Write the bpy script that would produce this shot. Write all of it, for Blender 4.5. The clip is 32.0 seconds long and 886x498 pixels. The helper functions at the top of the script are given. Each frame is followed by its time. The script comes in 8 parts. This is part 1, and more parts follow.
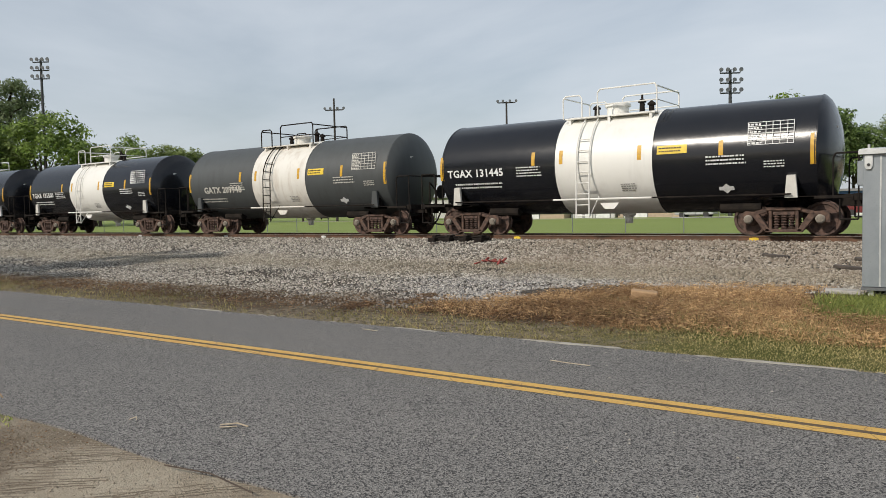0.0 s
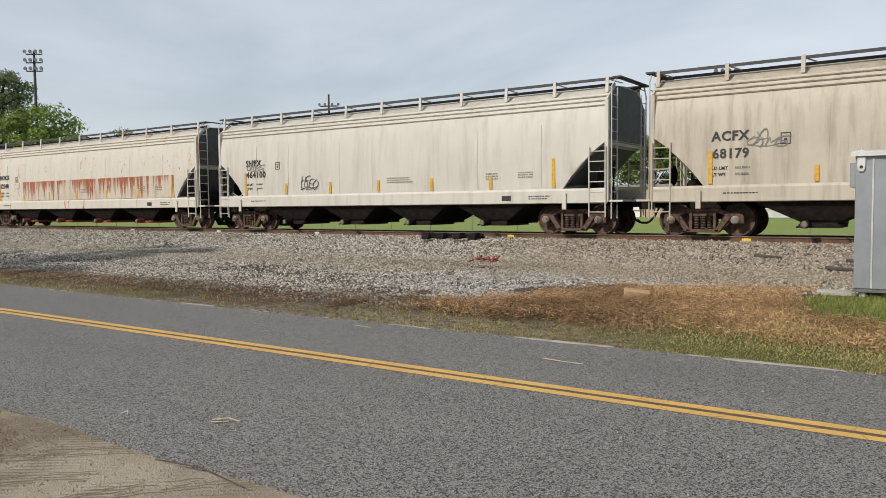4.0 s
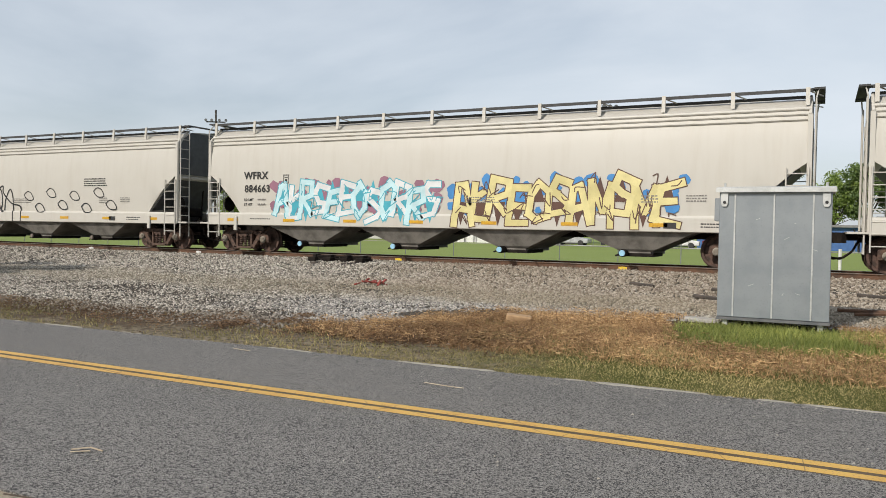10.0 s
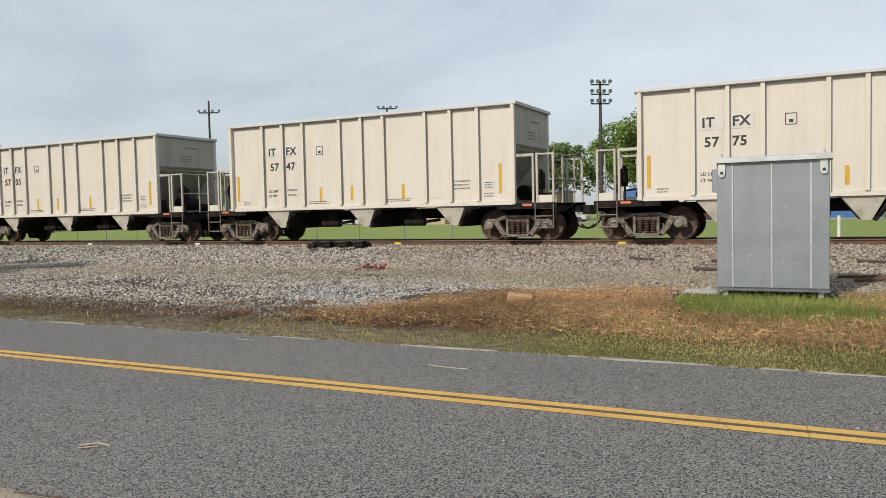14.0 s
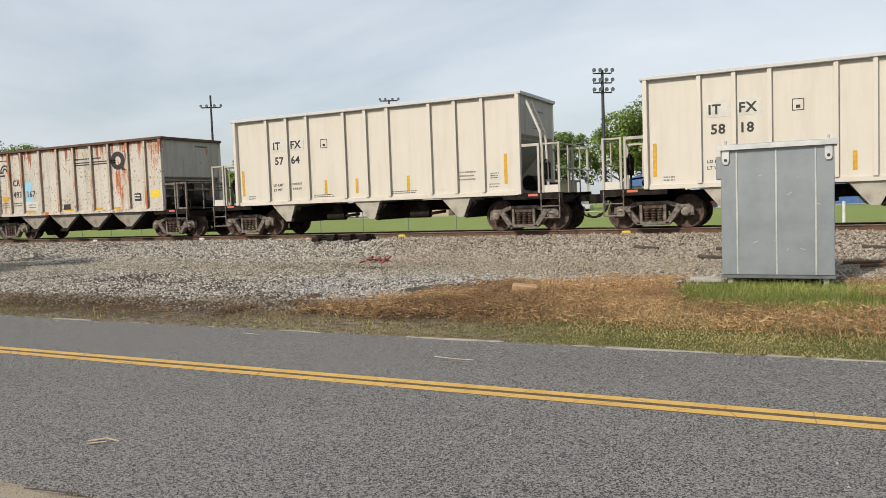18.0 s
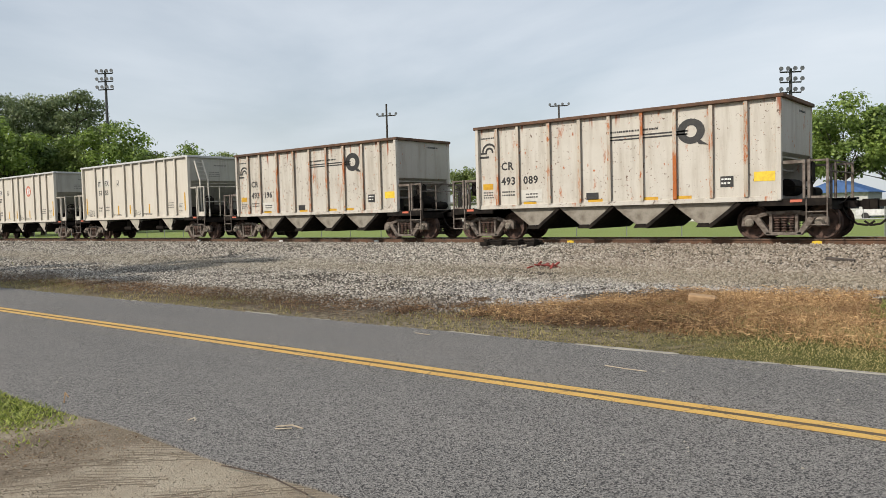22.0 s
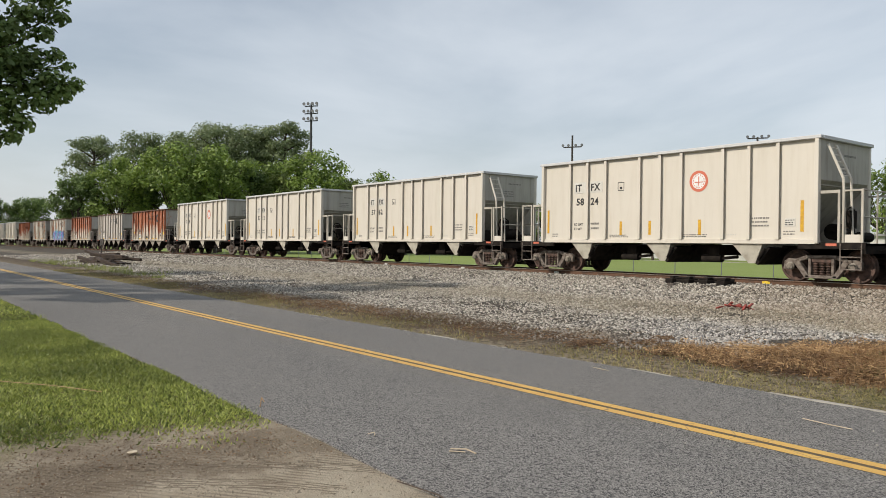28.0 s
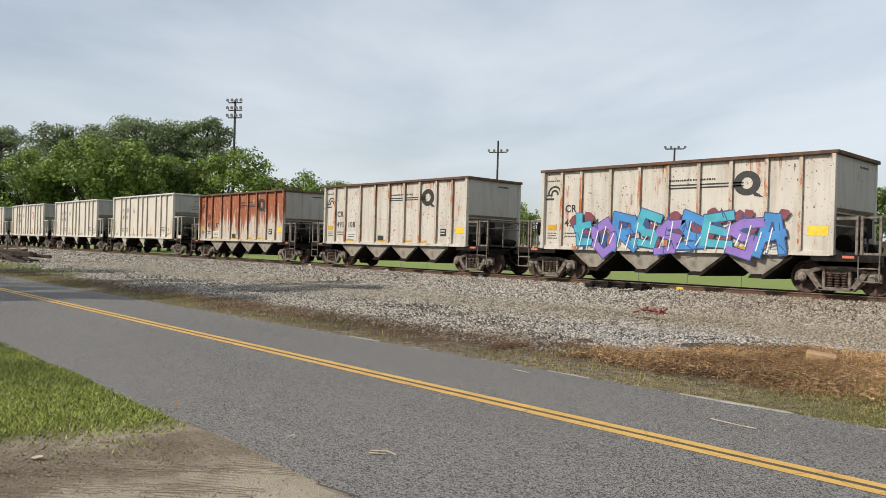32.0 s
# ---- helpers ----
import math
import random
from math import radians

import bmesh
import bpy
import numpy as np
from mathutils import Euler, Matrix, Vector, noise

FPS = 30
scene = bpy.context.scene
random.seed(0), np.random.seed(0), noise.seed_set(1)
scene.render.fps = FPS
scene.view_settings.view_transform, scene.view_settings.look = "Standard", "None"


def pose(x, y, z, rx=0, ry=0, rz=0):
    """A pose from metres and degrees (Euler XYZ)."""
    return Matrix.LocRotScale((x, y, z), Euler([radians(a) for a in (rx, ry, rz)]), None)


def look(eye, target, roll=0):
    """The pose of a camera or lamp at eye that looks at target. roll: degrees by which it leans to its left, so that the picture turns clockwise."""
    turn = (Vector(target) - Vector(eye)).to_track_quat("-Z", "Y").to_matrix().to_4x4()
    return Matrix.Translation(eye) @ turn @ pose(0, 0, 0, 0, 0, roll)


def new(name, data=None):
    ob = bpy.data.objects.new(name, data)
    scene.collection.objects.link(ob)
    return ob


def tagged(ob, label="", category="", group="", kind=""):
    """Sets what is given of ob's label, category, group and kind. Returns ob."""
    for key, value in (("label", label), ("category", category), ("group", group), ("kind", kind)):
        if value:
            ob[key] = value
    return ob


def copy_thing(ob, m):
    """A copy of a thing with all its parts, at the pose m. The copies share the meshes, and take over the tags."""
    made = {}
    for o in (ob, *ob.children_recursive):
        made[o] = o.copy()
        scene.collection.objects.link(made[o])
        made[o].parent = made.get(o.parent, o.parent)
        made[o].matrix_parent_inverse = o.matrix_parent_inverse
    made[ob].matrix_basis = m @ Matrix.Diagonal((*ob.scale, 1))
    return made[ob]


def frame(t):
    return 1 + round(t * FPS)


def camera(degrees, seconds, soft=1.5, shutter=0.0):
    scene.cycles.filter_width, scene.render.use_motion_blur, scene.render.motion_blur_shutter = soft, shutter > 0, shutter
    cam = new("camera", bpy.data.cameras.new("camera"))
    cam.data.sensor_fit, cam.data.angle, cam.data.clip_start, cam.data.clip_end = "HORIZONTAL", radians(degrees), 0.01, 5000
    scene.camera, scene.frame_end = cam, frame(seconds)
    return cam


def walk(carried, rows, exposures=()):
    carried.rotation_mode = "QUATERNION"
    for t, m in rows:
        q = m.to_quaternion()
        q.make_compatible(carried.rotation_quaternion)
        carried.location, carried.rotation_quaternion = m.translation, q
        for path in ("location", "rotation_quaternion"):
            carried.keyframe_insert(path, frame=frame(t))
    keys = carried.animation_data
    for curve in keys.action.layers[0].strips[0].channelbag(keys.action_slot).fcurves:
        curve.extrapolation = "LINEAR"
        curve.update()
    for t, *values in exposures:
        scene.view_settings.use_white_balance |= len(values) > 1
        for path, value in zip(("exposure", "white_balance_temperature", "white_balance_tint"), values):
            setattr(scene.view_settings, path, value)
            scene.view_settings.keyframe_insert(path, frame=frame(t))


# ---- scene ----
cam = camera(60.47, 32.0, soft=0.65)
PATH = [
    (0.0, pose(-0.008, -0.011, 1.606, 86.92, 1.22, 35.17)),
    (0.5, pose(-0.007, -0.018, 1.608, 87.24, 0.82, 35.76)),
    (1.0, pose(-0.007, -0.022, 1.604, 87.41, 0.70, 36.26)),
    (1.5, pose(-0.007, -0.018, 1.602, 87.41, 0.70, 35.59)),
    (2.0, pose(-0.010, -0.024, 1.604, 87.26, 0.50, 35.42)),
    (2.5, pose(-0.010, -0.019, 1.602, 87.07, 0.54, 35.30)),
    (3.0, pose(-0.008, -0.017, 1.602, 87.28, 0.32, 34.95)),
    (3.5, pose(-0.012, -0.016, 1.601, 86.81, 0.56, 34.83)),
    (5.5, pose(-0.009, -0.004, 1.599, 86.73, -0.17, 33.38)),
    (6.0, pose(-0.003, -0.004, 1.595, 88.77, -0.90, 31.97)),
    (6.5, pose(-0.003, 0.002, 1.593, 88.85, -1.00, 30.64)),
    (7.0, pose(-0.001, -0.002, 1.596, 88.35, -1.16, 30.45)),
    (7.5, pose(0.005, -0.002, 1.596, 87.63, -1.00, 30.34)),
    (8.0, pose(0.011, 0.006, 1.602, 87.85, -1.28, 29.36)),
    (8.5, pose(0.015, 0.008, 1.610, 88.04, -1.10, 28.23)),
    (9.0, pose(0.025, 0.012, 1.610, 88.40, -1.17, 27.47)),
    (9.5, pose(0.025, 0.006, 1.612, 88.56, -1.32, 26.52)),
    (10.0, pose(0.027, 0.011, 1.608, 88.50, -0.99, 26.42)),
    (10.5, pose(0.028, 0.010, 1.609, 88.01, -0.57, 26.72)),
    (11.0, pose(0.030, 0.012, 1.614, 87.65, -0.23, 27.17)),
    (11.5, pose(0.034, 0.016, 1.616, 87.57, 0.19, 26.90)),
    (12.0, pose(0.036, 0.008, 1.609, 87.80, 1.02, 26.72)),
    (12.5, pose(0.034, 0.013, 1.611, 87.67, 0.90, 26.34)),
    (13.0, pose(0.033, 0.014, 1.608, 87.41, 0.85, 26.08)),
    (13.5, pose(0.033, 0.020, 1.608, 87.14, 1.13, 26.40)),
    (14.0, pose(0.030, 0.023, 1.607, 87.16, 1.30, 26.29)),
    (14.5, pose(0.028, 0.029, 1.601, 86.91, 1.60, 26.70)),
    (16.5, pose(0.027, 0.030, 1.604, 86.56, 2.44, 26.88)),
    (17.0, pose(0.027, 0.029, 1.604, 86.69, 2.34, 26.78)),
    (17.5, pose(0.026, 0.024, 1.605, 86.73, 2.12, 26.64)),
    (18.0, pose(0.029, 0.021, 1.607, 86.53, 2.13, 26.55)),
    (18.5, pose(0.033, 0.021, 1.605, 86.49, 2.25, 26.36)),
    (19.0, pose(0.037, 0.014, 1.606, 86.64, 2.48, 26.20)),
    (19.5, pose(0.040, 0.011, 1.607, 86.52, 2.47, 26.17)),
    (20.0, pose(0.039, 0.007, 1.604, 86.32, 2.26, 26.04)),
    (20.5, pose(0.028, 0.014, 1.602, 86.00, 2.26, 26.25)),
    (21.0, pose(0.013, 0.012, 1.601, 85.65, 1.98, 28.91)),
    (21.5, pose(-0.015, 0.006, 1.603, 87.21, 2.18, 35.16)),
    (22.0, pose(-0.025, 0.003, 1.598, 87.35, 1.53, 39.08)),
    (22.5, pose(-0.046, -0.014, 1.595, 87.42, 0.54, 42.33)),
    (23.0, pose(-0.049, -0.028, 1.599, 88.57, 0.45, 46.67)),
    (23.5, pose(-0.036, -0.037, 1.591, 90.83, 0.87, 51.45)),
    (24.0, pose(-0.027, -0.033, 1.590, 90.49, 0.40, 53.21)),
    (24.5, pose(-0.026, -0.036, 1.591, 90.27, 0.48, 53.13)),
    (25.0, pose(-0.027, -0.034, 1.591, 90.21, -0.23, 52.87)),
    (25.5, pose(-0.029, -0.034, 1.589, 90.43, -0.60, 52.42)),
    (27.5, pose(-0.037, -0.001, 1.571, 89.86, -0.73, 52.00)),
    (28.0, pose(-0.038, 0.000, 1.582, 89.74, -0.72, 52.65)),
    (28.5, pose(-0.038, 0.001, 1.579, 89.43, -0.64, 52.69)),
    (29.0, pose(-0.034, 0.002, 1.583, 89.57, -0.87, 52.07)),
    (29.5, pose(-0.034, 0.004, 1.580, 89.95, -1.11, 50.99)),
    (30.0, pose(-0.035, -0.002, 1.577, 89.65, -1.45, 50.55)),
    (30.5, pose(-0.036, -0.002, 1.577, 89.59, -1.55, 50.28)),
    (31.0, pose(-0.033, -0.003, 1.579, 89.51, -1.84, 49.01)),
    (31.5, pose(-0.025, 0.000, 1.580, 89.64, -1.83, 48.46)),
    (32.0, pose(-0.016, -0.005, 1.579, 90.04, -1.68, 47.02)),
]
EXPOSURES = ((0.0, -0.07, 6530, 10), (1.0, -0.17, 6430, 10), (2.0, -0.20, 6430, 10), (3.0, -0.10, 6465, 10), (6.0, 0.17, 6635, 10), (7.0, -0.02, 6250, 10), (8.0, -0.04, 6250, 10), (9.0, 0.06, 6500, 10), (10.0, 0.08, 6530, 10), (11.0, 0.07, 6500, 10), (12.0, -0.04, 6255, 10), (13.0, 0.05, 6500, 10), (14.0, 0.07, 6530, 10), (17.0, 0.13, 6605, 10), (19.0, 0.16, 6650, 10), (20.0, 0.16, 6635, 10), (22.0, 0.14, 6590, 10), (23.0, 0.10, 6560, 10), (24.0, 0.05, 6500, 10), (25.0, 0.08, 6500, 10), (28.0, 0.12, 6635, 10), (30.0, 0.12, 6590, 10), (31.0, 0.18, 6635, 10), (32.0, 0.20, 6620, 10))
walk(cam, PATH, EXPOSURES)

# ---- world and sun: hazy bright morning, sun behind the camera and a little to its left ----
SUN_ELEV, SUN_FROM = radians(35), Vector((-0.305, -0.952, 0)).normalized()
world = bpy.data.worlds.new("sky")
scene.world = world
world.use_nodes = True
wn, wl = world.node_tree.nodes, world.node_tree.links
wn.clear()
w_out, w_bg = wn.new("ShaderNodeOutputWorld"), wn.new("ShaderNodeBackground")
w_sky = wn.new("ShaderNodeTexSky")
w_sky.sky_type, w_sky.sun_disc = "NISHITA", False
w_sky.sun_elevation = SUN_ELEV
w_sky.sun_rotation = math.atan2(SUN_FROM.x, SUN_FROM.y)
w_sky.air_density, w_sky.dust_density, w_sky.ozone_density = 1.1, 1.6, 1.5
w_tc = wn.new("ShaderNodeTexCoord")
w_map = wn.new("ShaderNodeMapping")
w_map.inputs["Scale"].default_value = (1.0, 1.0, 2.9)
w_noise = wn.new("ShaderNodeTexNoise")
w_noise.inputs["Scale"].default_value = 1.55
w_noise.inputs["Detail"].default_value = 7
w_noise.inputs["Roughness"].default_value = 0.52
w_noise.inputs["Distortion"].default_value = 0.35
w_ramp = wn.new("ShaderNodeValToRGB")
w_ramp.color_ramp.elements[0].position, w_ramp.color_ramp.elements[0].color = 0.32, (0.30, 0.30, 0.30, 1)
w_ramp.color_ramp.elements[1].position, w_ramp.color_ramp.elements[1].color = 0.72, (0.92, 0.92, 0.92, 1)
w_mix = wn.new("ShaderNodeMix")
w_mix.data_type = "RGBA"
w_mix.inputs["B"].default_value = (8.25, 8.95, 9.75, 1)
w_bg.inputs["Strength"].default_value = 0.088
wl.new(w_tc.outputs["Generated"], w_map.inputs["Vector"])
wl.new(w_map.outputs["Vector"], w_noise.inputs["Vector"])
wl.new(w_noise.outputs["Fac"], w_ramp.inputs["Fac"])
wl.new(w_ramp.outputs["Color"], w_mix.inputs["Factor"])
wl.new(w_sky.outputs["Color"], w_mix.inputs["A"])
wl.new(w_mix.outputs["Result"], w_bg.inputs["Color"])
wl.new(w_bg.outputs["Background"], w_out.inputs["Surface"])
sun_data = bpy.data.lights.new("sun", "SUN")
sun_data.energy, sun_data.angle, sun_data.color = 3.3, radians(0.8), (1.0, 0.928, 0.832)
sun = new("sun", sun_data)
sun_way = Vector((SUN_FROM.x * math.cos(SUN_ELEV), SUN_FROM.y * math.cos(SUN_ELEV), math.sin(SUN_ELEV)))
sun.matrix_world = look(sun_way * 60, (0, 0, 0))

# ---- materials ----
def _tree(name):
    m = bpy.data.materials.new(name)
    m.use_nodes = True
    t = m.node_tree
    return m, t, t.nodes["Principled BSDF"]


def _noise(t, vec, scale, detail=4, rough=0.55, stretch=None):
    n = t.nodes.new("ShaderNodeTexNoise")
    n.inputs["Scale"].default_value = scale
    n.inputs["Detail"].default_value = detail
    n.inputs["Roughness"].default_value = rough
    if stretch:
        mp = t.nodes.new("ShaderNodeMapping")
        mp.inputs["Scale"].default_value = stretch
        t.links.new(vec, mp.inputs["Vector"])
        vec = mp.outputs["Vector"]
    t.links.new(vec, n.inputs["Vector"])
    return n.outputs["Fac"]


def _step(t, val, lo, hi, out=1.0):
    r = t.nodes.new("ShaderNodeMapRange")
    r.interpolation_type = "SMOOTHSTEP"
    r.inputs["From Min"].default_value, r.inputs["From Max"].default_value = lo, hi
    r.inputs["To Max"].default_value = out
    t.links.new(val, r.inputs["Value"])
    return r.outputs["Result"]


def _mix(t, fac, a, b):
    m = t.nodes.new("ShaderNodeMix")
    m.data_type = "RGBA"
    for sock, v in (("Factor", fac), ("A", a), ("B", b)):
        if isinstance(v, tuple):
            m.inputs[sock].default_value = (*v, 1)
        elif isinstance(v, (int, float)):
            m.inputs[sock].default_value = v
        else:
            t.links.new(v, m.inputs[sock])
    return m.outputs["Result"]


def _math(t, op, a, b):
    m = t.nodes.new("ShaderNodeMath")
    m.operation = op
    for i, v in enumerate((a, b)):
        if isinstance(v, (int, float)):
            m.inputs[i].default_value = v
        else:
            t.links.new(v, m.inputs[i])
    return m.outputs["Value"]


def _bump(t, b, height, strength, dist=0.01):
    n = t.nodes.new("ShaderNodeBump")
    n.inputs["Strength"].default_value, n.inputs["Distance"].default_value = strength, dist
    t.links.new(height, n.inputs["Height"])
    t.links.new(n.outputs["Normal"], b.inputs["Normal"])


def _obj(t):
    return t.nodes.new("ShaderNodeTexCoord").outputs["Object"]


def plain(name, col, col2=None, scale=6.0, rough=0.6, metal=0.0, bump=0.15, fine=40.0):
    """A surface with two scales of variation."""
    m, t, b = _tree(name)
    v = _obj(t)
    col2 = col2 or tuple(c * 0.72 for c in col)
    big = _step(t, _noise(t, v, scale, 5), 0.35, 0.7)
    small = _noise(t, v, fine, 3)
    c = _mix(t, big, col, col2)
    c = _mix(t, _step(t, small, 0.55, 0.8, 0.5), c, tuple(x * 0.7 for x in col2))
    t.links.new(c, b.inputs["Base Color"])
    b.inputs["Roughness"].default_value, b.inputs["Metallic"].default_value = rough, metal
    _bump(t, b, small, bump, 0.004)
    return m


def paint(name, col, dirt=0.3, rust=0.0, rough=0.42, dirt_col=(0.20, 0.17, 0.13), rust_top=0.0, speck=0.0, drip=0.0):
    """Car paint with vertical dirt streaks, patches of rust and a fine relief."""
    m, t, b = _tree(name)
    tc = _obj(t)
    oi = t.nodes.new("ShaderNodeObjectInfo")
    ad = t.nodes.new("ShaderNodeVectorMath")
    ad.operation = "ADD"
    sc = t.nodes.new("ShaderNodeVectorMath")
    sc.operation = "SCALE"
    cb = t.nodes.new("ShaderNodeCombineXYZ")
    for i in range(3):
        t.links.new(oi.outputs["Random"], cb.inputs[i])
    t.links.new(cb.outputs["Vector"], sc.inputs[0])
    sc.inputs["Scale"].default_value = 37.0
    t.links.new(tc, ad.inputs[0])
    t.links.new(sc.outputs["Vector"], ad.inputs[1])
    v = ad.outputs["Vector"]
    streak = _step(t, _noise(t, v, 2.6, 6, 0.62, (1.5, 1.5, 0.16)), 0.42, 0.78, dirt)
    cloud = _step(t, _noise(t, v, 0.9, 5, 0.6), 0.38, 0.75, dirt * 0.8)
    fine = _noise(t, v, 26, 4, 0.6)
    c = _mix(t, cloud, col, tuple(0.55 * a + 0.45 * d for a, d in zip(col, dirt_col)))
    c = _mix(t, streak, c, dirt_col)
    c = _mix(t, _step(t, fine, 0.62, 0.78, dirt * 0.6), c, tuple(d * 0.6 for d in dirt_col))
    rough_out = None
    if rust > 0:
        lo = 0.76 - 0.30 * rust
        rm = _step(t, _noise(t, v, 1.25, 9, 0.76, (1.5, 1.5, 0.35)), lo, lo + 0.10)
        spots = _step(t, _noise(t, v, 7.0, 6, 0.72, (1.0, 1.0, 0.6)), 0.72 - 0.16 * rust, 0.78 - 0.16 * rust)
        rm = _math(t, "MAXIMUM", rm, spots)
        if rust_top > 0:
            sep = t.nodes.new("ShaderNodeSeparateXYZ")
            t.links.new(tc, sep.inputs["Vector"])
            low = _noise(t, v, 1.0, 7, 0.66, (0.8, 0.8, 0.25))
            teeth = _math(t, "SINE", _math(t, "ADD", _math(t, "MULTIPLY", sep.outputs["X"], 3.5), _math(t, "MULTIPLY", low, 5.0)), 0.0)
            run = _math(t, "ADD", _math(t, "ADD", _math(t, "MULTIPLY", low, 3.6), _math(t, "MULTIPLY", teeth, 0.34)), sep.outputs["Z"])
            top = _step(t, run, rust_top - 0.1, rust_top + 0.4)
            # slanting flakes of sound paint left within the runs
            slant = t.nodes.new("ShaderNodeMapping")
            slant.inputs["Rotation"].default_value = (0, 0.75, 0)
            t.links.new(v, slant.inputs["Vector"])
            flake = _noise(t, slant.outputs["Vector"], 1.7, 9, 0.74, (0.9, 1.0, 1.8))
            top = _math(t, "MULTIPLY", top, _step(t, flake, 0.36, 0.47))
            ledge = _math(t, "ADD", sep.outputs["Z"], _math(t, "MULTIPLY", low, 0.6))
            top = _math(t, "MULTIPLY", top, _math(t, "SUBTRACT", 1.0, _step(t, ledge, 4.50, 4.56, 0.7)))
            wash = _math(t, "MULTIPLY", _step(t, run, rust_top - 0.5, rust_top + 0.3, 0.5), _step(t, flake, 0.36, 0.60))
            c = _mix(t, wash, c, (0.52, 0.34, 0.19))
            rm = _math(t, "MAXIMUM", rm, top)
        if drip > 0:
            sep = t.nodes.new("ShaderNodeSeparateXYZ")
            t.links.new(tc, sep.inputs["Vector"])
            fall = _math(t, "ADD", _math(t, "MULTIPLY", _noise(t, v, 3.6, 5, 0.66, (1.0, 1.0, 0.045)), 6.0), _math(t, "MULTIPLY", _noise(t, v, 0.45, 3, 0.5, (1.0, 1.0, 0.3)), 1.4))
            runs = _step(t, _math(t, "ADD", fall, sep.outputs["Z"]), drip, drip + 0.45)
            runs = _math(t, "MULTIPLY", runs, _step(t, _noise(t, v, 6.0, 6, 0.7, (1.0, 1.0, 0.3)), 0.30, 0.46))
            c = _mix(t, runs, c, _mix(t, _noise(t, v, 2.5, 5, 0.7), (0.42, 0.125, 0.042), (0.15, 0.045, 0.026)))
        if speck > 0:
            dots = _step(t, _noise(t, v, 11.0, 5, 0.62), 0.70 - 0.12 * speck, 0.735 - 0.12 * speck)
            dots = _math(t, "MULTIPLY", dots, _step(t, _noise(t, v, 0.8, 3), 0.36, 0.56))
            c = _mix(t, dots, c, (0.115, 0.062, 0.04))
        tone = _mix(t, _noise(t, v, 5.0, 5, 0.7), (0.56, 0.17, 0.038), (0.24, 0.075, 0.03))
        c = _mix(t, rm, c, tone)
        rough_out = _step(t, rm, 0.0, 1.0, 0.45)
    t.links.new(c, b.inputs["Base Color"])
    r = _math(t, "ADD", _math(t, "MULTIPLY", fine, 0.2), rough - 0.1)
    if rough_out is not None:
        r = _math(t, "ADD", r, rough_out)
    t.links.new(r, b.inputs["Roughness"])
    _bump(t, b, _math(t, "ADD", _noise(t, v, 1.1, 2), _math(t, "MULTIPLY", fine, 0.06)), 0.3, 0.03)
    return m


M_BLACK = paint("black_tank_paint", (0.008, 0.009, 0.012), 0.05, 0, 0.2, (0.06, 0.055, 0.05))
M_GREYTANK = paint("faded_grey_tank_paint", (0.06, 0.066, 0.066), 0.35, 0, 0.5, (0.03, 0.028, 0.025))
M_BAND = paint("white_band_paint", (0.76, 0.75, 0.70), 0.12, 0, 0.4)
M_BAND_OLD = paint("stained_white_band_paint", (0.72, 0.70, 0.64), 0.4, 0.22, 0.45, (0.33, 0.24, 0.15))
M_HOP_WHITE = paint("pale_grey_hopper_paint", (0.49, 0.49, 0.475), 0.2, 0, 0.65, (0.34, 0.31, 0.26))
M_HOP_CLEAN = paint("white_hopper_and_chord_sheen", (0.52, 0.525, 0.52), 0.16, 0, 0.65, (0.4, 0.38, 0.34))
M_HOP_BEIGE = paint("dirty_beige_hopper_paint", (0.47, 0.425, 0.345), 0.6, 0.08, 0.55, (0.20, 0.165, 0.12))
M_HOP_DULL = paint("dull_grey_hopper_paint", (0.54, 0.52, 0.465), 0.4, 0, 0.55, (0.27, 0.23, 0.18))
M_HOP_RUST = paint("rust_run_hopper_paint", (0.52, 0.505, 0.465), 0.25, 0.12, 0.5, (0.35, 0.27, 0.18), rust_top=5.2)
M_HOP_RUST2 = paint("rust_spotted_hopper_paint", (0.57, 0.54, 0.475), 0.3, 0.62, 0.5, (0.35, 0.27, 0.18))
M_HOP_DULL2 = paint("cream_grey_hopper_paint", (0.52, 0.50, 0.45), 0.18, 0, 0.5, (0.34, 0.29, 0.22))
M_RAILC = paint("grimy_cream_rail_paint", (0.46, 0.43, 0.365), 0.7, 0.3, 0.6, (0.12, 0.10, 0.075))
M_PATCH_DARK = plain("dusty_grey_sheet", (0.33, 0.30, 0.25), (0.17, 0.145, 0.115), 3, 0.8)
M_CREAM = paint("cream_hopper_paint", (0.60, 0.56, 0.485), 0.22, 0, 0.55, (0.36, 0.30, 0.21))
M_CR_SPOT = paint("rust_speckled_hopper_paint", (0.55, 0.52, 0.455), 0.5, 0.72, 0.6, (0.24, 0.19, 0.13), speck=1.0, drip=7.3)
M_CR = paint("weathered_white_hopper_paint", (0.56, 0.53, 0.47), 0.5, 0.60, 0.6, (0.24, 0.19, 0.13), speck=0.7, drip=7.75)
M_CR_RIB = paint("rust_edged_rib_paint", (0.50, 0.45, 0.37), 0.6, 0.9, 0.65, (0.20, 0.14, 0.09))
M_CR_RUST = paint("rusted_hopper_paint", (0.52, 0.475, 0.40), 0.6, 0.62, 0.65, (0.26, 0.16, 0.09), speck=0.6, drip=5.55)
M_CR_GREY = paint("greyed_hopper_paint", (0.45, 0.42, 0.375), 0.6, 0.6, 0.6, (0.25, 0.2, 0.15))
# near-black with little sheen: shade under the cars is put into the colour
M_UNDER = plain("shade_black_underframe", (0.012, 0.010, 0.009), (0.026, 0.021, 0.017), 5, 0.9)
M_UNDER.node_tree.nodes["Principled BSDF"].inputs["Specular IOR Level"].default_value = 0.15
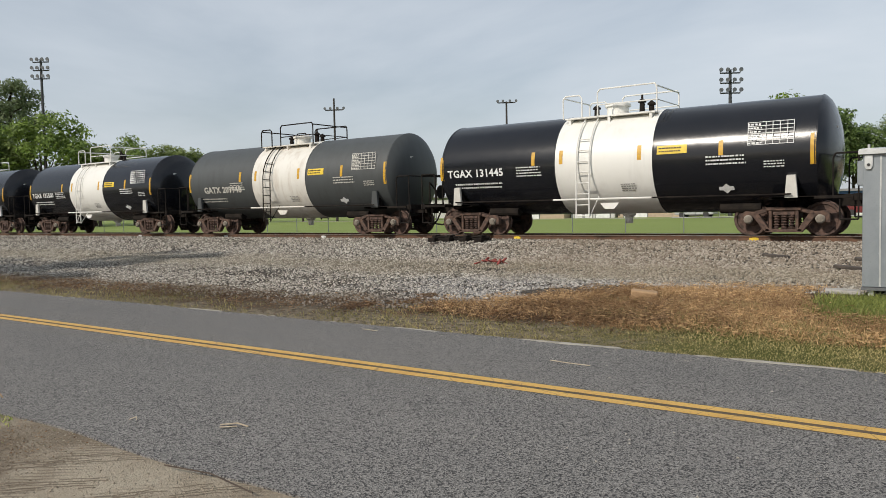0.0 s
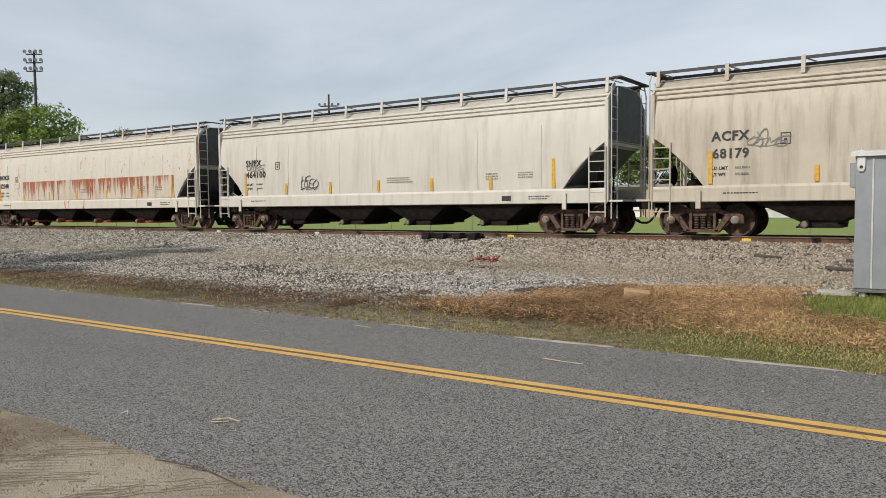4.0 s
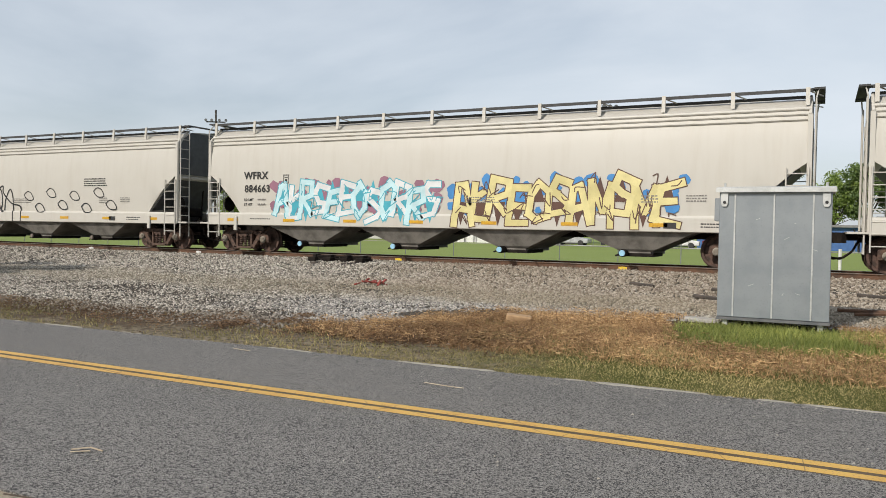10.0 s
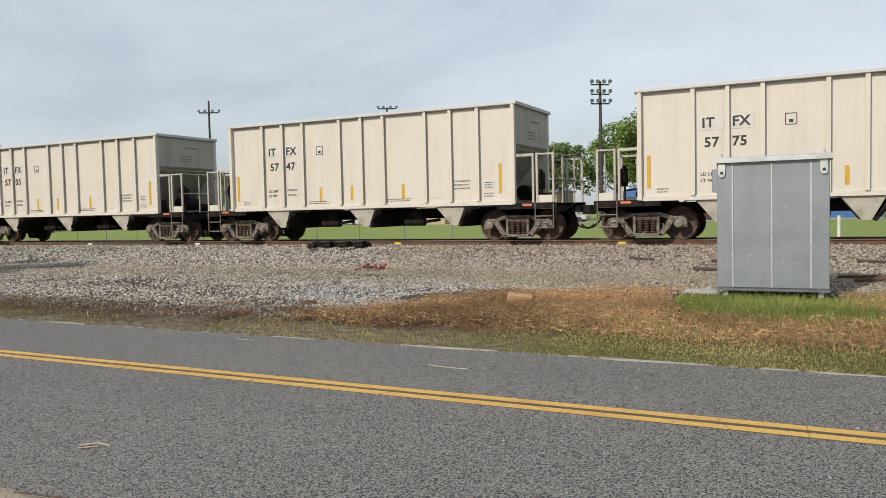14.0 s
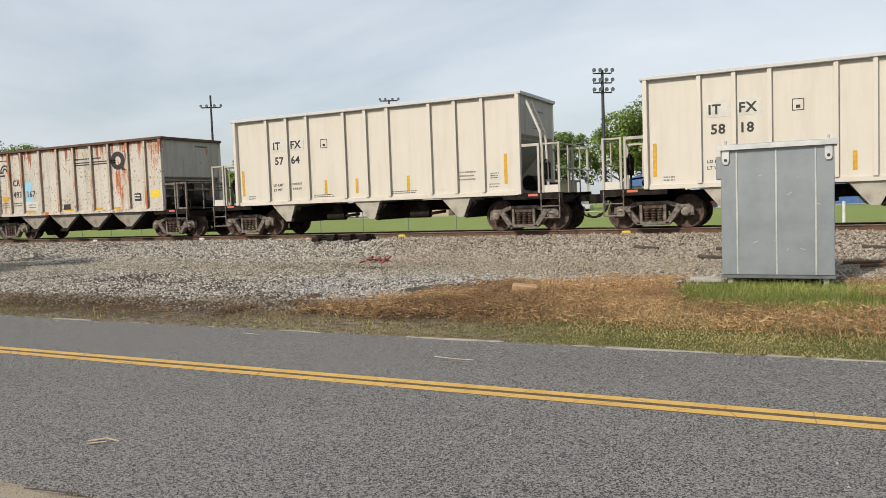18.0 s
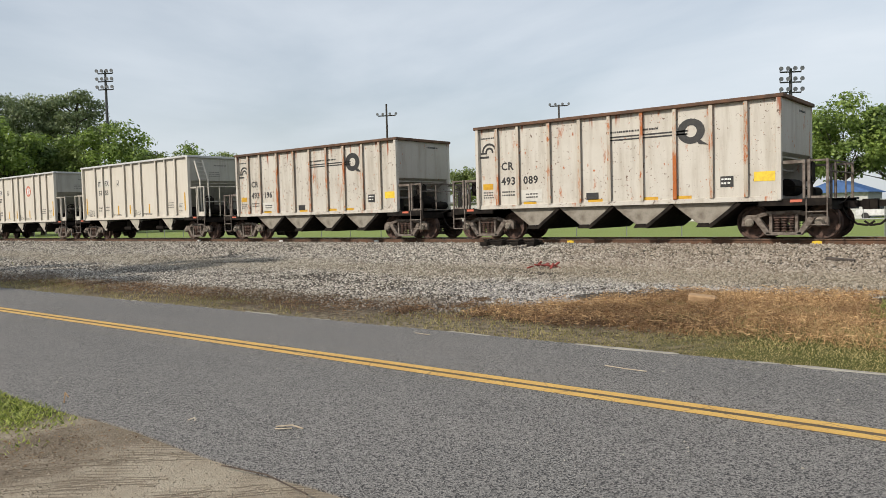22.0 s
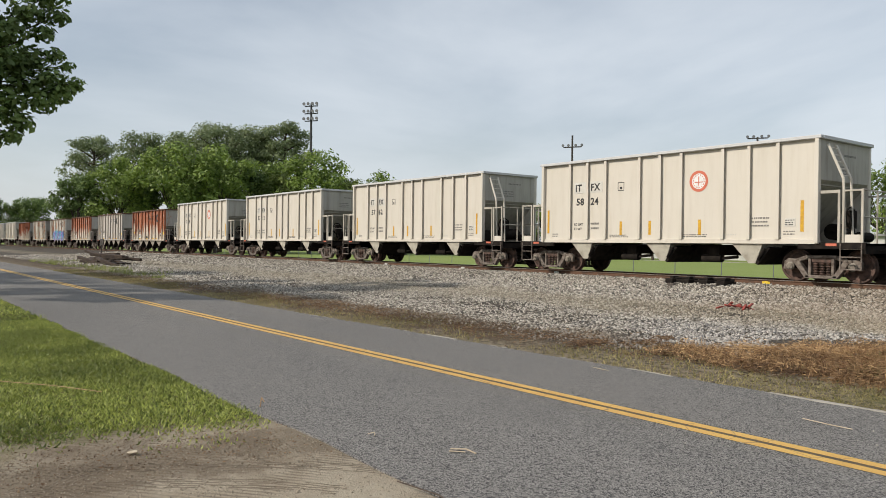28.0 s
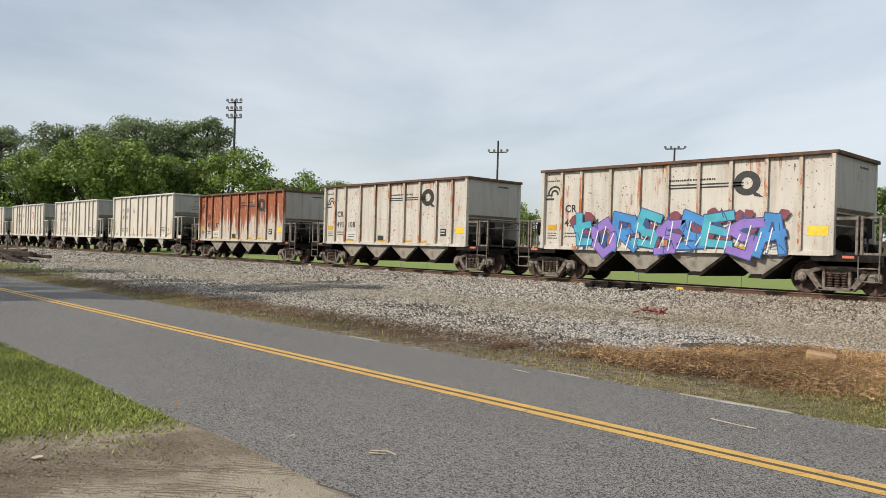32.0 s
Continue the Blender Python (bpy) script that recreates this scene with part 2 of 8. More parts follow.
M_TRUCK = plain("rusty_cast_steel", (0.125, 0.075, 0.054), (0.05, 0.032, 0.025), 8, 0.85, 0, 0.4)
M_TRUCK_GREY = plain("dusty_brown_cast_steel", (0.21, 0.178, 0.15), (0.085, 0.065, 0.052), 8, 0.85, 0, 0.4)
M_WHEEL = plain("brown_wheel_steel", (0.115, 0.068, 0.052), (0.04, 0.026, 0.02), 7, 0.75, 0.1)
# dark tone adds to the shade of the ends and recessed slopes
M_DARKEND = plain("shade_grey_end_sheet", (0.10, 0.105, 0.11), (0.075, 0.078, 0.08), 3, 0.65)
M_TEXT_W = plain("white_stencil", (0.78, 0.78, 0.76), (0.62, 0.62, 0.6), 9, 0.55)
M_TEXT_K = plain("black_stencil", (0.018, 0.018, 0.02), (0.035, 0.033, 0.03), 9, 0.55)
M_TEXT_G = plain("grey_stencil", (0.22, 0.21, 0.19), (0.15, 0.14, 0.13), 9, 0.6)
M_YELLOW = plain("yellow_reflector", (0.62, 0.36, 0.02), (0.46, 0.24, 0.02), 9, 0.45)
M_PLACARD = plain("yellow_placard", (0.80, 0.58, 0.04), (0.66, 0.44, 0.04), 9, 0.5)
M_PATCH = plain("pale_patch_paint", (0.60, 0.585, 0.53), (0.5, 0.48, 0.43), 3, 0.6)
M_LOGO_RED = plain("red_emblem_paint", (0.58, 0.13, 0.07), (0.50, 0.15, 0.09), 6, 0.55)
# grimy cream, with the shade of the ends darkened into the colour
M_END = paint("grimy_shaded_cream_end", (0.42, 0.40, 0.35), 0.5, 0, 0.65, (0.16, 0.14, 0.11))
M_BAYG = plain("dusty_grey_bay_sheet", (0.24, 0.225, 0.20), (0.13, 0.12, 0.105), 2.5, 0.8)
M_BAYC = plain("dirty_cream_sheet", (0.50, 0.47, 0.39), (0.32, 0.29, 0.235), 3, 0.75)
M_STEEL = plain("galvanised_sheet", (0.27, 0.295, 0.312), (0.225, 0.25, 0.268), 2.5, 0.42, 0.35, 0.08)
M_STEEL_TRIM = plain("pale_aluminium_trim", (0.60, 0.61, 0.60), (0.48, 0.49, 0.48), 6, 0.4, 0.5)
M_RAILHEAD = plain("worn_rail_head", (0.42, 0.39, 0.36), (0.28, 0.23, 0.19), 3, 0.35, 0.8)
M_RAILWEB = plain("rusted_rail_web", (0.135, 0.07, 0.04), (0.075, 0.045, 0.03), 4, 0.85)
M_TIE = plain("weathered_sleeper", (0.085, 0.070, 0.058), (0.05, 0.042, 0.036), 7, 0.9, 0, 0.6)
M_WOODPOLE = plain("creosoted_pole", (0.055, 0.046, 0.04), (0.035, 0.03, 0.027), 3, 0.85)
M_POLE = plain("dark_painted_pole", (0.028, 0.031, 0.032), (0.045, 0.045, 0.045), 3, 0.6)
M_LAMP = plain("floodlight_housing", (0.09, 0.10, 0.11), (0.16, 0.16, 0.16), 4, 0.4)
M_WHITE = plain("white_paint", (0.72, 0.72, 0.70), (0.6, 0.6, 0.58), 3, 0.5)
M_TRUNK = plain("bark", (0.085, 0.064, 0.048), (0.05, 0.038, 0.03), 6, 0.9, 0, 0.8)
M_TAN_WALL = plain("tan_brick_wall", (0.42, 0.33, 0.24), (0.36, 0.28, 0.20), 4, 0.8)
M_PALE_WALL = plain("pale_sheet_wall", (0.50, 0.50, 0.48), (0.42, 0.42, 0.40), 2, 0.6)
M_BLUE = plain("blue_roof_sheet", (0.05, 0.13, 0.33), (0.04, 0.10, 0.26), 3, 0.5)
M_ROOF = plain("grey_roof_sheet", (0.22, 0.22, 0.22), (0.16, 0.16, 0.16), 2, 0.7)
M_WALK = plain("dark_grating", (0.055, 0.055, 0.055), (0.035, 0.035, 0.035), 4, 0.7)
M_GLASS = plain("dark_window_glass", (0.02, 0.025, 0.03), (0.03, 0.035, 0.04), 2, 0.1)
M_CHAIN = plain("galvanised_fence_wire", (0.25, 0.26, 0.26), (0.2, 0.2, 0.2), 4, 0.5, 0.5)
M_REDPIPE = plain("faded_red_paint", (0.32, 0.055, 0.04), (0.18, 0.045, 0.035), 9, 0.7)
M_LOG = plain("brown_old_timber", (0.062, 0.042, 0.03), (0.03, 0.021, 0.016), 5, 0.9, 0, 0.7)
M_CONCRETE = plain("concrete", (0.42, 0.40, 0.36), (0.33, 0.31, 0.28), 5, 0.9, 0, 0.4)
M_STRAWBLK = plain("tan_wooden_block", (0.40, 0.26, 0.14), (0.3, 0.19, 0.1), 7, 0.85)
M_CARPAINT = [plain("car_paint_" + n, c, None, 3, 0.25) for n, c in (("silver", (0.45, 0.46, 0.47)), ("white", (0.7, 0.7, 0.69)), ("maroon", (0.16, 0.03, 0.03)))]


def leaf(name, a, b_, rough=0.55):
    m, t, b = _tree(name)
    g = t.nodes.new("ShaderNodeNewGeometry")
    v = _obj(t)
    c = _mix(t, g.outputs["Random Per Island"], a, b_)
    c = _mix(t, _step(t, _noise(t, v, 0.35, 4), 0.4, 0.65, 0.6), c, tuple(x * 0.62 for x in a))
    t.links.new(c, b.inputs["Base Color"])
    b.inputs["Roughness"].default_value = rough
    b.inputs["Subsurface Weight"].default_value = 0.0
    tr = t.nodes.new("ShaderNodeBsdfTranslucent")
    t.links.new(c, tr.inputs["Color"])
    mx = t.nodes.new("ShaderNodeMixShader")
    mx.inputs["Fac"].default_value = 0.32
    t.links.new(b.outputs["BSDF"], mx.inputs[1])
    t.links.new(tr.outputs["BSDF"], mx.inputs[2])
    t.links.new(mx.outputs["Shader"], t.nodes["Material Output"].inputs["Surface"])
    return m


M_LEAF = leaf("broad_leaves", (0.12, 0.19, 0.036), (0.32, 0.42, 0.09))
M_LEAF_DARK = leaf("dark_oak_leaves", (0.085, 0.14, 0.036), (0.22, 0.31, 0.085))
M_PINE = leaf("pine_needles", (0.13, 0.18, 0.075), (0.30, 0.35, 0.17))
M_EDGEGRASS = leaf("tired_edge_grass", (0.17, 0.165, 0.05), (0.68, 0.56, 0.27), 0.75)
M_GRASS = leaf("grass_blades", (0.065, 0.105, 0.012), (0.53, 0.575, 0.135), 0.6)
M_STRAW = leaf("dry_straw", (0.20, 0.098, 0.045), (0.86, 0.59, 0.30), 0.9)
M_LEAF2 = leaf("olive_leaves", (0.13, 0.18, 0.045), (0.28, 0.34, 0.10))
M_LEAF_OAK = leaf("sunlit_oak_leaves", (0.10, 0.165, 0.04), (0.22, 0.31, 0.085))
M_TUFT = leaf("rank_green_grass", (0.10, 0.145, 0.025), (0.46, 0.48, 0.13), 0.6)
M_VERGE = leaf("worn_verge_grass", (0.17, 0.165, 0.05), (0.50, 0.41, 0.19), 0.75)
M_STRAW_DARK = leaf("dead_leaf_litter", (0.085, 0.045, 0.024), (0.36, 0.225, 0.12), 0.85)
M_DAMP = plain("damp_soil", (0.21, 0.165, 0.117), (0.16, 0.123, 0.086), 20, 0.95)
M_SANDGRIT = plain("sandy_grit", (0.31, 0.265, 0.198), (0.20, 0.16, 0.115), 40, 0.95)
M_STRAWP = plain("bleached_wood", (0.46, 0.39, 0.29), (0.36, 0.29, 0.2), 12, 0.8)
M_STONE = None


def stone_mat():
    m, t, b = _tree("ballast_stone")
    g = t.nodes.new("ShaderNodeNewGeometry")
    v = _obj(t)
    sep = t.nodes.new("ShaderNodeSeparateXYZ")
    t.links.new(v, sep.inputs["Vector"])
    X, Y = sep.outputs["X"], sep.outputs["Y"]
    wob = _math(t, "SUBTRACT", _noise(t, v, 0.4, 5, 0.6), 0.5)
    xs = _math(t, "ADD", X, _math(t, "MULTIPLY", wob, 9.0))
    ys = _math(t, "ADD", Y, _math(t, "MULTIPLY", wob, 4.0))
    ramp = t.nodes.new("ShaderNodeValToRGB")
    e = ramp.color_ramp.elements
    e[0].position, e[0].color = 0.0, (0.05, 0.047, 0.044, 1)
    e[1].position, e[1].color = 1.0, (0.61, 0.57, 0.50, 1)
    e2 = e.new(0.5)
    e2.color = (0.315, 0.28, 0.23, 1)
    t.links.new(g.outputs["Random Per Island"], ramp.inputs["Fac"])
    c = _mix(t, _step(t, _noise(t, v, 30, 3), 0.5, 0.75, 0.4), ramp.outputs["Color"], (0.16, 0.145, 0.13))
    # brown brake dust and rust on the stones towards the crossing end of the bed
    brown = _math(t, "MULTIPLY", _step(t, xs, -13.5, -8.5), _step(t, ys, 13.5, 15.5, 0.42))
    c = _mix(t, brown, c, (0.27, 0.205, 0.14))
    # tan fines along the middle of the apron, washed pale stone before the straw
    tan = _math(t, "MULTIPLY", _step(t, ys, 12.8, 14.2), _step(t, ys, 17.6, 15.8, 0.36))
    c = _mix(t, tan, c, (0.32, 0.275, 0.195))
    pale = _math(t, "MULTIPLY", _math(t, "MULTIPLY", _step(t, xs, -11.0, -8.0), _step(t, ys, 14.6, 13.2)), 0.22)
    c = _mix(t, pale, c, (0.48, 0.485, 0.50))
    soil_shade = _step(t, ys, 10.6, 9.6, 0.6)
    c = _mix(t, soil_shade, c, (0.13, 0.095, 0.06))
    t.links.new(c, b.inputs["Base Color"])
    b.inputs["Roughness"].default_value = 0.88
    b.inputs["Specular IOR Level"].default_value = 0.3
    return m


M_STONE = stone_mat()


def asphalt_mat():
    m, t, b = _tree("worn_asphalt")
    v = _obj(t)
    worn = _step(t, _noise(t, v, 0.5, 5, 0.6, (0.25, 1.0, 1.0)), 0.35, 0.7)
    c = _mix(t, worn, (0.192, 0.182, 0.168), (0.150, 0.144, 0.135))
    # two sizes of stone chips, pale and dark, with tar pits between
    tall = None
    for scale, pale, dark, hit in ((140, (0.36, 0.342, 0.315), (0.024, 0.023, 0.024), 0.76), (85, (0.30, 0.285, 0.262), (0.020, 0.019, 0.020), 0.80)):
        vc = t.nodes.new("ShaderNodeTexVoronoi")
        vc.inputs["Scale"].default_value = scale
        t.links.new(v, vc.inputs["Vector"])
        sp = t.nodes.new("ShaderNodeSeparateColor")
        t.links.new(vc.outputs["Color"], sp.inputs["Color"])
        c = _mix(t, _step(t, sp.outputs["Red"], hit - 0.1, hit + 0.12, 0.7), c, pale)
        c = _mix(t, _step(t, sp.outputs["Green"], hit - 0.06, hit + 0.04, 0.85), c, dark)
        tall = vc.outputs["Distance"] if tall is None else _math(t, "ADD", tall, vc.outputs["Distance"])
    # patches where the binder has gone, dark spots, faint tan dust
    c = _mix(t, _step(t, _noise(t, v, 3.2, 6, 0.7), 0.58, 0.80, 0.22), c, (0.22, 0.208, 0.19))
    t.links.new(c, b.inputs["Base Color"])
    b.inputs["Roughness"].default_value = 0.8
    b.inputs["Specular IOR Level"].default_value = 0.3
    _bump(t, b, tall, 0.5, 0.006)
    return m


M_ASPHALT = asphalt_mat()


def line_mat():
    m, t, b = _tree("yellow_road_paint")
    v = _obj(t)
    c = _mix(t, _step(t, _noise(t, v, 2.0, 5), 0.4, 0.7), (0.62, 0.385, 0.085), (0.54, 0.315, 0.065))
    c = _mix(t, _step(t, _noise(t, v, 60, 4, 0.7), 0.56, 0.68, 0.8), c, (0.15, 0.11, 0.07))
    ck = t.nodes.new("ShaderNodeTexVoronoi")
    ck.feature = "DISTANCE_TO_EDGE"
    ck.inputs["Scale"].default_value = 1.7
    t.links.new(v, ck.inputs["Vector"])
    c = _mix(t, _step(t, ck.outputs["Distance"], 0.009, 0.003, 0.6), c, (0.06, 0.045, 0.035))
    t.links.new(c, b.inputs["Base Color"])
    b.inputs["Roughness"].default_value = 0.6
    return m


M_LINE = line_mat()
M_LINE_GAP = plain("dark_brown_edge", (0.115, 0.078, 0.045), (0.07, 0.052, 0.038), 5, 0.9)
M_EDGE = plain("pale_grit", (0.36, 0.335, 0.29), (0.27, 0.25, 0.21), 5, 0.95, 0, 0.6)


def ground_mat():
    """Grass, dirt, straw and gravel by where they lie along the road and the line."""
    m, t, b = _tree("ground_cover")
    v = _obj(t)
    sep = t.nodes.new("ShaderNodeSeparateXYZ")
    t.links.new(v, sep.inputs["Vector"])
    X, Y = sep.outputs["X"], sep.outputs["Y"]
    wob = _math(t, "SUBTRACT", _noise(t, v, 0.55, 6, 0.65), 0.5)
    wob2 = _math(t, "SUBTRACT", _noise(t, v, 2.2, 5, 0.65), 0.5)
    ys = _math(t, "ADD", Y, _math(t, "ADD", _math(t, "MULTIPLY", wob, 1.8), _math(t, "MULTIPLY", wob2, 0.8)))
    xs = _math(t, "ADD", X, _math(t, "ADD", _math(t, "MULTIPLY", wob, 2.4), _math(t, "MULTIPLY", wob2, 1.0)))
    grain = _noise(t, v, 22, 5, 0.7)
    fine = _noise(t, v, 90, 3, 0.6)
    # grass base kept dark to stand for shade between the blades
    grass = _mix(t, grain, (0.022, 0.026, 0.008), (0.15, 0.155, 0.036))
    grass = _mix(t, _step(t, _noise(t, v, 0.8, 5), 0.5, 0.75, 0.55), grass, (0.20, 0.16, 0.07))
    field = _mix(t, _noise(t, v, 0.06, 5), (0.17, 0.225, 0.062), (0.25, 0.30, 0.09))
    sand = _mix(t, _step(t, _noise(t, v, 1.3, 6, 0.6), 0.35, 0.7), (0.41, 0.355, 0.27), (0.27, 0.22, 0.16))
    sand = _mix(t, _step(t, fine, 0.55, 0.75, 0.6), sand, (0.20, 0.16, 0.11))
    # gravel base likewise darkened, as shade in the gaps between stones
    gravel = _mix(t, _step(t, grain, 0.35, 0.62), (0.022, 0.019, 0.016), (0.10, 0.086, 0.07))
    gravel = _mix(t, _step(t, fine, 0.5, 0.62, 0.4), gravel, (0.20, 0.178, 0.15))
    # packed tan fines half-way up the apron
    lane = _math(t, "MULTIPLY", _step(t, ys, 13.0, 14.4), _step(t, ys, 17.6, 16.0))
    gravel = _mix(t, _math(t, "MULTIPLY", lane, _step(t, _noise(t, v, 0.5, 5), 0.38, 0.58, 0.9)), gravel, _mix(t, grain, (0.15, 0.125, 0.085), (0.30, 0.265, 0.20)))
    # straw base dark too, for the shaded gaps in the heap
    straw = _mix(t, grain, (0.03, 0.02, 0.012), (0.16, 0.10, 0.05))
    c = grass
    # tyre prints and a dark rut in the sand
    wv = t.nodes.new("ShaderNodeTexWave")
    wv.inputs["Scale"].default_value, wv.inputs["Distortion"].default_value, wv.inputs["Detail"].default_value = 5.5, 2.2, 2.0
    wmap = t.nodes.new("ShaderNodeMapping")
    wmap.inputs["Rotation"].default_value = (0, 0, 0.9)
    t.links.new(v, wmap.inputs["Vector"])
    t.links.new(wmap.outputs["Vector"], wv.inputs["Vector"])
    prints = _math(t, "MULTIPLY", _step(t, wv.outputs["Fac"], 0.45, 0.75), _step(t, _noise(t, v, 0.9, 3, 0.5, (1.0, 0.45, 1.0)), 0.50, 0.62, 0.55))
    sand = _mix(t, prints, sand, (0.13, 0.10, 0.07))
    rut = _math(t, "ABSOLUTE", _math(t, "ADD", _math(t, "ADD", xs, 5.85), _math(t, "MULTIPLY", Y, -0.12)), 0.0)
    sand = _mix(t, _step(t, rut, 0.75, 0.1, 0.6), sand, (0.105, 0.074, 0.047))
    # sandy drive mouth
    dr = _math(t, "MULTIPLY", _step(t, xs, -7.0, -6.1), _step(t, Y, 4.2, 3.4))
    dr = _math(t, "MULTIPLY", dr, _step(t, X, 6.0, 3.0))
    c = _mix(t, dr, c, sand)
    # verge and gravel beyond the road
    c = _mix(t, _step(t, Y, 7.7, 8.0), c, _mix(t, _step(t, _noise(t, v, 9.0, 6, 0.75), 0.40, 0.66), (0.24, 0.20, 0.14), (0.04, 0.03, 0.018)))
    c = _mix(t, _step(t, ys, 8.7, 9.5), c, gravel)
    # dark earth patches, with part of the tree shade put into their tone
    soil_shade = _math(t, "MULTIPLY", _math(t, "MULTIPLY", _step(t, X, -7.0, -10.0), _step(t, ys, 11.3, 9.6)), _step(t, Y, 8.0, 8.5))
    c = _mix(t, _math(t, "MULTIPLY", soil_shade, _step(t, _noise(t, v, 1.6, 6, 0.7), 0.36, 0.56, 0.9)), c, _mix(t, grain, (0.035, 0.024, 0.015), (0.14, 0.10, 0.065)))
    # straw patch and green tuft round the cabinet
    st = _math(t, "MULTIPLY", _step(t, xs, -5.9, -4.9), _math(t, "MULTIPLY", _step(t, ys, 8.8, 9.4), _step(t, ys, 14.0, 12.6)))
    c = _mix(t, st, c, straw)
    gr = _math(t, "MULTIPLY", _step(t, xs, -4.2, -2.6), _math(t, "MULTIPLY", _step(t, Y, 8.0, 8.1), _step(t, ys, 10.4, 9.3)))
    gr2 = _math(t, "MULTIPLY", _step(t, xs, -1.9, -1.3), _math(t, "MULTIPLY", _step(t, Y, 8.0, 8.1), _step(t, ys, 14.2, 12.8)))
    c = _mix(t, _math(t, "MAXIMUM", gr, gr2), c, grass)
    # field beyond the line
    c = _mix(t, _step(t, ys, 26.5, 27.5), c, field)
    t.links.new(c, b.inputs["Base Color"])
    b.inputs["Roughness"].default_value = 0.95
    b.inputs["Specular IOR Level"].default_value = 0.2
    _bump(t, b, _math(t, "ADD", grain, fine), 0.6, 0.03)
    return m


M_GROUND = ground_mat()

# ---- mesh helpers ----
CACHE = {}


def box(bm, x0, x1, y0, y1, z0, z1):
    vs = [bm.verts.new(c) for c in ((x0, y0, z0), (x1, y0, z0), (x1, y1, z0), (x0, y1, z0), (x0, y0, z1), (x1, y0, z1), (x1, y1, z1), (x0, y1, z1))]
    for f in ((3, 2, 1, 0), (4, 5, 6, 7), (0, 1, 5, 4), (1, 2, 6, 5), (2, 3, 7, 6), (3, 0, 4, 7)):
        bm.faces.new([vs[i] for i in f])


def rod(bm, a, b, r, n=8, r2=None):
    """A cylinder or cone from a to b."""
    a, b = Vector(a), Vector(b)
    d = (b - a).normalized()
    u = d.orthogonal().normalized()
    w = d.cross(u)
    r2 = r if r2 is None else r2
    rings = []
    for c, q in ((a, r), (b, r2)):
        rings.append([bm.verts.new(c + q * (math.cos(k * math.tau / n) * u + math.sin(k * math.tau / n) * w)) for k in range(n)])
    for k in range(n):
        bm.faces.new((rings[0][k], rings[0][(k + 1) % n], rings[1][(k + 1) % n], rings[1][k]))
    bm.faces.new(rings[0][::-1])
    bm.faces.new(rings[1])


def pipe(bm, pts, r, n=6):
    for a, b in zip(pts, pts[1:]):
        rod(bm, a, b, r, n)


def prism(bm, pts, y0, y1, axis="y"):
    """A polygon in the x-z plane (or y-z, or x-y) pushed along the third axis."""
    def at(p, q):
        return {"y": (p[0], q, p[1]), "x": (q, p[0], p[1]), "z": (p[0], p[1], q)}[axis]
    a = [bm.verts.new(at(p, y0)) for p in pts]
    b = [bm.verts.new(at(p, y1)) for p in pts]
    n = len(pts)
    bm.faces.new(a)
    bm.faces.new(b[::-1])
    for k in range(n):
        bm.faces.new((a[k], b[k], b[(k + 1) % n], a[(k + 1) % n]))


def lathe(bm, prof, n=24, axis="y", at=(0, 0, 0)):
    """Turns (along, radius) pairs about an axis through at."""
    rings = []
    for h, r in prof:
        ring = []
        for k in range(n):
            c, s = math.cos(k * math.tau / n) * r, math.sin(k * math.tau / n) * r
            p = {"y": (c, h, s), "x": (h, c, s), "z": (c, s, h)}[axis]
            ring.append(bm.verts.new(Vector(p) + Vector(at)))
        rings.append(ring)
    for a, b in zip(rings, rings[1:]):
        for k in range(n):
            bm.faces.new((a[k], a[(k + 1) % n], b[(k + 1) % n], b[k]))
    bm.faces.new(rings[0][::-1])
    bm.faces.new(rings[-1])


def loft(bm, rings, closed=True, caps=True):
    rows = [[bm.verts.new(p) for p in ring] for ring in rings]
    n = len(rows[0])
    for a, b in zip(rows, rows[1:]):
        for k in range(n if closed else n - 1):
            bm.faces.new((a[k], a[(k + 1) % n], b[(k + 1) % n], b[k]))
    if caps:
        bm.faces.new(rows[0][::-1])
        bm.faces.new(rows[-1])


def mesh(key, fill, bevel=0.0, smooth=None):
    """A mesh made once and shared by all that ask for the same key."""
    if key in CACHE:
        return CACHE[key]
    bm = bmesh.new()
    fill(bm)
    bmesh.ops.recalc_face_normals(bm, faces=bm.faces)
    if bevel:
        bmesh.ops.bevel(bm, geom=bm.edges[:], offset=bevel, segments=1, affect="EDGES", clamp_overlap=True)
    me = bpy.data.meshes.new(key)
    bm.to_mesh(me)
    bm.free()
    if smooth is not None:
        me.polygons.foreach_set("use_smooth", [True] * len(me.polygons))
        me.set_sharp_from_angle(angle=radians(smooth))
    me.materials.append(None)
    CACHE[key] = me
    return me


def piece(name, me, mat, parent=None, m=None, label=""):
    """An object on a shared mesh, with its own material, under a thing or a part."""
    ob = new(name, me)
    ob.material_slots[0].link = "OBJECT"
    ob.material_slots[0].material = mat
    if parent is not None:
        ob.parent = parent
    if m is not None:
        ob.matrix_basis = m
    if label:
        ob["label"] = label
    return ob


def part(name, fill, mat, parent=None, m=None, label="", bevel=0.0, smooth=None):
    CACHE["_n"] = CACHE.get("_n", 0) + 1
    return piece(name, mesh("%s_%d" % (name, CACHE["_n"]), fill, bevel, smooth), mat, parent, m, label)


def empty(name, m):
    ob = new(name)
    ob.empty_display_size = 0.3
    ob.matrix_basis = m
    return ob


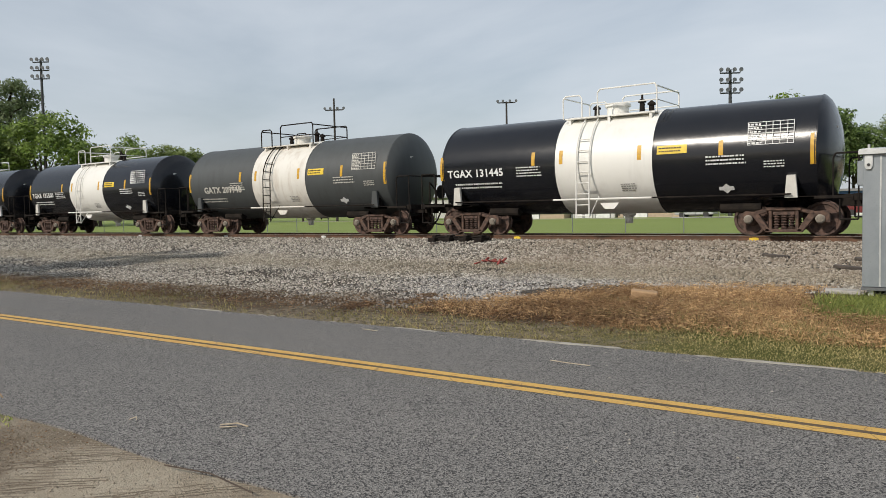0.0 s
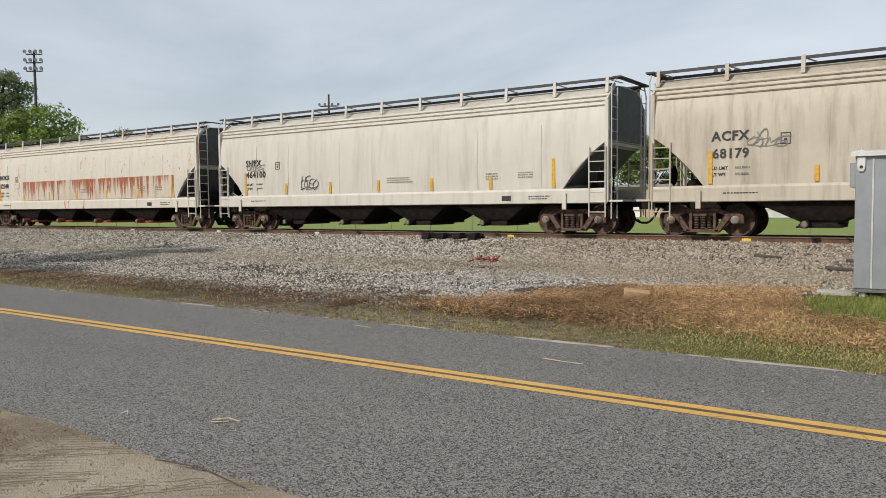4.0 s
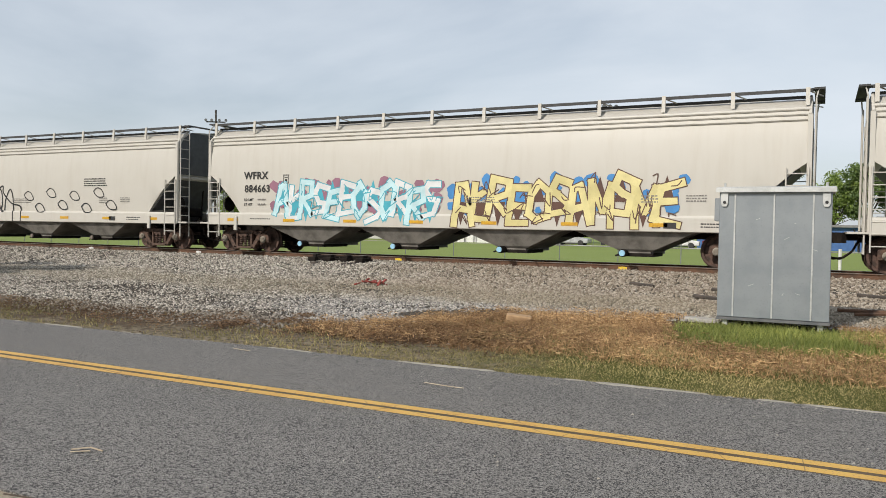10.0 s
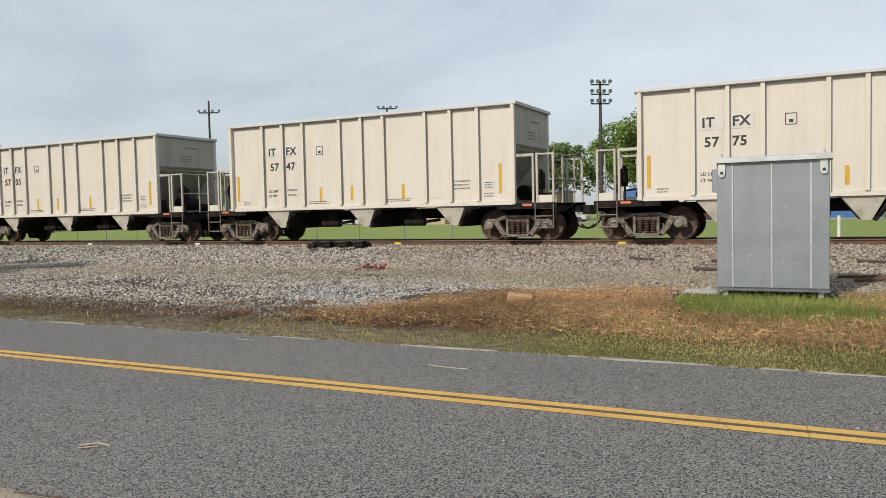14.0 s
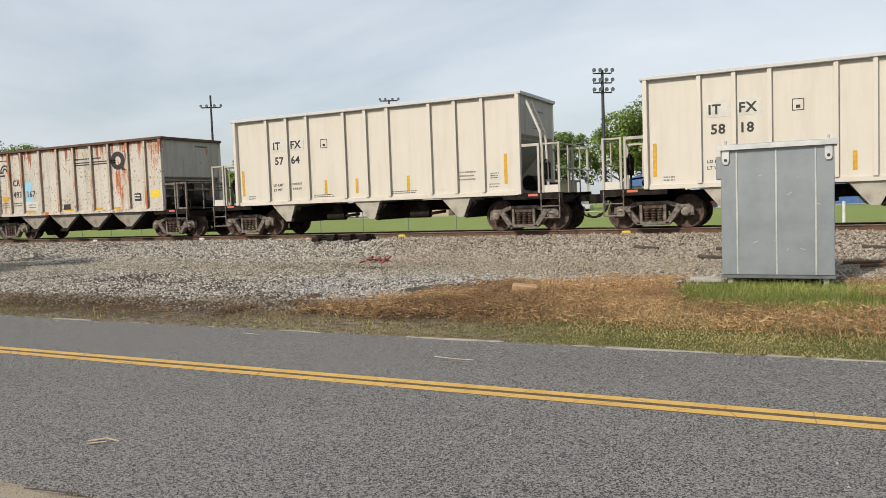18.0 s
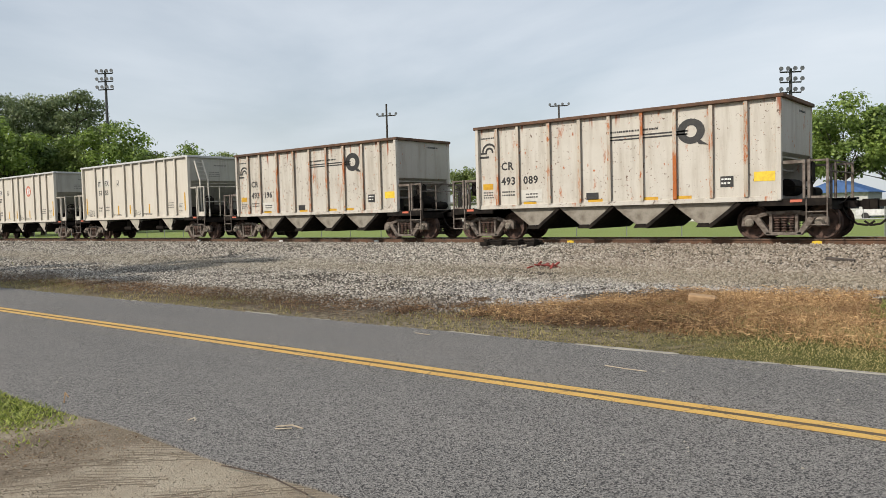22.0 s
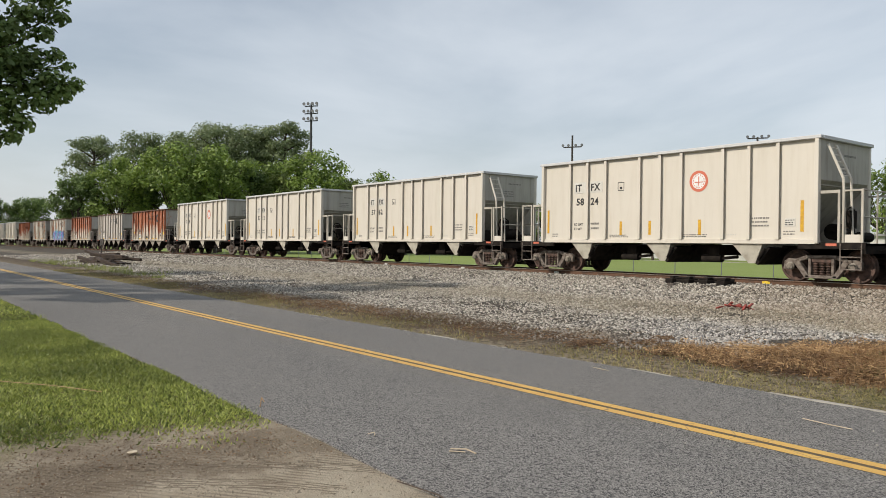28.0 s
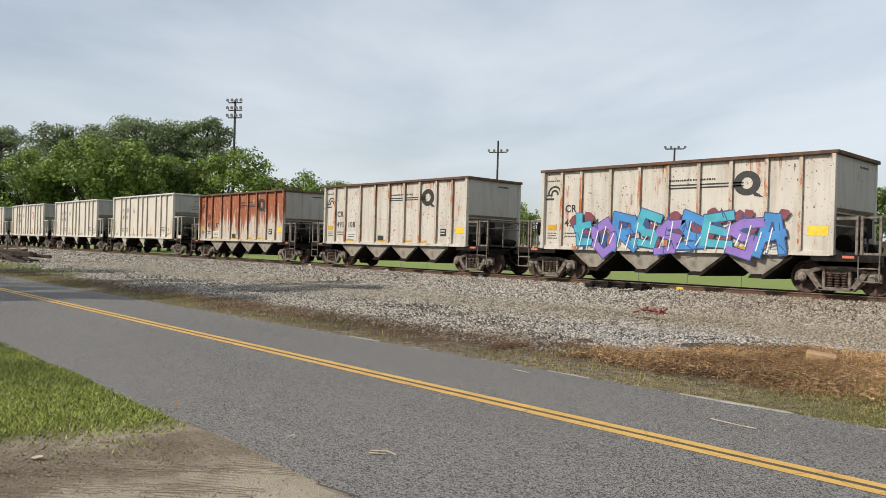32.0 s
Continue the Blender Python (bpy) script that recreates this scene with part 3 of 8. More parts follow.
def letters(text, size):
    """Lettering as a thin mesh in the x-z plane, facing -y, its left end at the origin."""
    key = "lettering_%s_%.3f" % (text, size)
    if key in CACHE:
        return CACHE[key]
    cu = bpy.data.curves.new("lettering", "FONT")
    cu.body, cu.size, cu.extrude, cu.resolution_u = text, size, 0.002, 2
    cu.offset = size * 0.028
    cu.space_character = 1.08
    ob = bpy.data.objects.new("lettering", cu)
    scene.collection.objects.link(ob)
    bpy.context.view_layer.update()
    me = bpy.data.meshes.new_from_object(ob.evaluated_get(bpy.context.evaluated_depsgraph_get()))
    bpy.data.objects.remove(ob)
    me.transform(pose(0, 0, 0, 90, 0, 0))
    me.materials.clear()
    me.materials.append(None)
    CACHE[key] = me
    return me


def rows_of_bars(bm, w, h, lines, seed, y=0.0, fillness=0.85):
    """Plain bars the size of small print."""
    rng = random.Random(seed)
    dz = h / lines
    for k in range(lines):
        x, end = 0.0, w * rng.uniform(fillness, 1)
        while x < end - 0.03:
            l = min(rng.uniform(0.05, 0.11), end - x)
            box(bm, x, x + l * rng.choice((0.62, 0.7, 0.8)), y - 0.003, y, h - (k + 0.68) * dz, h - (k + 0.26) * dz)
            x += l


# ---- structure: ground, road, line ----
YT, RAIL = 22.9, 0.66


def ground_z(x, y):
    prof = ((-4000, 0), (2.2, 0.0), (2.9, -0.012), (3.6, -0.06), (7.4, -0.06), (8.0, -0.012), (8.6, 0.02), (9.6, 0.05), (13, 0.115), (17, 0.20), (19.4, 0.32), (20.9, 0.47), (21.5, 0.50),
            (24.3, 0.50), (24.9, 0.47), (26.8, 0.10), (30, 0.0), (4000, 0.0))
    for (a, za), (b, zb) in zip(prof, prof[1:]):
        if y <= b:
            z = za + (zb - za) * (y - a) / (b - a)
            break
    if 9 < y < 21:
        z += 0.05 * noise.noise((x * 0.35, y * 0.5, 1.7)) * min(1, (y - 9) / 2)
    if -6 < x < 3 and 8.3 < y < 12.6:
        z += 0.09 * max(0.0, math.sin((y - 8.3) / 4.3 * math.pi)) * max(0.0, min(1, (x + 6) / 2))
    return z


def ground_mesh():
    xs = [-3000, -1500, -700, -350, -200, -130] + [-100 + 4 * k for k in range(10)] + [-60 + 1.0 * k for k in range(76)] + [20, 30, 50, 90, 180, 400, 900, 2000, 3000]
    ys = [-3000, -1200, -500, -200, -80, -40, -20, -10, -5, -3] + [-2 + 0.5 * k for k in range(8)] + [2.2, 2.9, 3.6, 5.5, 7.4, 8.0] + [8.5 + 0.5 * k for k in range(37)] + [27.5, 28.5, 30, 34, 40, 50, 65, 90, 130, 200, 350, 700, 1500, 3000]
    verts = [(x, y, ground_z(x, y)) for y in ys for x in xs]
    n = len(xs)
    faces = [(j * n + i, j * n + i + 1, (j + 1) * n + i + 1, (j + 1) * n + i) for j in range(len(ys) - 1) for i in range(n - 1)]
    me = bpy.data.meshes.new("ground")
    me.from_pydata(verts, [], faces)
    me.polygons.foreach_set("use_smooth", [True] * len(faces))
    me.materials.append(M_GROUND)
    return tagged(new("ground", me), "sandy verge, gravel and mown grass beside the road", "ground", kind="structure")


ground_mesh()


def wavy_strip(bm, x0, x1, ya, yb, z, step, amp_a, amp_b, seed, thick=0.05):
    n = int((x1 - x0) / step)
    rows = []
    for k in range(n + 1):
        x = x0 + (x1 - x0) * k / n
        a = ya + amp_a * (noise.noise((x * 0.6, seed, 0)) + 0.5 * noise.noise((x * 2.3, seed, 4)))
        b = yb + amp_b * (noise.noise((x * 0.6, seed + 9, 0)) + 0.5 * noise.noise((x * 2.3, seed + 9, 4)))
        rows.append(((x, a, z - thick), (x, a, z), (x, b, z), (x, b, z - thick)))
    loft(bm, rows, True, True)


road = part("road", lambda bm: wavy_strip(bm, -420, 260, 2.93, 7.98, 0.0, 0.5, 0.09, 0.05, 3.3, 0.08), M_ASPHALT)
tagged(road, "worn grey two-lane asphalt road with frayed edges", "road", kind="structure")
for nm, a, b in (("road_line", 5.78, 5.885), ("road_line", 5.96, 6.065)):
    tagged(part(nm, lambda bm: wavy_strip(bm, -420, 260, a - 0.05, b - 0.05, 0.004, 2.0, 0.006, 0.006, a, 0.003), M_LINE), "worn yellow centre line painted on the asphalt", "road marking", group="double centre line", kind="structure")


tagged(part("tar_strip", lambda bm: wavy_strip(bm, -420, 260, 5.715, 6.03, 0.002, 1.0, 0.012, 0.012, 8.8, 0.002), M_LINE_GAP), "dark brown strip under and between the yellow lines", "road joint", kind="structure")


def rail_mesh(bm):
    for x0, x1 in ((-420, 260),):
        prism(bm, [(-0.07, 0), (0.07, 0), (0.07, 0.02), (0.012, 0.045), (0.012, 0.12), (0.035, 0.135), (0.035, 0.158), (-0.035, 0.158), (-0.035, 0.135), (-0.012, 0.12), (-0.012, 0.045), (-0.07, 0.02)], x0, x1, "x")


for yy in (YT - 0.75, YT + 0.75):
    r = piece("rail", mesh("rail", rail_mesh), M_RAILWEB, None, pose(0, yy, RAIL - 0.168))
    tagged(r, "rust-brown steel rail with a worn bright head", "rail", group="rails of the line", kind="structure")
    piece("rail_head", mesh("rail_head", lambda bm: box(bm, -420, 260, -0.034, 0.034, 0.158, 0.168), 0), M_RAILHEAD, r)
sleeper_me = mesh("sleeper", lambda bm: box(bm, -0.115, 0.115, -1.28, 1.28, -0.16, 0), 0.012)
for k in range(300):
    x = 8 - 0.53 * k
    tagged(piece("sleeper", sleeper_me, M_TIE, None, pose(x, YT + random.uniform(-0.04, 0.04), RAIL - 0.168 + 0.004, 0, 0, random.uniform(-1, 1))), "weathered wooden railway sleeper bedded in gravel", "sleeper", group="sleepers under the rails", kind="structure")

# ---- rolling stock ----
def side_frame(bm, s):
    """A cast truck side frame in the x-z plane with its spring and side windows; s is the side it stands on."""
    y0, y1 = (-1.12, -0.98) if s < 0 else (0.98, 1.12)
    prism(bm, [(-0.74, 0.67), (-0.42, 0.78), (0.42, 0.78), (0.74, 0.67), (0.74, 0.56), (0.40, 0.66), (-0.40, 0.66), (-0.74, 0.56)], y0, y1)
    y2 = y0 - 0.05 if s < 0 else y1 + 0.05
    a, b = min(y2, y0), max(y2, y1)
    for q in (-1, 1):
        prism(bm, [(q * p, z) for p, z in ((1.12, 0.36), (1.10, 0.60), (0.98, 0.68), (0.70, 0.66), (0.70, 0.55), (0.92, 0.52), (0.98, 0.36))], y0, y1)
        prism(bm, [(q * p, z) for p, z in ((0.62, 0.60), (0.80, 0.56), (0.47, 0.13), (0.31, 0.13))], a, b)
        box(bm, *sorted((q * 0.29, q * 0.37)), a + 0.02, b - 0.02, 0.18, 0.70)
    box(bm, -0.46, 0.46, a, b, 0.11, 0.205)
    box(bm, -0.44, 0.44, a, b, 0.69, 0.775)


def springs(bm, s):
    q = -1 if s < 0 else 1
    for x in (-0.185, 0.0, 0.185):
        for k in range(5):
            z = 0.215 + k * 0.072
            lathe(bm, [(z, 0.066), (z + 0.022, 0.086), (z + 0.044, 0.066)], 8, "z", (x, q * 1.06, 0))
        rod(bm, (x, q * 1.06, 0.2), (x, q * 1.06, 0.58), 0.045, 6)
    box(bm, -0.27, 0.27, min(q * 0.98, q * 1.13), max(q * 0.98, q * 1.13), 0.575, 0.66)


def wheel(bm):
    lathe(bm, [(-0.07, 0.10), (-0.07, 0.16), (-0.03, 0.20), (-0.03, 0.37), (-0.065, 0.39), (-0.065, 0.452), (0.05, 0.458), (0.065, 0.495), (0.075, 0.485), (0.075, 0.39), (0.02, 0.37), (0.02, 0.20), (0.06, 0.16), (0.06, 0.10)], 20, "y")


def bolster(bm):
    box(bm, -0.2, 0.2, -1.0, 1.0, 0.46, 0.66)
    lathe(bm, [(0.66, 0.3), (0.78, 0.3)], 12, "z")


def cap(bm):
    lathe(bm, [(0, 0.12), (-0.06, 0.12), (-0.075, 0.095), (-0.10, 0.095), (-0.11, 0.05)], 10, "y")
    for a in range(3):
        c, s = math.cos(a * 2.094 + 0.5) * 0.062, math.sin(a * 2.094 + 0.5) * 0.062
        rod(bm, (c, -0.10, s), (c, -0.125, s), 0.018, 6)


def truck(parent, x, mat):
    """A two-axle bogie under a car."""
    t = piece("truck", mesh("truck_bolster", bolster, 0.015), mat, parent, pose(x, 0, 0), "two-axle bogie of cast steel")
    piece("side_frame", mesh("side_frame", lambda bm: side_frame(bm, -1), 0.012), mat, t)
    piece("spring_nest", mesh("springs", lambda bm: springs(bm, -1)), M_WHEEL, t)
    piece("side_frame", mesh("side_frame_back", lambda bm: (side_frame(bm, 1), springs(bm, 1)), 0), mat, t)
    for ax in (-0.89, 0.89):
        piece("axle", mesh("axle", lambda bm: rod(bm, (0, -1.0, 0), (0, 1.0, 0), 0.075, 10)), M_UNDER, t, pose(ax, 0, 0.46))
        for s in (-1, 1):
            w = piece("wheel", mesh("wheel", wheel, 0, 35), M_WHEEL, t, pose(ax, 0.75 * s, 0.46, 0, 0, 0 if s < 0 else 180))
            piece("bearing_cap", mesh("cap", cap, 0, 40), M_PATCH_DARK, t, pose(ax, 1.12 * s, 0.46, 0, 0, 0 if s < 0 else 180))
    return t


def coupler(bm, x, s):
    """Coupler, draft sill and air hose at one end; s is the way it points."""
    box(bm, min(x, x - s * 1.2), max(x, x - s * 1.2), -0.2, 0.2, 0.78, 1.08)
    box(bm, min(x, x + s * 0.55), max(x, x + s * 0.55), -0.09, 0.09, 0.83, 1.0)
    prism(bm, [(x + s * 0.45, -0.16), (x + s * 0.62, -0.19), (x + s * 0.74, -0.08), (x + s * 0.74, 0.1), (x + s * 0.6, 0.18), (x + s * 0.45, 0.14)], 0.76, 1.04, "z")
    pipe(bm, [(x, -0.35, 0.85), (x + s * 0.15, -0.36, 0.55), (x + s * 0.35, -0.3, 0.38), (x + s * 0.6, -0.22, 0.34), (x + s * 0.75, -0.2, 0.45)], 0.03, 6)
    pipe(bm, [(x - s * 0.1, -1.35, 0.95), (x + s * 0.02, -0.6, 0.92), (x + s * 0.12, 0, 1.12)], 0.018, 5)


def ladder(bm, x0, x1, y, z0, z1, n, r=0.016):
    for x in (x0, x1):
        rod(bm, (x, y, z0), (x, y, z1), r * 1.4, 6)
    for k in range(n):
        z = z0 + (z1 - z0) * (k + 0.5) / n
        rod(bm, (x0, y, z), (x1, y, z), r, 6)


def put_text(car, text, x, y, z, size, mat, name="lettering", sx=1.0):
    me = letters(text, size)
    ob = piece(name, me, mat, car, pose(x, y, z))
    ob.scale.x = sx
    return ob


def bars(car, w, h, lines, x, y, z, mat, seed, m=None):
    return piece("small_print", mesh("bars_%.2f_%.2f_%d_%d" % (w, h, lines, seed), lambda bm: rows_of_bars(bm, w, h, lines, seed)), mat, car, m or pose(x, y, z))


def plate(car, name, w, h, x, y, z, mat, label="", d=0.004, m=None):
    return piece(name, mesh("plate_%.3f_%.3f_%.3f" % (w, h, d), lambda bm: box(bm, -w / 2, w / 2, -d, d, -h / 2, h / 2)), mat, car, m or pose(x, y, z), label)


SILL_Z, SKIN_Y, SILL_Y = 1.43, -1.5585, -1.6025
GLYPHS = (
    (((0, 0), (0.3, 1), (0.65, 1), (1, 0)), ((0.2, 0.42), (0.85, 0.42))),
    (((1, 0.9), (0.3, 1), (0, 0.72), (0.4, 0.5), (0.95, 0.4), (0.8, 0.05), (0, 0.05)),),
    (((0, 0), (0, 1), (0.8, 0.95), (0.9, 0.6), (0.1, 0.5), (1, 0)),),
    (((1, 1), (0.1, 0.95), (0, 0.05), (1, 0)), ((0.1, 0.5), (0.8, 0.52))),
    (((0.5, 1), (0, 0.7), (0.05, 0.2), (0.5, 0), (0.95, 0.25), (0.95, 0.75), (0.5, 1)),),
    (((0, 0), (0.05, 1), (0.5, 0.35), (0.95, 1), (1, 0)),),
    (((0.1, 1), (0.1, 0), (0.9, 0.1)), ((0.0, 0.6), (0.7, 0.75))),
)


def clip_poly(pts, z, above):
    out = []
    for p, q in zip(pts, pts[1:] + pts[:1]):
        a, b = ((p[1] - z), (q[1] - z)) if above else ((z - p[1]), (z - q[1]))
        if a >= 0:
            out.append(p)
        if a * b < 0:
            u = a / (a - b)
            out.append((p[0] + u * (q[0] - p[0]), z))
    return out


def spray(car, name, polys, mat, layer=0, label="", flat_y=None):
    """Paint sprayed over the side sheet and the sill: flat patches that follow the step between them."""
    verts, faces = [], []
    for k, pts in enumerate(polys):
        for above, y in ((True, flat_y or SKIN_Y), (False, flat_y or SILL_Y)):
            part_ = clip_poly(list(pts), SILL_Z, above)
            if len(part_) > 2:
                n = len(verts)
                verts += [(p[0], y - 0.0012 * layer - 0.00004 * (k % 28), p[1]) for p in part_]
                faces.append(tuple(range(n, n + len(part_))))
    me = bpy.data.meshes.new(name)
    me.from_pydata(verts, [], faces)
    me.materials.append(None)
    return piece(name, me, mat, car, None, label)


def smooth_line(pts, n=3):
    out = []
    for k in range(len(pts) - 1):
        p0, p1, p2, p3 = pts[max(k - 1, 0)], pts[k], pts[k + 1], pts[min(k + 2, len(pts) - 1)]
        for j in range(n):
            u = j / n
            out.append(tuple(0.5 * (2 * b + (c - a) * u + (2 * a - 5 * b + 4 * c - d) * u * u + (3 * b - a - 3 * c + d) * u ** 3) for a, b, c, d in zip(p0, p1, p2, p3)))
    return out + [pts[-1]]


def stroke(pts, w, w2=None, over=0.45):
    """Quads along a line, of width w running to w2."""
    out, n = [], len(pts) - 1
    for k, (p, q) in enumerate(zip(pts, pts[1:])):
        d = math.hypot(q[0] - p[0], q[1] - p[1])
        if d < 1e-6:
            continue
        a = w + ((w2 or w) - w) * k / n
        b = w + ((w2 or w) - w) * (k + 1) / n
        ux, uz = (q[0] - p[0]) / d, (q[1] - p[1]) / d
        p1, q1 = (p[0] - ux * a * over, p[1] - uz * a * over), (q[0] + ux * b * over, q[1] + uz * b * over)
        out.append([(p1[0] - uz * a / 2, p1[1] + ux * a / 2), (q1[0] - uz * b / 2, q1[1] + ux * b / 2), (q1[0] + uz * b / 2, q1[1] - ux * b / 2), (p1[0] + uz * a / 2, p1[1] - ux * a / 2)])
    return out


def disc(cx, cz, r, rng, n=11, wob=0.25):
    return [(cx + r * (1 + rng.uniform(-wob, wob)) * math.cos(q * math.tau / n), cz + r * (1 + rng.uniform(-wob, wob)) * math.sin(q * math.tau / n)) for q in range(n)]


def letter_lines(rng, x, z, w, h, slant=0.15):
    lines = []
    for line in rng.choice(GLYPHS):
        lines.append([(x + w * (p[0] + slant * (p[1] - 0.5) + rng.uniform(-0.1, 0.1)), z + h * (p[1] + rng.uniform(-0.1, 0.1))) for p in line])
    return lines


def wild_piece(car, x0, w, h, z0, fills, line, cloud, seed, n, fat=0.3, layer=1, flat_y=None):
    """Big sprayed lettering that cannot be read: cloud, outline, filled strokes, highlights."""
    rng = random.Random(seed)
    step = w / n
    if cloud is not None:
        spray(car, "painted_cloud", [disc(x0 + rng.uniform(-0.02, 1.02) * w, z0 + h * rng.uniform(0.3, 1.0), rng.uniform(0.1, 0.24), rng) for _ in range(n * 5)], cloud, layer, "", flat_y)
    outer, inner, shine = [], {}, []
    for k in range(n):
        wob = 0.1 * math.sin(k * 2.1 + seed)
        for ln in letter_lines(rng, x0 + k * step + step * 0.08, z0 + h * (0.12 + wob), step * 0.95, h * 0.76, rng.uniform(-0.1, 0.35)):
            for p in stroke(ln, fat + 0.06, fat * 0.8 + 0.06):
                outer.append(p)
            inner.setdefault(k % len(fills), []).extend(stroke(ln, fat, fat * 0.8))
            shine.append(stroke(ln[:2], 0.025)[0])
        tip = (x0 + (k + 0.5) * step, z0 + h * rng.choice((-0.02, 1.02)))
        outer.append([(tip[0] - 0.2, z0 + h * 0.5), tip, (tip[0] + 0.22, z0 + h * 0.5)])
    if line is not None:
        spray(car, "painted_outline", outer, line, layer + 1, "", flat_y)
    for k, polys in inner.items():
        if fills[k] is not None:
            spray(car, "painted_letters", polys, fills[k], layer + 2, "", flat_y)
    if line is not None:
        lines = []
        for k in range(n * 3):
            a = (x0 + rng.random() * w, z0 + h * rng.uniform(0.1, 0.9))
            lines += stroke(smooth_line([a, (a[0] + rng.uniform(-0.2, 0.2), a[1] + rng.uniform(-0.3, 0.3)), (a[0] + rng.uniform(-0.3, 0.3), a[1] + rng.uniform(-0.3, 0.3))]), 0.03)
        spray(car, "painted_outline", lines, line, layer + 3, "", flat_y)


def scribble(car, x0, w, h, z0, y, mat, seed, n=10, fat=0.02):
    """Thin spray-can tag, unreadable."""
    rng = random.Random(seed)
    m = max(3, int(n / 3))
    step = w / m
    polys = []
    for k in range(m):
        for ln in letter_lines(rng, x0 + k * step, z0 + h * (0.15 + 0.1 * math.sin(k * 1.7)), step * rng.uniform(0.8, 1.3), h * rng.uniform(0.5, 0.85), 0.3):
            polys += stroke(smooth_line(ln), fat * 1.7, fat * 1.1)
        if k % 3 == 1:
            polys += stroke(smooth_line([(x0 + k * step, z0 + h), (x0 + (k + 0.6) * step, z0 + h * 0.4), (x0 + (k + 0.3) * step, z0)]), fat * 1.4)
    polys += stroke(smooth_line([(x0, z0 + h * 0.2), (x0 + w * 0.5, z0 + h * 0.05), (x0 + w, z0 + h * 0.3)]), fat)
    return spray_flat(car, polys, mat, y)


def spray_flat(car, polys, mat, y):
    verts, faces = [], []
    for k, pts in enumerate(polys):
        n = len(verts)
        verts += [(p[0], y - 0.006 - 0.00004 * (k % 28), p[1]) for p in pts]
        faces.append(tuple(range(n, n + len(pts))))
    me = bpy.data.meshes.new("spray_tag")
    me.from_pydata(verts, [], faces)
    me.materials.append(None)
    return piece("spray_tag", me, mat, car)


# tank car -------------------------------------------------------------
TR, TZ = 1.56, 2.22


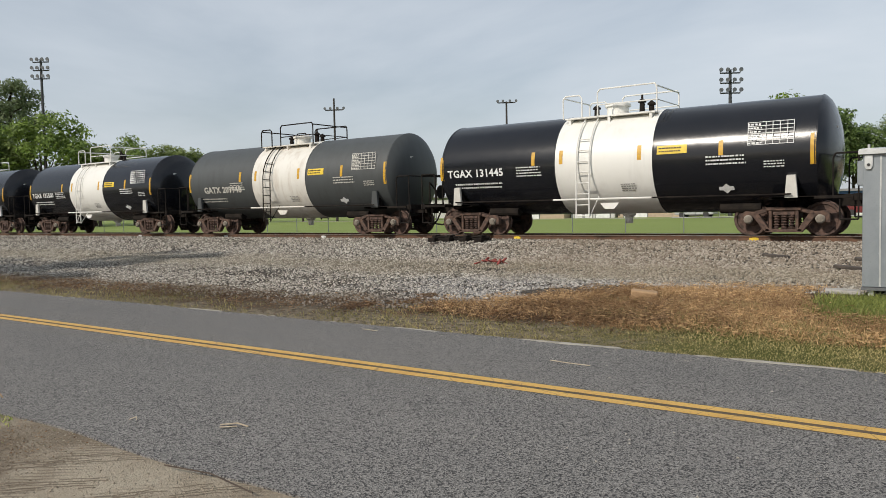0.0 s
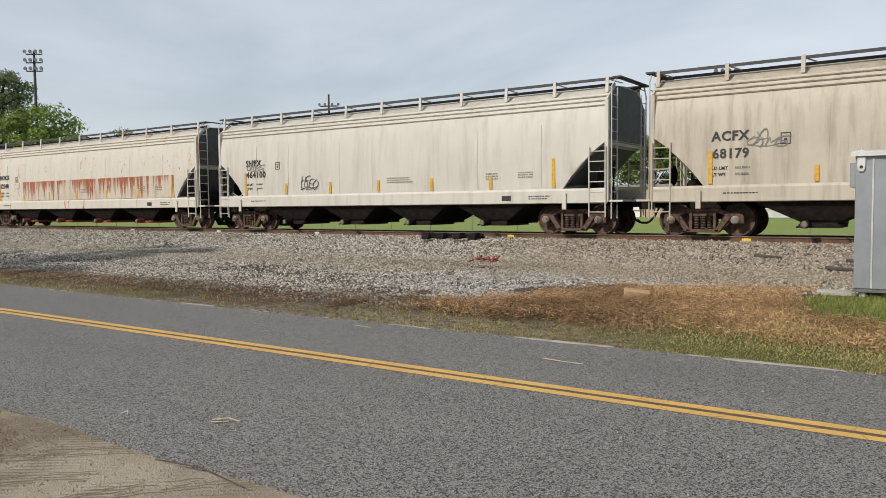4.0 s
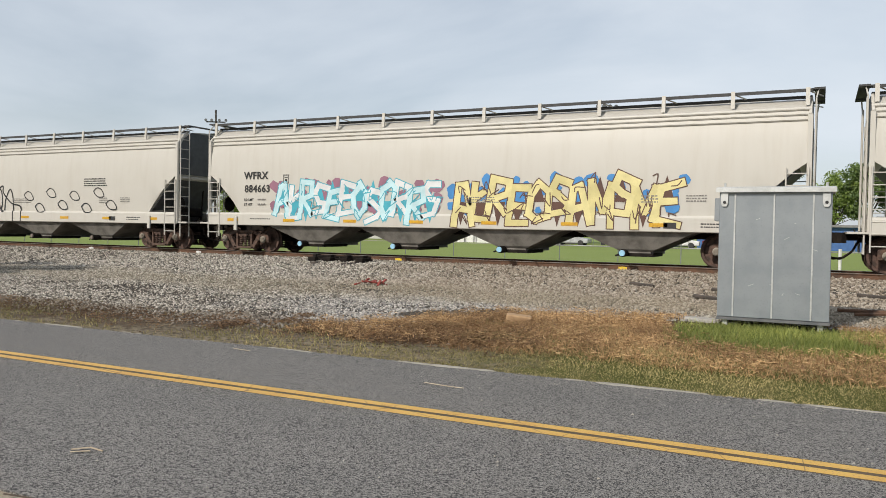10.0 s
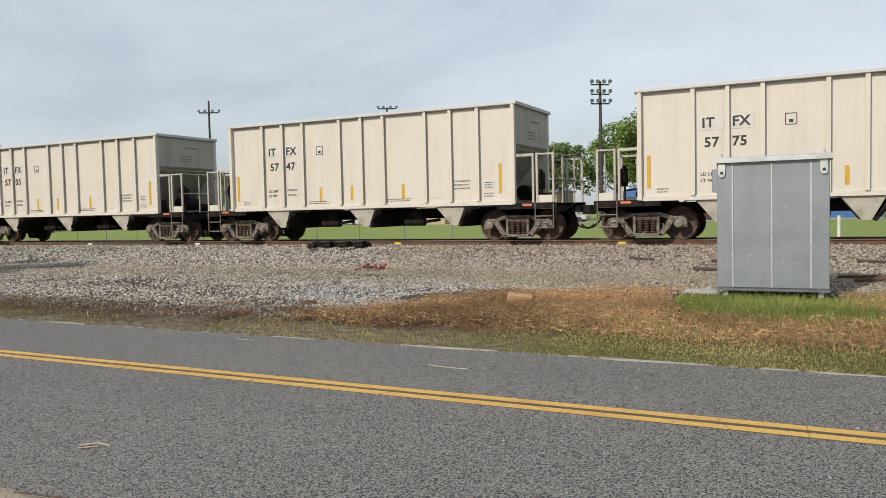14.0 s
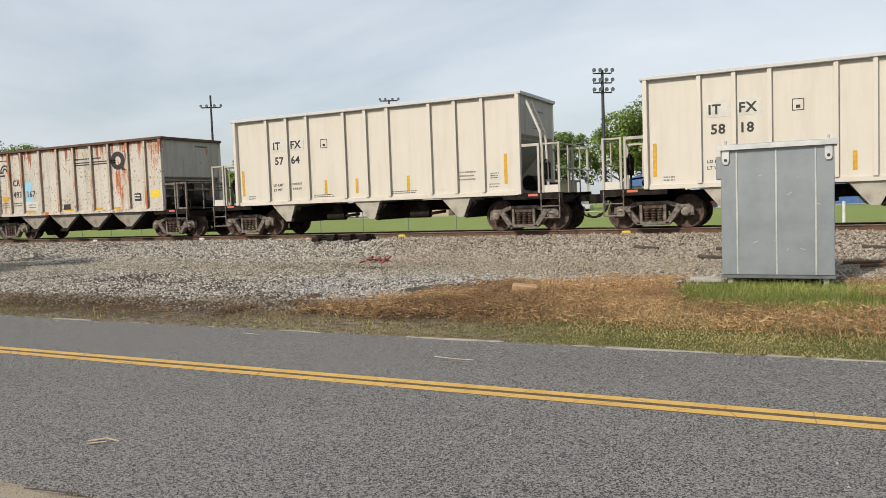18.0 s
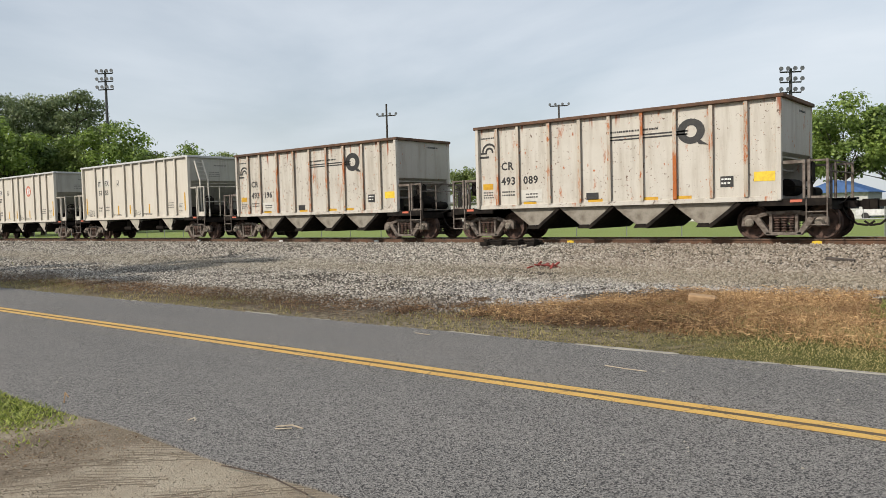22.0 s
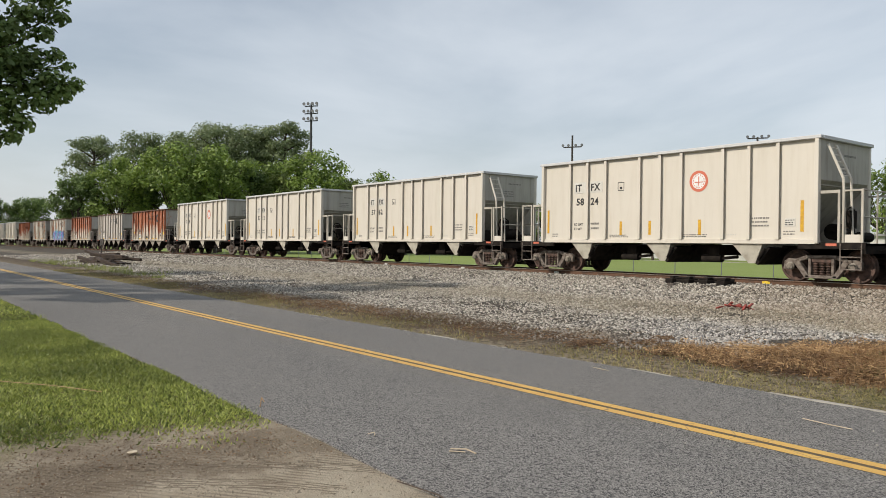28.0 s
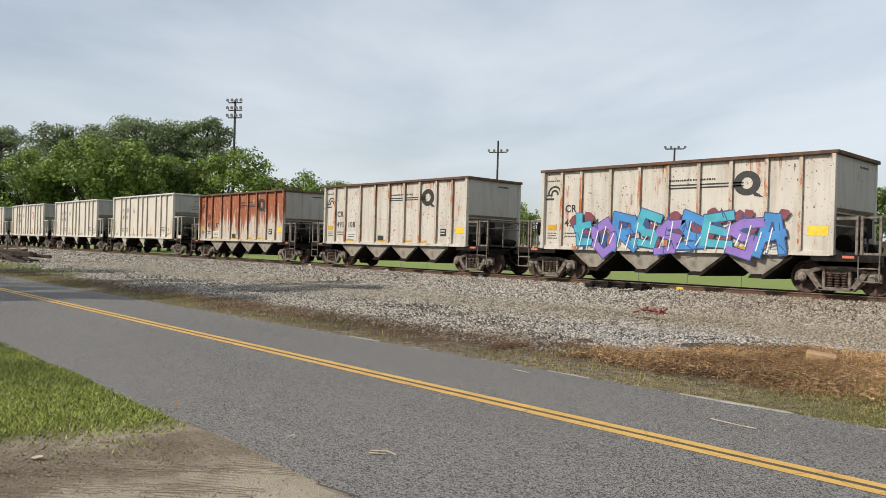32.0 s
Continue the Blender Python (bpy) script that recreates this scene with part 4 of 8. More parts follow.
def tank_car(x, spec):
    car = empty("tank_car", pose(x, YT, RAIL))
    tagged(car, spec["label"], "tank car", group="freight train")
    hb, b0 = spec["hb"], 1.56
    shell, band = spec["shell"], spec["band"]
    def tank(bm, a, b, ends):
        prof = []
        if ends < 0:
            prof += [(a + 0.0, 0.05), (a + 0.03, 0.45), (a + 0.09, 0.85), (a + 0.19, 1.2), (a + 0.30, 1.43), (a + 0.42, TR)]
        else:
            prof += [(a, TR)]
        n = max(1, int((b - a) / 1.0))
        if ends > 0:
            prof += [(b - 0.42, TR), (b - 0.30, 1.43), (b - 0.19, 1.2), (b - 0.09, 0.85), (b - 0.03, 0.45), (b, 0.05)]
        else:
            prof += [(b, TR)]
        lathe(bm, prof, 48, "x", (0, 0, TZ))
    piece("tank_shell", mesh("tank_l%.2f" % hb, lambda bm: tank(bm, -hb, -b0, -1), 0, 30), shell, car, None, "")
    piece("tank_shell", mesh("tank_r%.2f" % hb, lambda bm: tank(bm, b0, hb, 1), 0, 30), shell, car)
    piece("tank_band", mesh("tank_band", lambda bm: lathe(bm, [(-b0, TR + 0.004), (b0, TR + 0.004)], 48, "x", (0, 0, TZ)), 0, 30), band, car, None, "white band round the middle of the tank")
    for xx in (-hb + 0.46, -b0, b0, hb - 0.46):
        piece("weld_ring", mesh("weld_ring", lambda bm: lathe(bm, [(-0.02, TR + 0.002), (-0.015, TR + 0.01), (0.015, TR + 0.01), (0.02, TR + 0.002)], 48, "x", (0, 0, TZ)), 0, 30), shell, car, pose(xx, 0, 0))
    # manway, fittings, platform
    def nozzle(bm):
        lathe(bm, [(TZ + TR - 0.05, 0.34), (TZ + TR + 0.22, 0.34), (TZ + TR + 0.22, 0.40), (TZ + TR + 0.29, 0.40), (TZ + TR + 0.34, 0.25)], 20, "z")
        for q in range(8):
            c, s = math.cos(q * 0.785) * 0.37, math.sin(q * 0.785) * 0.37
            rod(bm, (c, s, TZ + TR + 0.2), (c, s, TZ + TR + 0.33), 0.02, 6)
    piece("manway", mesh("manway", nozzle, 0, 40), band, car, pose(spec.get("man", -0.1), 0, 0))
    def valve(bm, h, stem):
        lathe(bm, [(TZ + TR - 0.03, 0.09), (TZ + TR + h, 0.08), (TZ + TR + h, 0.13), (TZ + TR + h + 0.05, 0.13), (TZ + TR + h + 0.12, 0.04), (TZ + TR + h + 0.12 + stem, 0.03)], 10, "z", (0, 0.1, 0))
    for xx, h, stem in ((-0.85, 0.22, 0.02), (0.65, 0.3, 0.12), (0.95, 0.2, 0.02)):
        piece("valve", mesh("valve%.2f" % h, lambda bm: valve(bm, h, stem), 0, 40), M_UNDER, car, pose(xx, 0, 0))
    def deck(bm):
        for s in (-1, 1):
            box(bm, -1.45, 1.45, min(0.55 * s, 1.0 * s), max(0.55 * s, 1.0 * s), TZ + TR - 0.16, TZ + TR - 0.12)
            for xx in (-1.3, 0, 1.3):
                box(bm, xx - 0.04, xx + 0.04, min(0.5 * s, 0.98 * s), max(0.5 * s, 0.98 * s), TZ + TR - 0.36, TZ + TR - 0.16)
    piece("platform", mesh("tank_deck", deck), band, car, None, "narrow walkway beside the manway")
    def guard(bm):
        zt, zd = TZ + TR + 0.56, TZ + TR - 0.14
        for s in (-1, 1):
            y = 1.0 * s
            pipe(bm, [(-1.5, y, zd), (-1.5, y, zt - 0.1), (-1.42, y, zt), (-0.95, y, zt), (-0.87, y, zt - 0.1), (-0.87, y, zd)], 0.024)
            pipe(bm, [(-0.35, y, zd), (-0.35, y, zt + 0.02), (-0.27, y, zt + 0.12), (1.45, y, zt + 0.12), (1.5, y, zt), (1.5, y, zd)], 0.024)
            pipe(bm, [(-0.35, y, zt - 0.35), (1.5, y, zt - 0.35)], 0.018)
        pipe(bm, [(1.5, -1.0, zt + 0.05), (1.5, 1.0, zt + 0.05)], 0.024)
        pipe(bm, [(1.5, -1.0, zt - 0.35), (1.5, 1.0, zt - 0.35)], 0.018)
        pipe(bm, [(-1.5, -1.0, zt - 0.05), (-1.5, 1.0, zt - 0.05)], 0.024)
    piece("guard_rail", mesh("tank_guard", guard), spec["rail"], car, None, "tubular railing round the top fittings")
    for s in (-1, 1):
        def side_ladder(bm):
            pts = []
            for k in range(9):
                q = radians(60 - k * 11)
                pts.append((0, s * (TR + 0.09) * math.cos(q), TZ + (TR + 0.09) * math.sin(q)))
            pts = [(0, s * 0.85, TZ + TR - 0.1)] + pts[0:6] + [(0, s * (TR + 0.10), 1.75), (0, s * (TR + 0.12), 0.55)]
            for xx in (-0.78, -0.36):
                pipe(bm, [(xx, p[1], p[2]) for p in pts], 0.022)
            for k in range(8):
                z = 0.62 + k * 0.33
                yy = TR + 0.11
                if z > TZ:
                    yy = math.sqrt(max(0.05, (TR + 0.09) ** 2 - (z - TZ) ** 2))
                rod(bm, (-0.78, s * yy, z), (-0.36, s * yy, z), 0.016, 6)
            pipe(bm, [(-0.78, s * (TR + 0.12), 0.56), (-0.95, s * 1.3, 1.2)], 0.016)
            pipe(bm, [(-0.36, s * (TR + 0.12), 0.56), (-0.2, s * 1.3, 1.2)], 0.016)
        piece("ladder", mesh("tank_ladder%d" % s, side_ladder), spec["rail"], car, None, "side ladder bent to the tank")
    # frame
    for s in (-1, 1):
        xx, e = s * (hb - 1.02), s * (hb + 0.5)
        piece("draft_sill", mesh("tank_sill%.2f_%d" % (hb, s), lambda bm: box(bm, *sorted((s * (hb - 2.6), s * (hb + 0.55))), -0.3, 0.3, 0.78, 1.1), 0.008), M_UNDER, car)
        piece("body_bolster", mesh("tank_bolster", lambda bm: (prism(bm, [(-1.42, 0.95), (1.42, 0.95), (1.42, 1.05), (1.25, 1.55), (-1.25, 1.55), (-1.42, 1.05)], -0.1, 0.1, "x"), box(bm, -0.55, 0.55, -1.5, 1.5, 0.98, 1.05)), 0.008), M_UNDER, car, pose(xx, 0, 0))
        piece("end_sill", mesh("tank_end_sill", lambda bm: box(bm, -0.09, 0.09, -1.45, 1.45, 0.92, 1.1), 0.008), M_UNDER, car, pose(e, 0, 0))
        for q in (-1, 1):
            piece("side_member", mesh("tank_member%.2f_%d" % (hb, s), lambda bm: box(bm, *sorted((s * (hb - 1.5), s * (hb + 0.41))), -0.05, 0.05, 0.98, 1.06), 0.008), M_UNDER, car, pose(0, q * 1.45, 0))
        piece("air_reservoir", mesh("tank_air", lambda bm: rod(bm, (-0.55, -0.75, 0.78), (0.55, -0.75, 0.78), 0.15, 12)), M_UNDER, car, pose(s * (hb - 2.45), 0, 0))
    for s in (-1, 1):
        xx = s * (hb - 1.02)
        for q in (-1, 1):
            piece("saddle", mesh("tank_saddle", lambda bm: prism(bm, [(-0.16, 1.02), (0.16, 1.02), (0.11, 1.62), (-0.11, 1.62)], -0.05, 0.05), 0.01), spec["saddle"], car, pose(xx, q * 1.5, 0))
        piece("coupler", mesh("cpl%.2f_%d" % (hb + 0.5, s), lambda bm: coupler(bm, s * (hb + 0.5), s)), M_UNDER, car)
        def hand(bm):
            x1, x2 = s * (hb - 0.05), s * (hb + 0.52)
            for q in (-1, 1):
                pipe(bm, [(x1, q * 1.45, 1.0), (x1, q * 1.45, 2.0), (x1 + s * 0.05, q * 1.45, 2.12), (x2, q * 1.45, 2.12)], 0.024)
            pipe(bm, [(x2, -1.45, 2.12), (x2, 1.45, 2.12)], 0.024)
            for q in (-1, 1):
                pipe(bm, [(x2, q * 1.45, 2.12), (x2, q * 1.45, 0.45), (x2 - s * 0.42, q * 1.45, 0.45), (x2 - s * 0.42, q * 1.45, 1.0)], 0.022)
            pipe(bm, [(x2, -0.2, 1.1), (x2, -0.2, 1.9), (x2, 0.2, 1.6), (x2, 0.2, 1.1)], 0.03)
            lathe(bm, [(x2 - 0.02, 0.05), (x2 - 0.02, 0.26), (x2 + 0.02, 0.26), (x2 + 0.02, 0.05)], 14, "x", (0, 0.5, 1.55))
        piece("end_railing", mesh("tank_hand%.2f_%d" % (hb, s), hand), M_UNDER, car)
        truck(car, s * spec["tc"], spec.get("truck", M_TRUCK))
    for q in (-1, 1):
        piece("running_rod", mesh("tank_rod%.2f_%d" % (hb, q), lambda bm: rod(bm, (-hb + 1.0, q * (TR + 0.06), 1.12), (hb - 1.0, q * (TR + 0.06), 1.12), 0.022, 6)), M_UNDER, car)
        piece("running_rod", mesh("tank_rod_mid%d" % q, lambda bm: rod(bm, (-b0, q * (TR + 0.085), 1.12), (b0, q * (TR + 0.085), 1.12), 0.03, 6)), band, car)
    piece("outlet_valve", mesh("tank_outlet", lambda bm: (lathe(bm, [(0.35, 0.1), (0.42, 0.12), (0.55, 0.12), (0.6, 0.2), (0.66, 0.2)], 12, "z", (0.25, 0, 0)), prism(bm, [(-0.05, 1.0), (0.55, 1.0), (0.4, 0.82), (0.1, 0.82)], -TR - 0.02, -TR + 0.06))), band, car)
    # marks, laid on the curved side
    def on_side(xx, z, lean=None):
        dz = z - TZ
        y = -math.sqrt(max(0.01, (TR + 0.012) ** 2 - dz ** 2))
        return pose(xx, y, z, -math.degrees(math.asin(max(-1, min(1, dz / TR)))))
    def curved(name, w, z0, z1, xx, mat):
        def fill(bm):
            k = 5
            rows = []
            for i in range(k + 1):
                z = z0 + (z1 - z0) * i / k
                y = -math.sqrt((TR + 0.007) ** 2 - (z - TZ) ** 2)
                rows.append(((xx - w / 2, y, z), (xx + w / 2, y, z), (xx + w / 2, y + 0.02, z), (xx - w / 2, y + 0.02, z)))
            loft(bm, rows)
        return part(name, fill, mat, car)
    for xx in (-hb + 0.42, hb - 0.5):
        curved("reflector", 0.13, TZ - 0.35, TZ + 0.45, xx, M_YELLOW)
    for xx in (-b0 - 0.75, -b0 + 0.22, b0 - 0.4, b0 + 1.9):
        curved("reflector", 0.12, TZ + 0.0, TZ + 0.42, xx, M_YELLOW)
    curved("placard", 0.85, TZ + 0.12, TZ + 0.36, b0 + 0.55, M_PLACARD)
    def p_bars(w, h, lines, xx, z, mat, seed):
        return bars(car, w, h, lines, 0, 0, 0, mat, seed, on_side(xx, z))
    p_bars(0.7, 0.18, 2, b0 + 0.18, TZ + 0.15, M_TEXT_K, 5)
    t_mat = spec["text"]
    z_mark = spec.get("mark_z", TZ - 0.26)
    me = letters(spec["mark"], spec.get("mark_size", 0.36))
    piece("lettering", me, t_mat, car, on_side(-hb + spec.get("mark_x", 0.68), z_mark))
    p_bars(2.0, 0.26, 2, -hb + 0.95, z_mark - 0.42, t_mat, 11)
    p_bars(0.95, 0.36, 4, -b0 - 1.35, TZ - 0.35, t_mat, 12)
    p_bars(1.15, 0.3, 3, b0 + 1.5, TZ - 0.28, t_mat, 13)
    p_bars(0.6, 0.22, 3, b0 + 3.0 if hb > 6 else b0 + 2.6, TZ - 0.4, t_mat, 14)
    p_bars(0.5, 0.3, 4, 0.55, TZ - 0.9, M_TEXT_G, 15)
    # data panel: white grid
    def grid(bm):
        for k in range(7):
            box(bm, 0, 1.15, -0.003, 0, k * 0.1, k * 0.1 + 0.016)
        for k in (0, 0.45, 0.62, 0.8, 0.98, 1.135):
            box(bm, k, k + 0.016, -0.0035, 0, 0, 0.6)
        rows_of_bars(bm, 0.42, 0.6, 6, 3, 0, 0.8)
    piece("data_panel", mesh("tank_grid", grid), t_mat if t_mat is not M_TEXT_K else M_TEXT_W, car, on_side(hb - 2.1, TZ + 0.22))
    piece("hazard_diamond", mesh("diamond", lambda bm: (prism(bm, [(0, -0.16), (0.16, 0), (0, 0.16), (-0.16, 0)], -0.006, 0.0), box(bm, -0.2, 0.2, -0.008, 0, -0.05, 0.06))), M_TEXT_W, car, on_side(hb - 2.7, TZ - 0.9))
    bars(car, 0.75, 0.16, 1, 0, 0, 0, t_mat, 21, pose(hb - 0.08, -0.55, TZ + 0.55, 0, 0, 90))
    bars(car, 0.5, 0.3, 3, 0, 0, 0, t_mat, 22, pose(hb - 0.06, -0.4, TZ + 0.15, 0, 0, 90))
    if spec.get("brand"):
        # maker's word as six plain leaning blocks
        bw = 2.75
        def blocks(bm):
            for k in range(6):
                u = k * bw / 6
                for z0, z1 in ((0.0, 0.37),):
                    prism(bm, [(u + 0.16 * z0, z0), (u + 0.40 + 0.16 * z0, z0), (u + 0.40 + 0.16 * z1, z1), (u + 0.16 * z1, z1)], -0.004, 0)
        piece("brand_shape", mesh("brand_blocks", blocks), M_TEXT_W, car, on_side(-hb + 0.85, TZ + 0.34))
    return car


# covered hopper -------------------------------------------------------
def hopper_car(x, spec):
    car = empty("covered_hopper", pose(x, YT, RAIL))
    tagged(car, spec["label"], "hopper car", group="freight train")
    hb, body = spec["hb"], spec["body"]
    top = spec.get("top", 4.52)
    half = [(0, top + 0.05), (-0.7, top), (-1.05, top - 0.1), (-1.22, top - 0.24), (-1.36, top - 0.30), (-1.44, top - 0.62), (-1.52, top - 1.1), (-1.55, 2.6), (-1.55, 1.9), (-1.53, 1.42), (-0.6, 1.38), (0, 1.38)]
    def shell(bm):
        rings = []
        for xx in (-hb, -hb + 0.35, -hb + 0.72, -hb + 1.15, -hb + 1.45, 0, hb - 1.45, hb - 1.15, hb - 0.72, hb - 0.35, hb):
            d = hb - abs(xx)
            low = 1.38 + 1.45 * max(0.0, min(1.0, (1.45 - d) / 1.38)) ** 0.8 if d < 1.45 else 1.38
            ring = [(xx, y, max(z, low)) for y, z in half]
            ring += [(xx, -y, z) for _, y, z in ring[-2:0:-1]]
            rings.append(ring)
        loft(bm, rings)
    piece("body_shell", mesh("hop_shell%.2f_%.2f" % (hb, top), shell, 0, 28), body, car)
    def seams(bm):
        n = 8
        for k in range(1, n):
            xx = -hb + 2 * hb * k / n + 0.3 * math.sin(k * 2.7)
            for s in (-1, 1):
                pts = [(s * 1.555, 1.45), (s * 1.556, 2.6), (s * 1.526, top - 1.1)]
                for a, b in zip(pts, pts[1:]):
                    rod(bm, (xx, a[0] + s * 0.0025, a[1]), (xx, b[0] + s * 0.0025, b[1]), 0.005, 4)
    if spec.get("seams", True):
        piece("panel_seams", mesh("hop_seams%.2f_%.2f" % (hb, top), seams), body, car)
    for k, (yy, zz) in enumerate(((1.385, top - 0.33), (1.415, top - 0.46), (1.45, top - 0.60))[:spec.get("ridges", 3)]):
        piece("eave_ridge", mesh("hop_ridge%.2f_%.2f_%d" % (hb, top, k), lambda bm: [prism(bm, [(s * yy, zz), (s * (yy + 0.045), zz - 0.03), (s * (yy + 0.02), zz - 0.06)], -hb + 0.02, hb - 0.02, "x") for s in (-1, 1)]), body, car)
    # side sill
    for s in (-1, 1):
        piece("side_sill", mesh("hop_sill%.2f_%d" % (hb, s), lambda bm: prism(bm, [(s * 1.56, 0.96), (s * 1.60, 0.98), (s * 1.60, 1.36), (s * 1.56, 1.42), (s * 1.50, 1.42), (s * 1.50, 0.96)], -hb, hb, "x"), 0.008), body, car)
    # end slope sheets and bulkheads
    for s in (-1, 1):
        def slope(bm):
            prism(bm, [(s * (hb - 0.05), 2.86), (s * (hb - 1.42), 1.46), (s * (hb - 2.0), 1.0), (s * (hb - 2.04), 1.06), (s * (hb - 1.5), 1.56), (s * (hb - 0.13), 2.92)], -1.42, 1.42)
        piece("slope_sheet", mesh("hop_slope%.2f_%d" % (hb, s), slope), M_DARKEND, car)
        def frame_end(bm):
            e = s * (hb - 0.02)
            for q in (-1, 1):
                box(bm, e - 0.06, e + 0.06, q * 1.5 - 0.05, q * 1.5 + 0.05, 1.0, top - 0.5)
                rod(bm, (e, q * 1.5, top - 0.5), (e, q * 0.95, top + 0.02), 0.05, 4)
            box(bm, e - 0.5, e + 0.5, -1.5, 1.5, 1.0, 1.06)
            box(bm, e - 0.05, e + 0.05, -1.5, 1.5, 2.7, 2.8)
        piece("end_post", mesh("hop_post%.2f_%.2f_%d" % (hb, top, s), frame_end, 0.006), body, car)
        def end_sheet(bm):
            e = s * (hb + 0.012)
            prism(bm, [(-1.44, 2.86), (1.44, 2.86), (1.42, top - 0.7), (1.2, top - 0.28), (0.8, top - 0.02), (-0.8, top - 0.02), (-1.2, top - 0.28), (-1.42, top - 0.7)], e - 0.01, e + 0.01, "x")
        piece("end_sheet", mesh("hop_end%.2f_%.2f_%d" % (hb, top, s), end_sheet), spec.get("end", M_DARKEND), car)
        def ladders(bm):
            e = s * hb
            for q in (-1, 1):
                a, b = sorted((e - s * 0.03, e - s * 0.55))
                ladder(bm, a, b, q * 1.60, 0.55, 2.66, 7)
                for k in range(9):
                    z = 1.3 + k * 0.36
                    rod(bm, (e + s * 0.1, q * 1.45, z), (e + s * 0.1, q * 1.0, z), 0.016, 6)
                for yy in (1.45, 1.0):
                    rod(bm, (e + s * 0.1, q * yy, 0.5), (e + s * 0.1, q * yy, top - 0.1), 0.022, 6)
                pipe(bm, [(e + s * 0.1, q * 1.45, top - 0.1), (e + s * 0.15, q * 1.1, top + 0.2)], 0.02)
        piece("ladder", mesh("hop_ladder%.2f_%.2f_%d" % (hb, top, s), ladders), spec.get("trim", body), car)
        piece("coupler", mesh("cplh%.2f_%d" % (hb, s), lambda bm: coupler(bm, s * (hb + 0.16), s)), M_UNDER, car)
        def gear(bm):
            e = s * (hb - 0.45)
            lathe(bm, [(e - 0.02, 0.05), (e - 0.02, 0.28), (e + 0.02, 0.28), (e + 0.02, 0.05)], 16, "x", (0, -0.95, 1.75))
            rod(bm, (e - s * 0.4, -0.4, 1.45), (e - s * 0.4, 0.5, 1.45), 0.2, 12)
            box(bm, e - 0.25, e + 0.1, -0.9, -0.5, 1.1, 1.45)
            pipe(bm, [(e, -0.95, 1.75), (e, -0.95, 1.05), (e - s * 0.8, -0.6, 1.0)], 0.025)
            pipe(bm, [(e - s * 0.1, 0.3, 1.06), (e - s * 0.15, 0.5, 2.6)], 0.03)
            box(bm, *sorted((e - s * 1.2, e + s * 0.4)), -0.3, 0.3, 0.75, 1.1)
        piece("brake_gear", mesh("hop_gear%.2f_%d" % (hb, s), gear), M_UNDER, car)
        truck(car, s * (hb - 1.33), spec.get("truck", M_TRUCK))
    # discharge bays
    n, x_in = spec.get("bays", 4), hb - 2.55
    pitch = 2 * x_in / n
    w_bay = pitch * 0.94
    def bay(bm):
        a, b = w_bay / 2, 0.42
        rings = []
        for z, hx, hy in ((1.0, a, 1.5), (0.47, b + 0.14, 1.18), (0.40, b, 1.1), (0.31, b, 1.1)):
            rings.append([(-hx, -hy, z), (hx, -hy, z), (hx, hy, z), (-hx, hy, z)])
        loft(bm, rings)
    def gate(bm):
        box(bm, -0.5, 0.5, -0.7, 0.7, 0.26, 0.36)
        rod(bm, (-0.3, -0.72, 0.36), (-0.3, -1.05, 0.36), 0.11, 12)
        rod(bm, (0.45, -0.6, 0.33), (0.52, -0.95, 0.30), 0.03, 6)
        rod(bm, (-0.3, -0.98, 0.36), (-0.5, -1.02, 0.28), 0.025, 6)
    for k in range(n):
        xx = -x_in + pitch * (k + 0.5)
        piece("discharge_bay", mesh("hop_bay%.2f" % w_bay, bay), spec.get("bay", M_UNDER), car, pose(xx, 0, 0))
        piece("outlet_gate", mesh("hop_gate", gate), spec.get("gate", M_UNDER), car, pose(xx, -0.42, 0))
        piece("outlet_cap", mesh("hop_cap", lambda bm: rod(bm, (-0.3, -1.05, 0.36), (-0.3, -1.09, 0.36), 0.085, 14)), spec.get("cap", M_TRUCK_GREY), car, pose(xx, -0.42, 0), "round cap of the outlet pipe")
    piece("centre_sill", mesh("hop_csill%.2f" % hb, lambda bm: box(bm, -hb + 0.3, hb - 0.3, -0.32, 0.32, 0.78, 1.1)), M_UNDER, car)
    # roof walk
    for s in (-1, 1):
        for yy in (0.92, 1.04, 1.16):
            piece("roof_walk", mesh("hop_board%.2f_%.2f" % (hb, top), lambda bm: box(bm, -hb - 0.3, hb + 0.3, -0.045, 0.045, top + 0.16, top + 0.19)), M_WALK, car, pose(0, s * (yy + 0.045), 0), "grey grating plank of the roof walk")
        piece("walk_edge", mesh("hop_edge%.2f_%.2f" % (hb, top), lambda bm: box(bm, -hb, hb, -0.015, 0.015, top + 0.10, top + 0.17)), M_WALK, car, pose(0, s * 1.265, 0))
        piece("hatch_rail", mesh("hop_rail%.2f_%.2f" % (hb, top), lambda bm: box(bm, -hb, hb, -0.05, 0.05, top - 0.02, top + 0.05)), M_WALK, car, pose(0, s * 0.95, 0))
        piece("end_walk", mesh("hop_endwalk%.2f" % top, lambda bm: box(bm, -0.13, 0.13, -1.25, 1.25, top + 0.192, top + 0.21)), M_WALK, car, pose(s * (hb + 0.17), 0, 0))
    m = int(2 * hb / 1.75)
    def bracket(bm, s, xx):
        prism(bm, [(s * 1.30, top - 0.25), (s * 1.34, top - 0.25), (s * 1.30, top + 0.21), (s * 1.25, top + 0.21)], xx - 0.05, xx + 0.05, "x")
        rod(bm, (xx, s * 1.26, top + 0.14), (xx + 0.35, s * 0.95, top + 0.02), 0.02, 4)
    at = [-hb + 0.1 + (2 * hb - 0.2) * k / m for k in range(m + 1)]
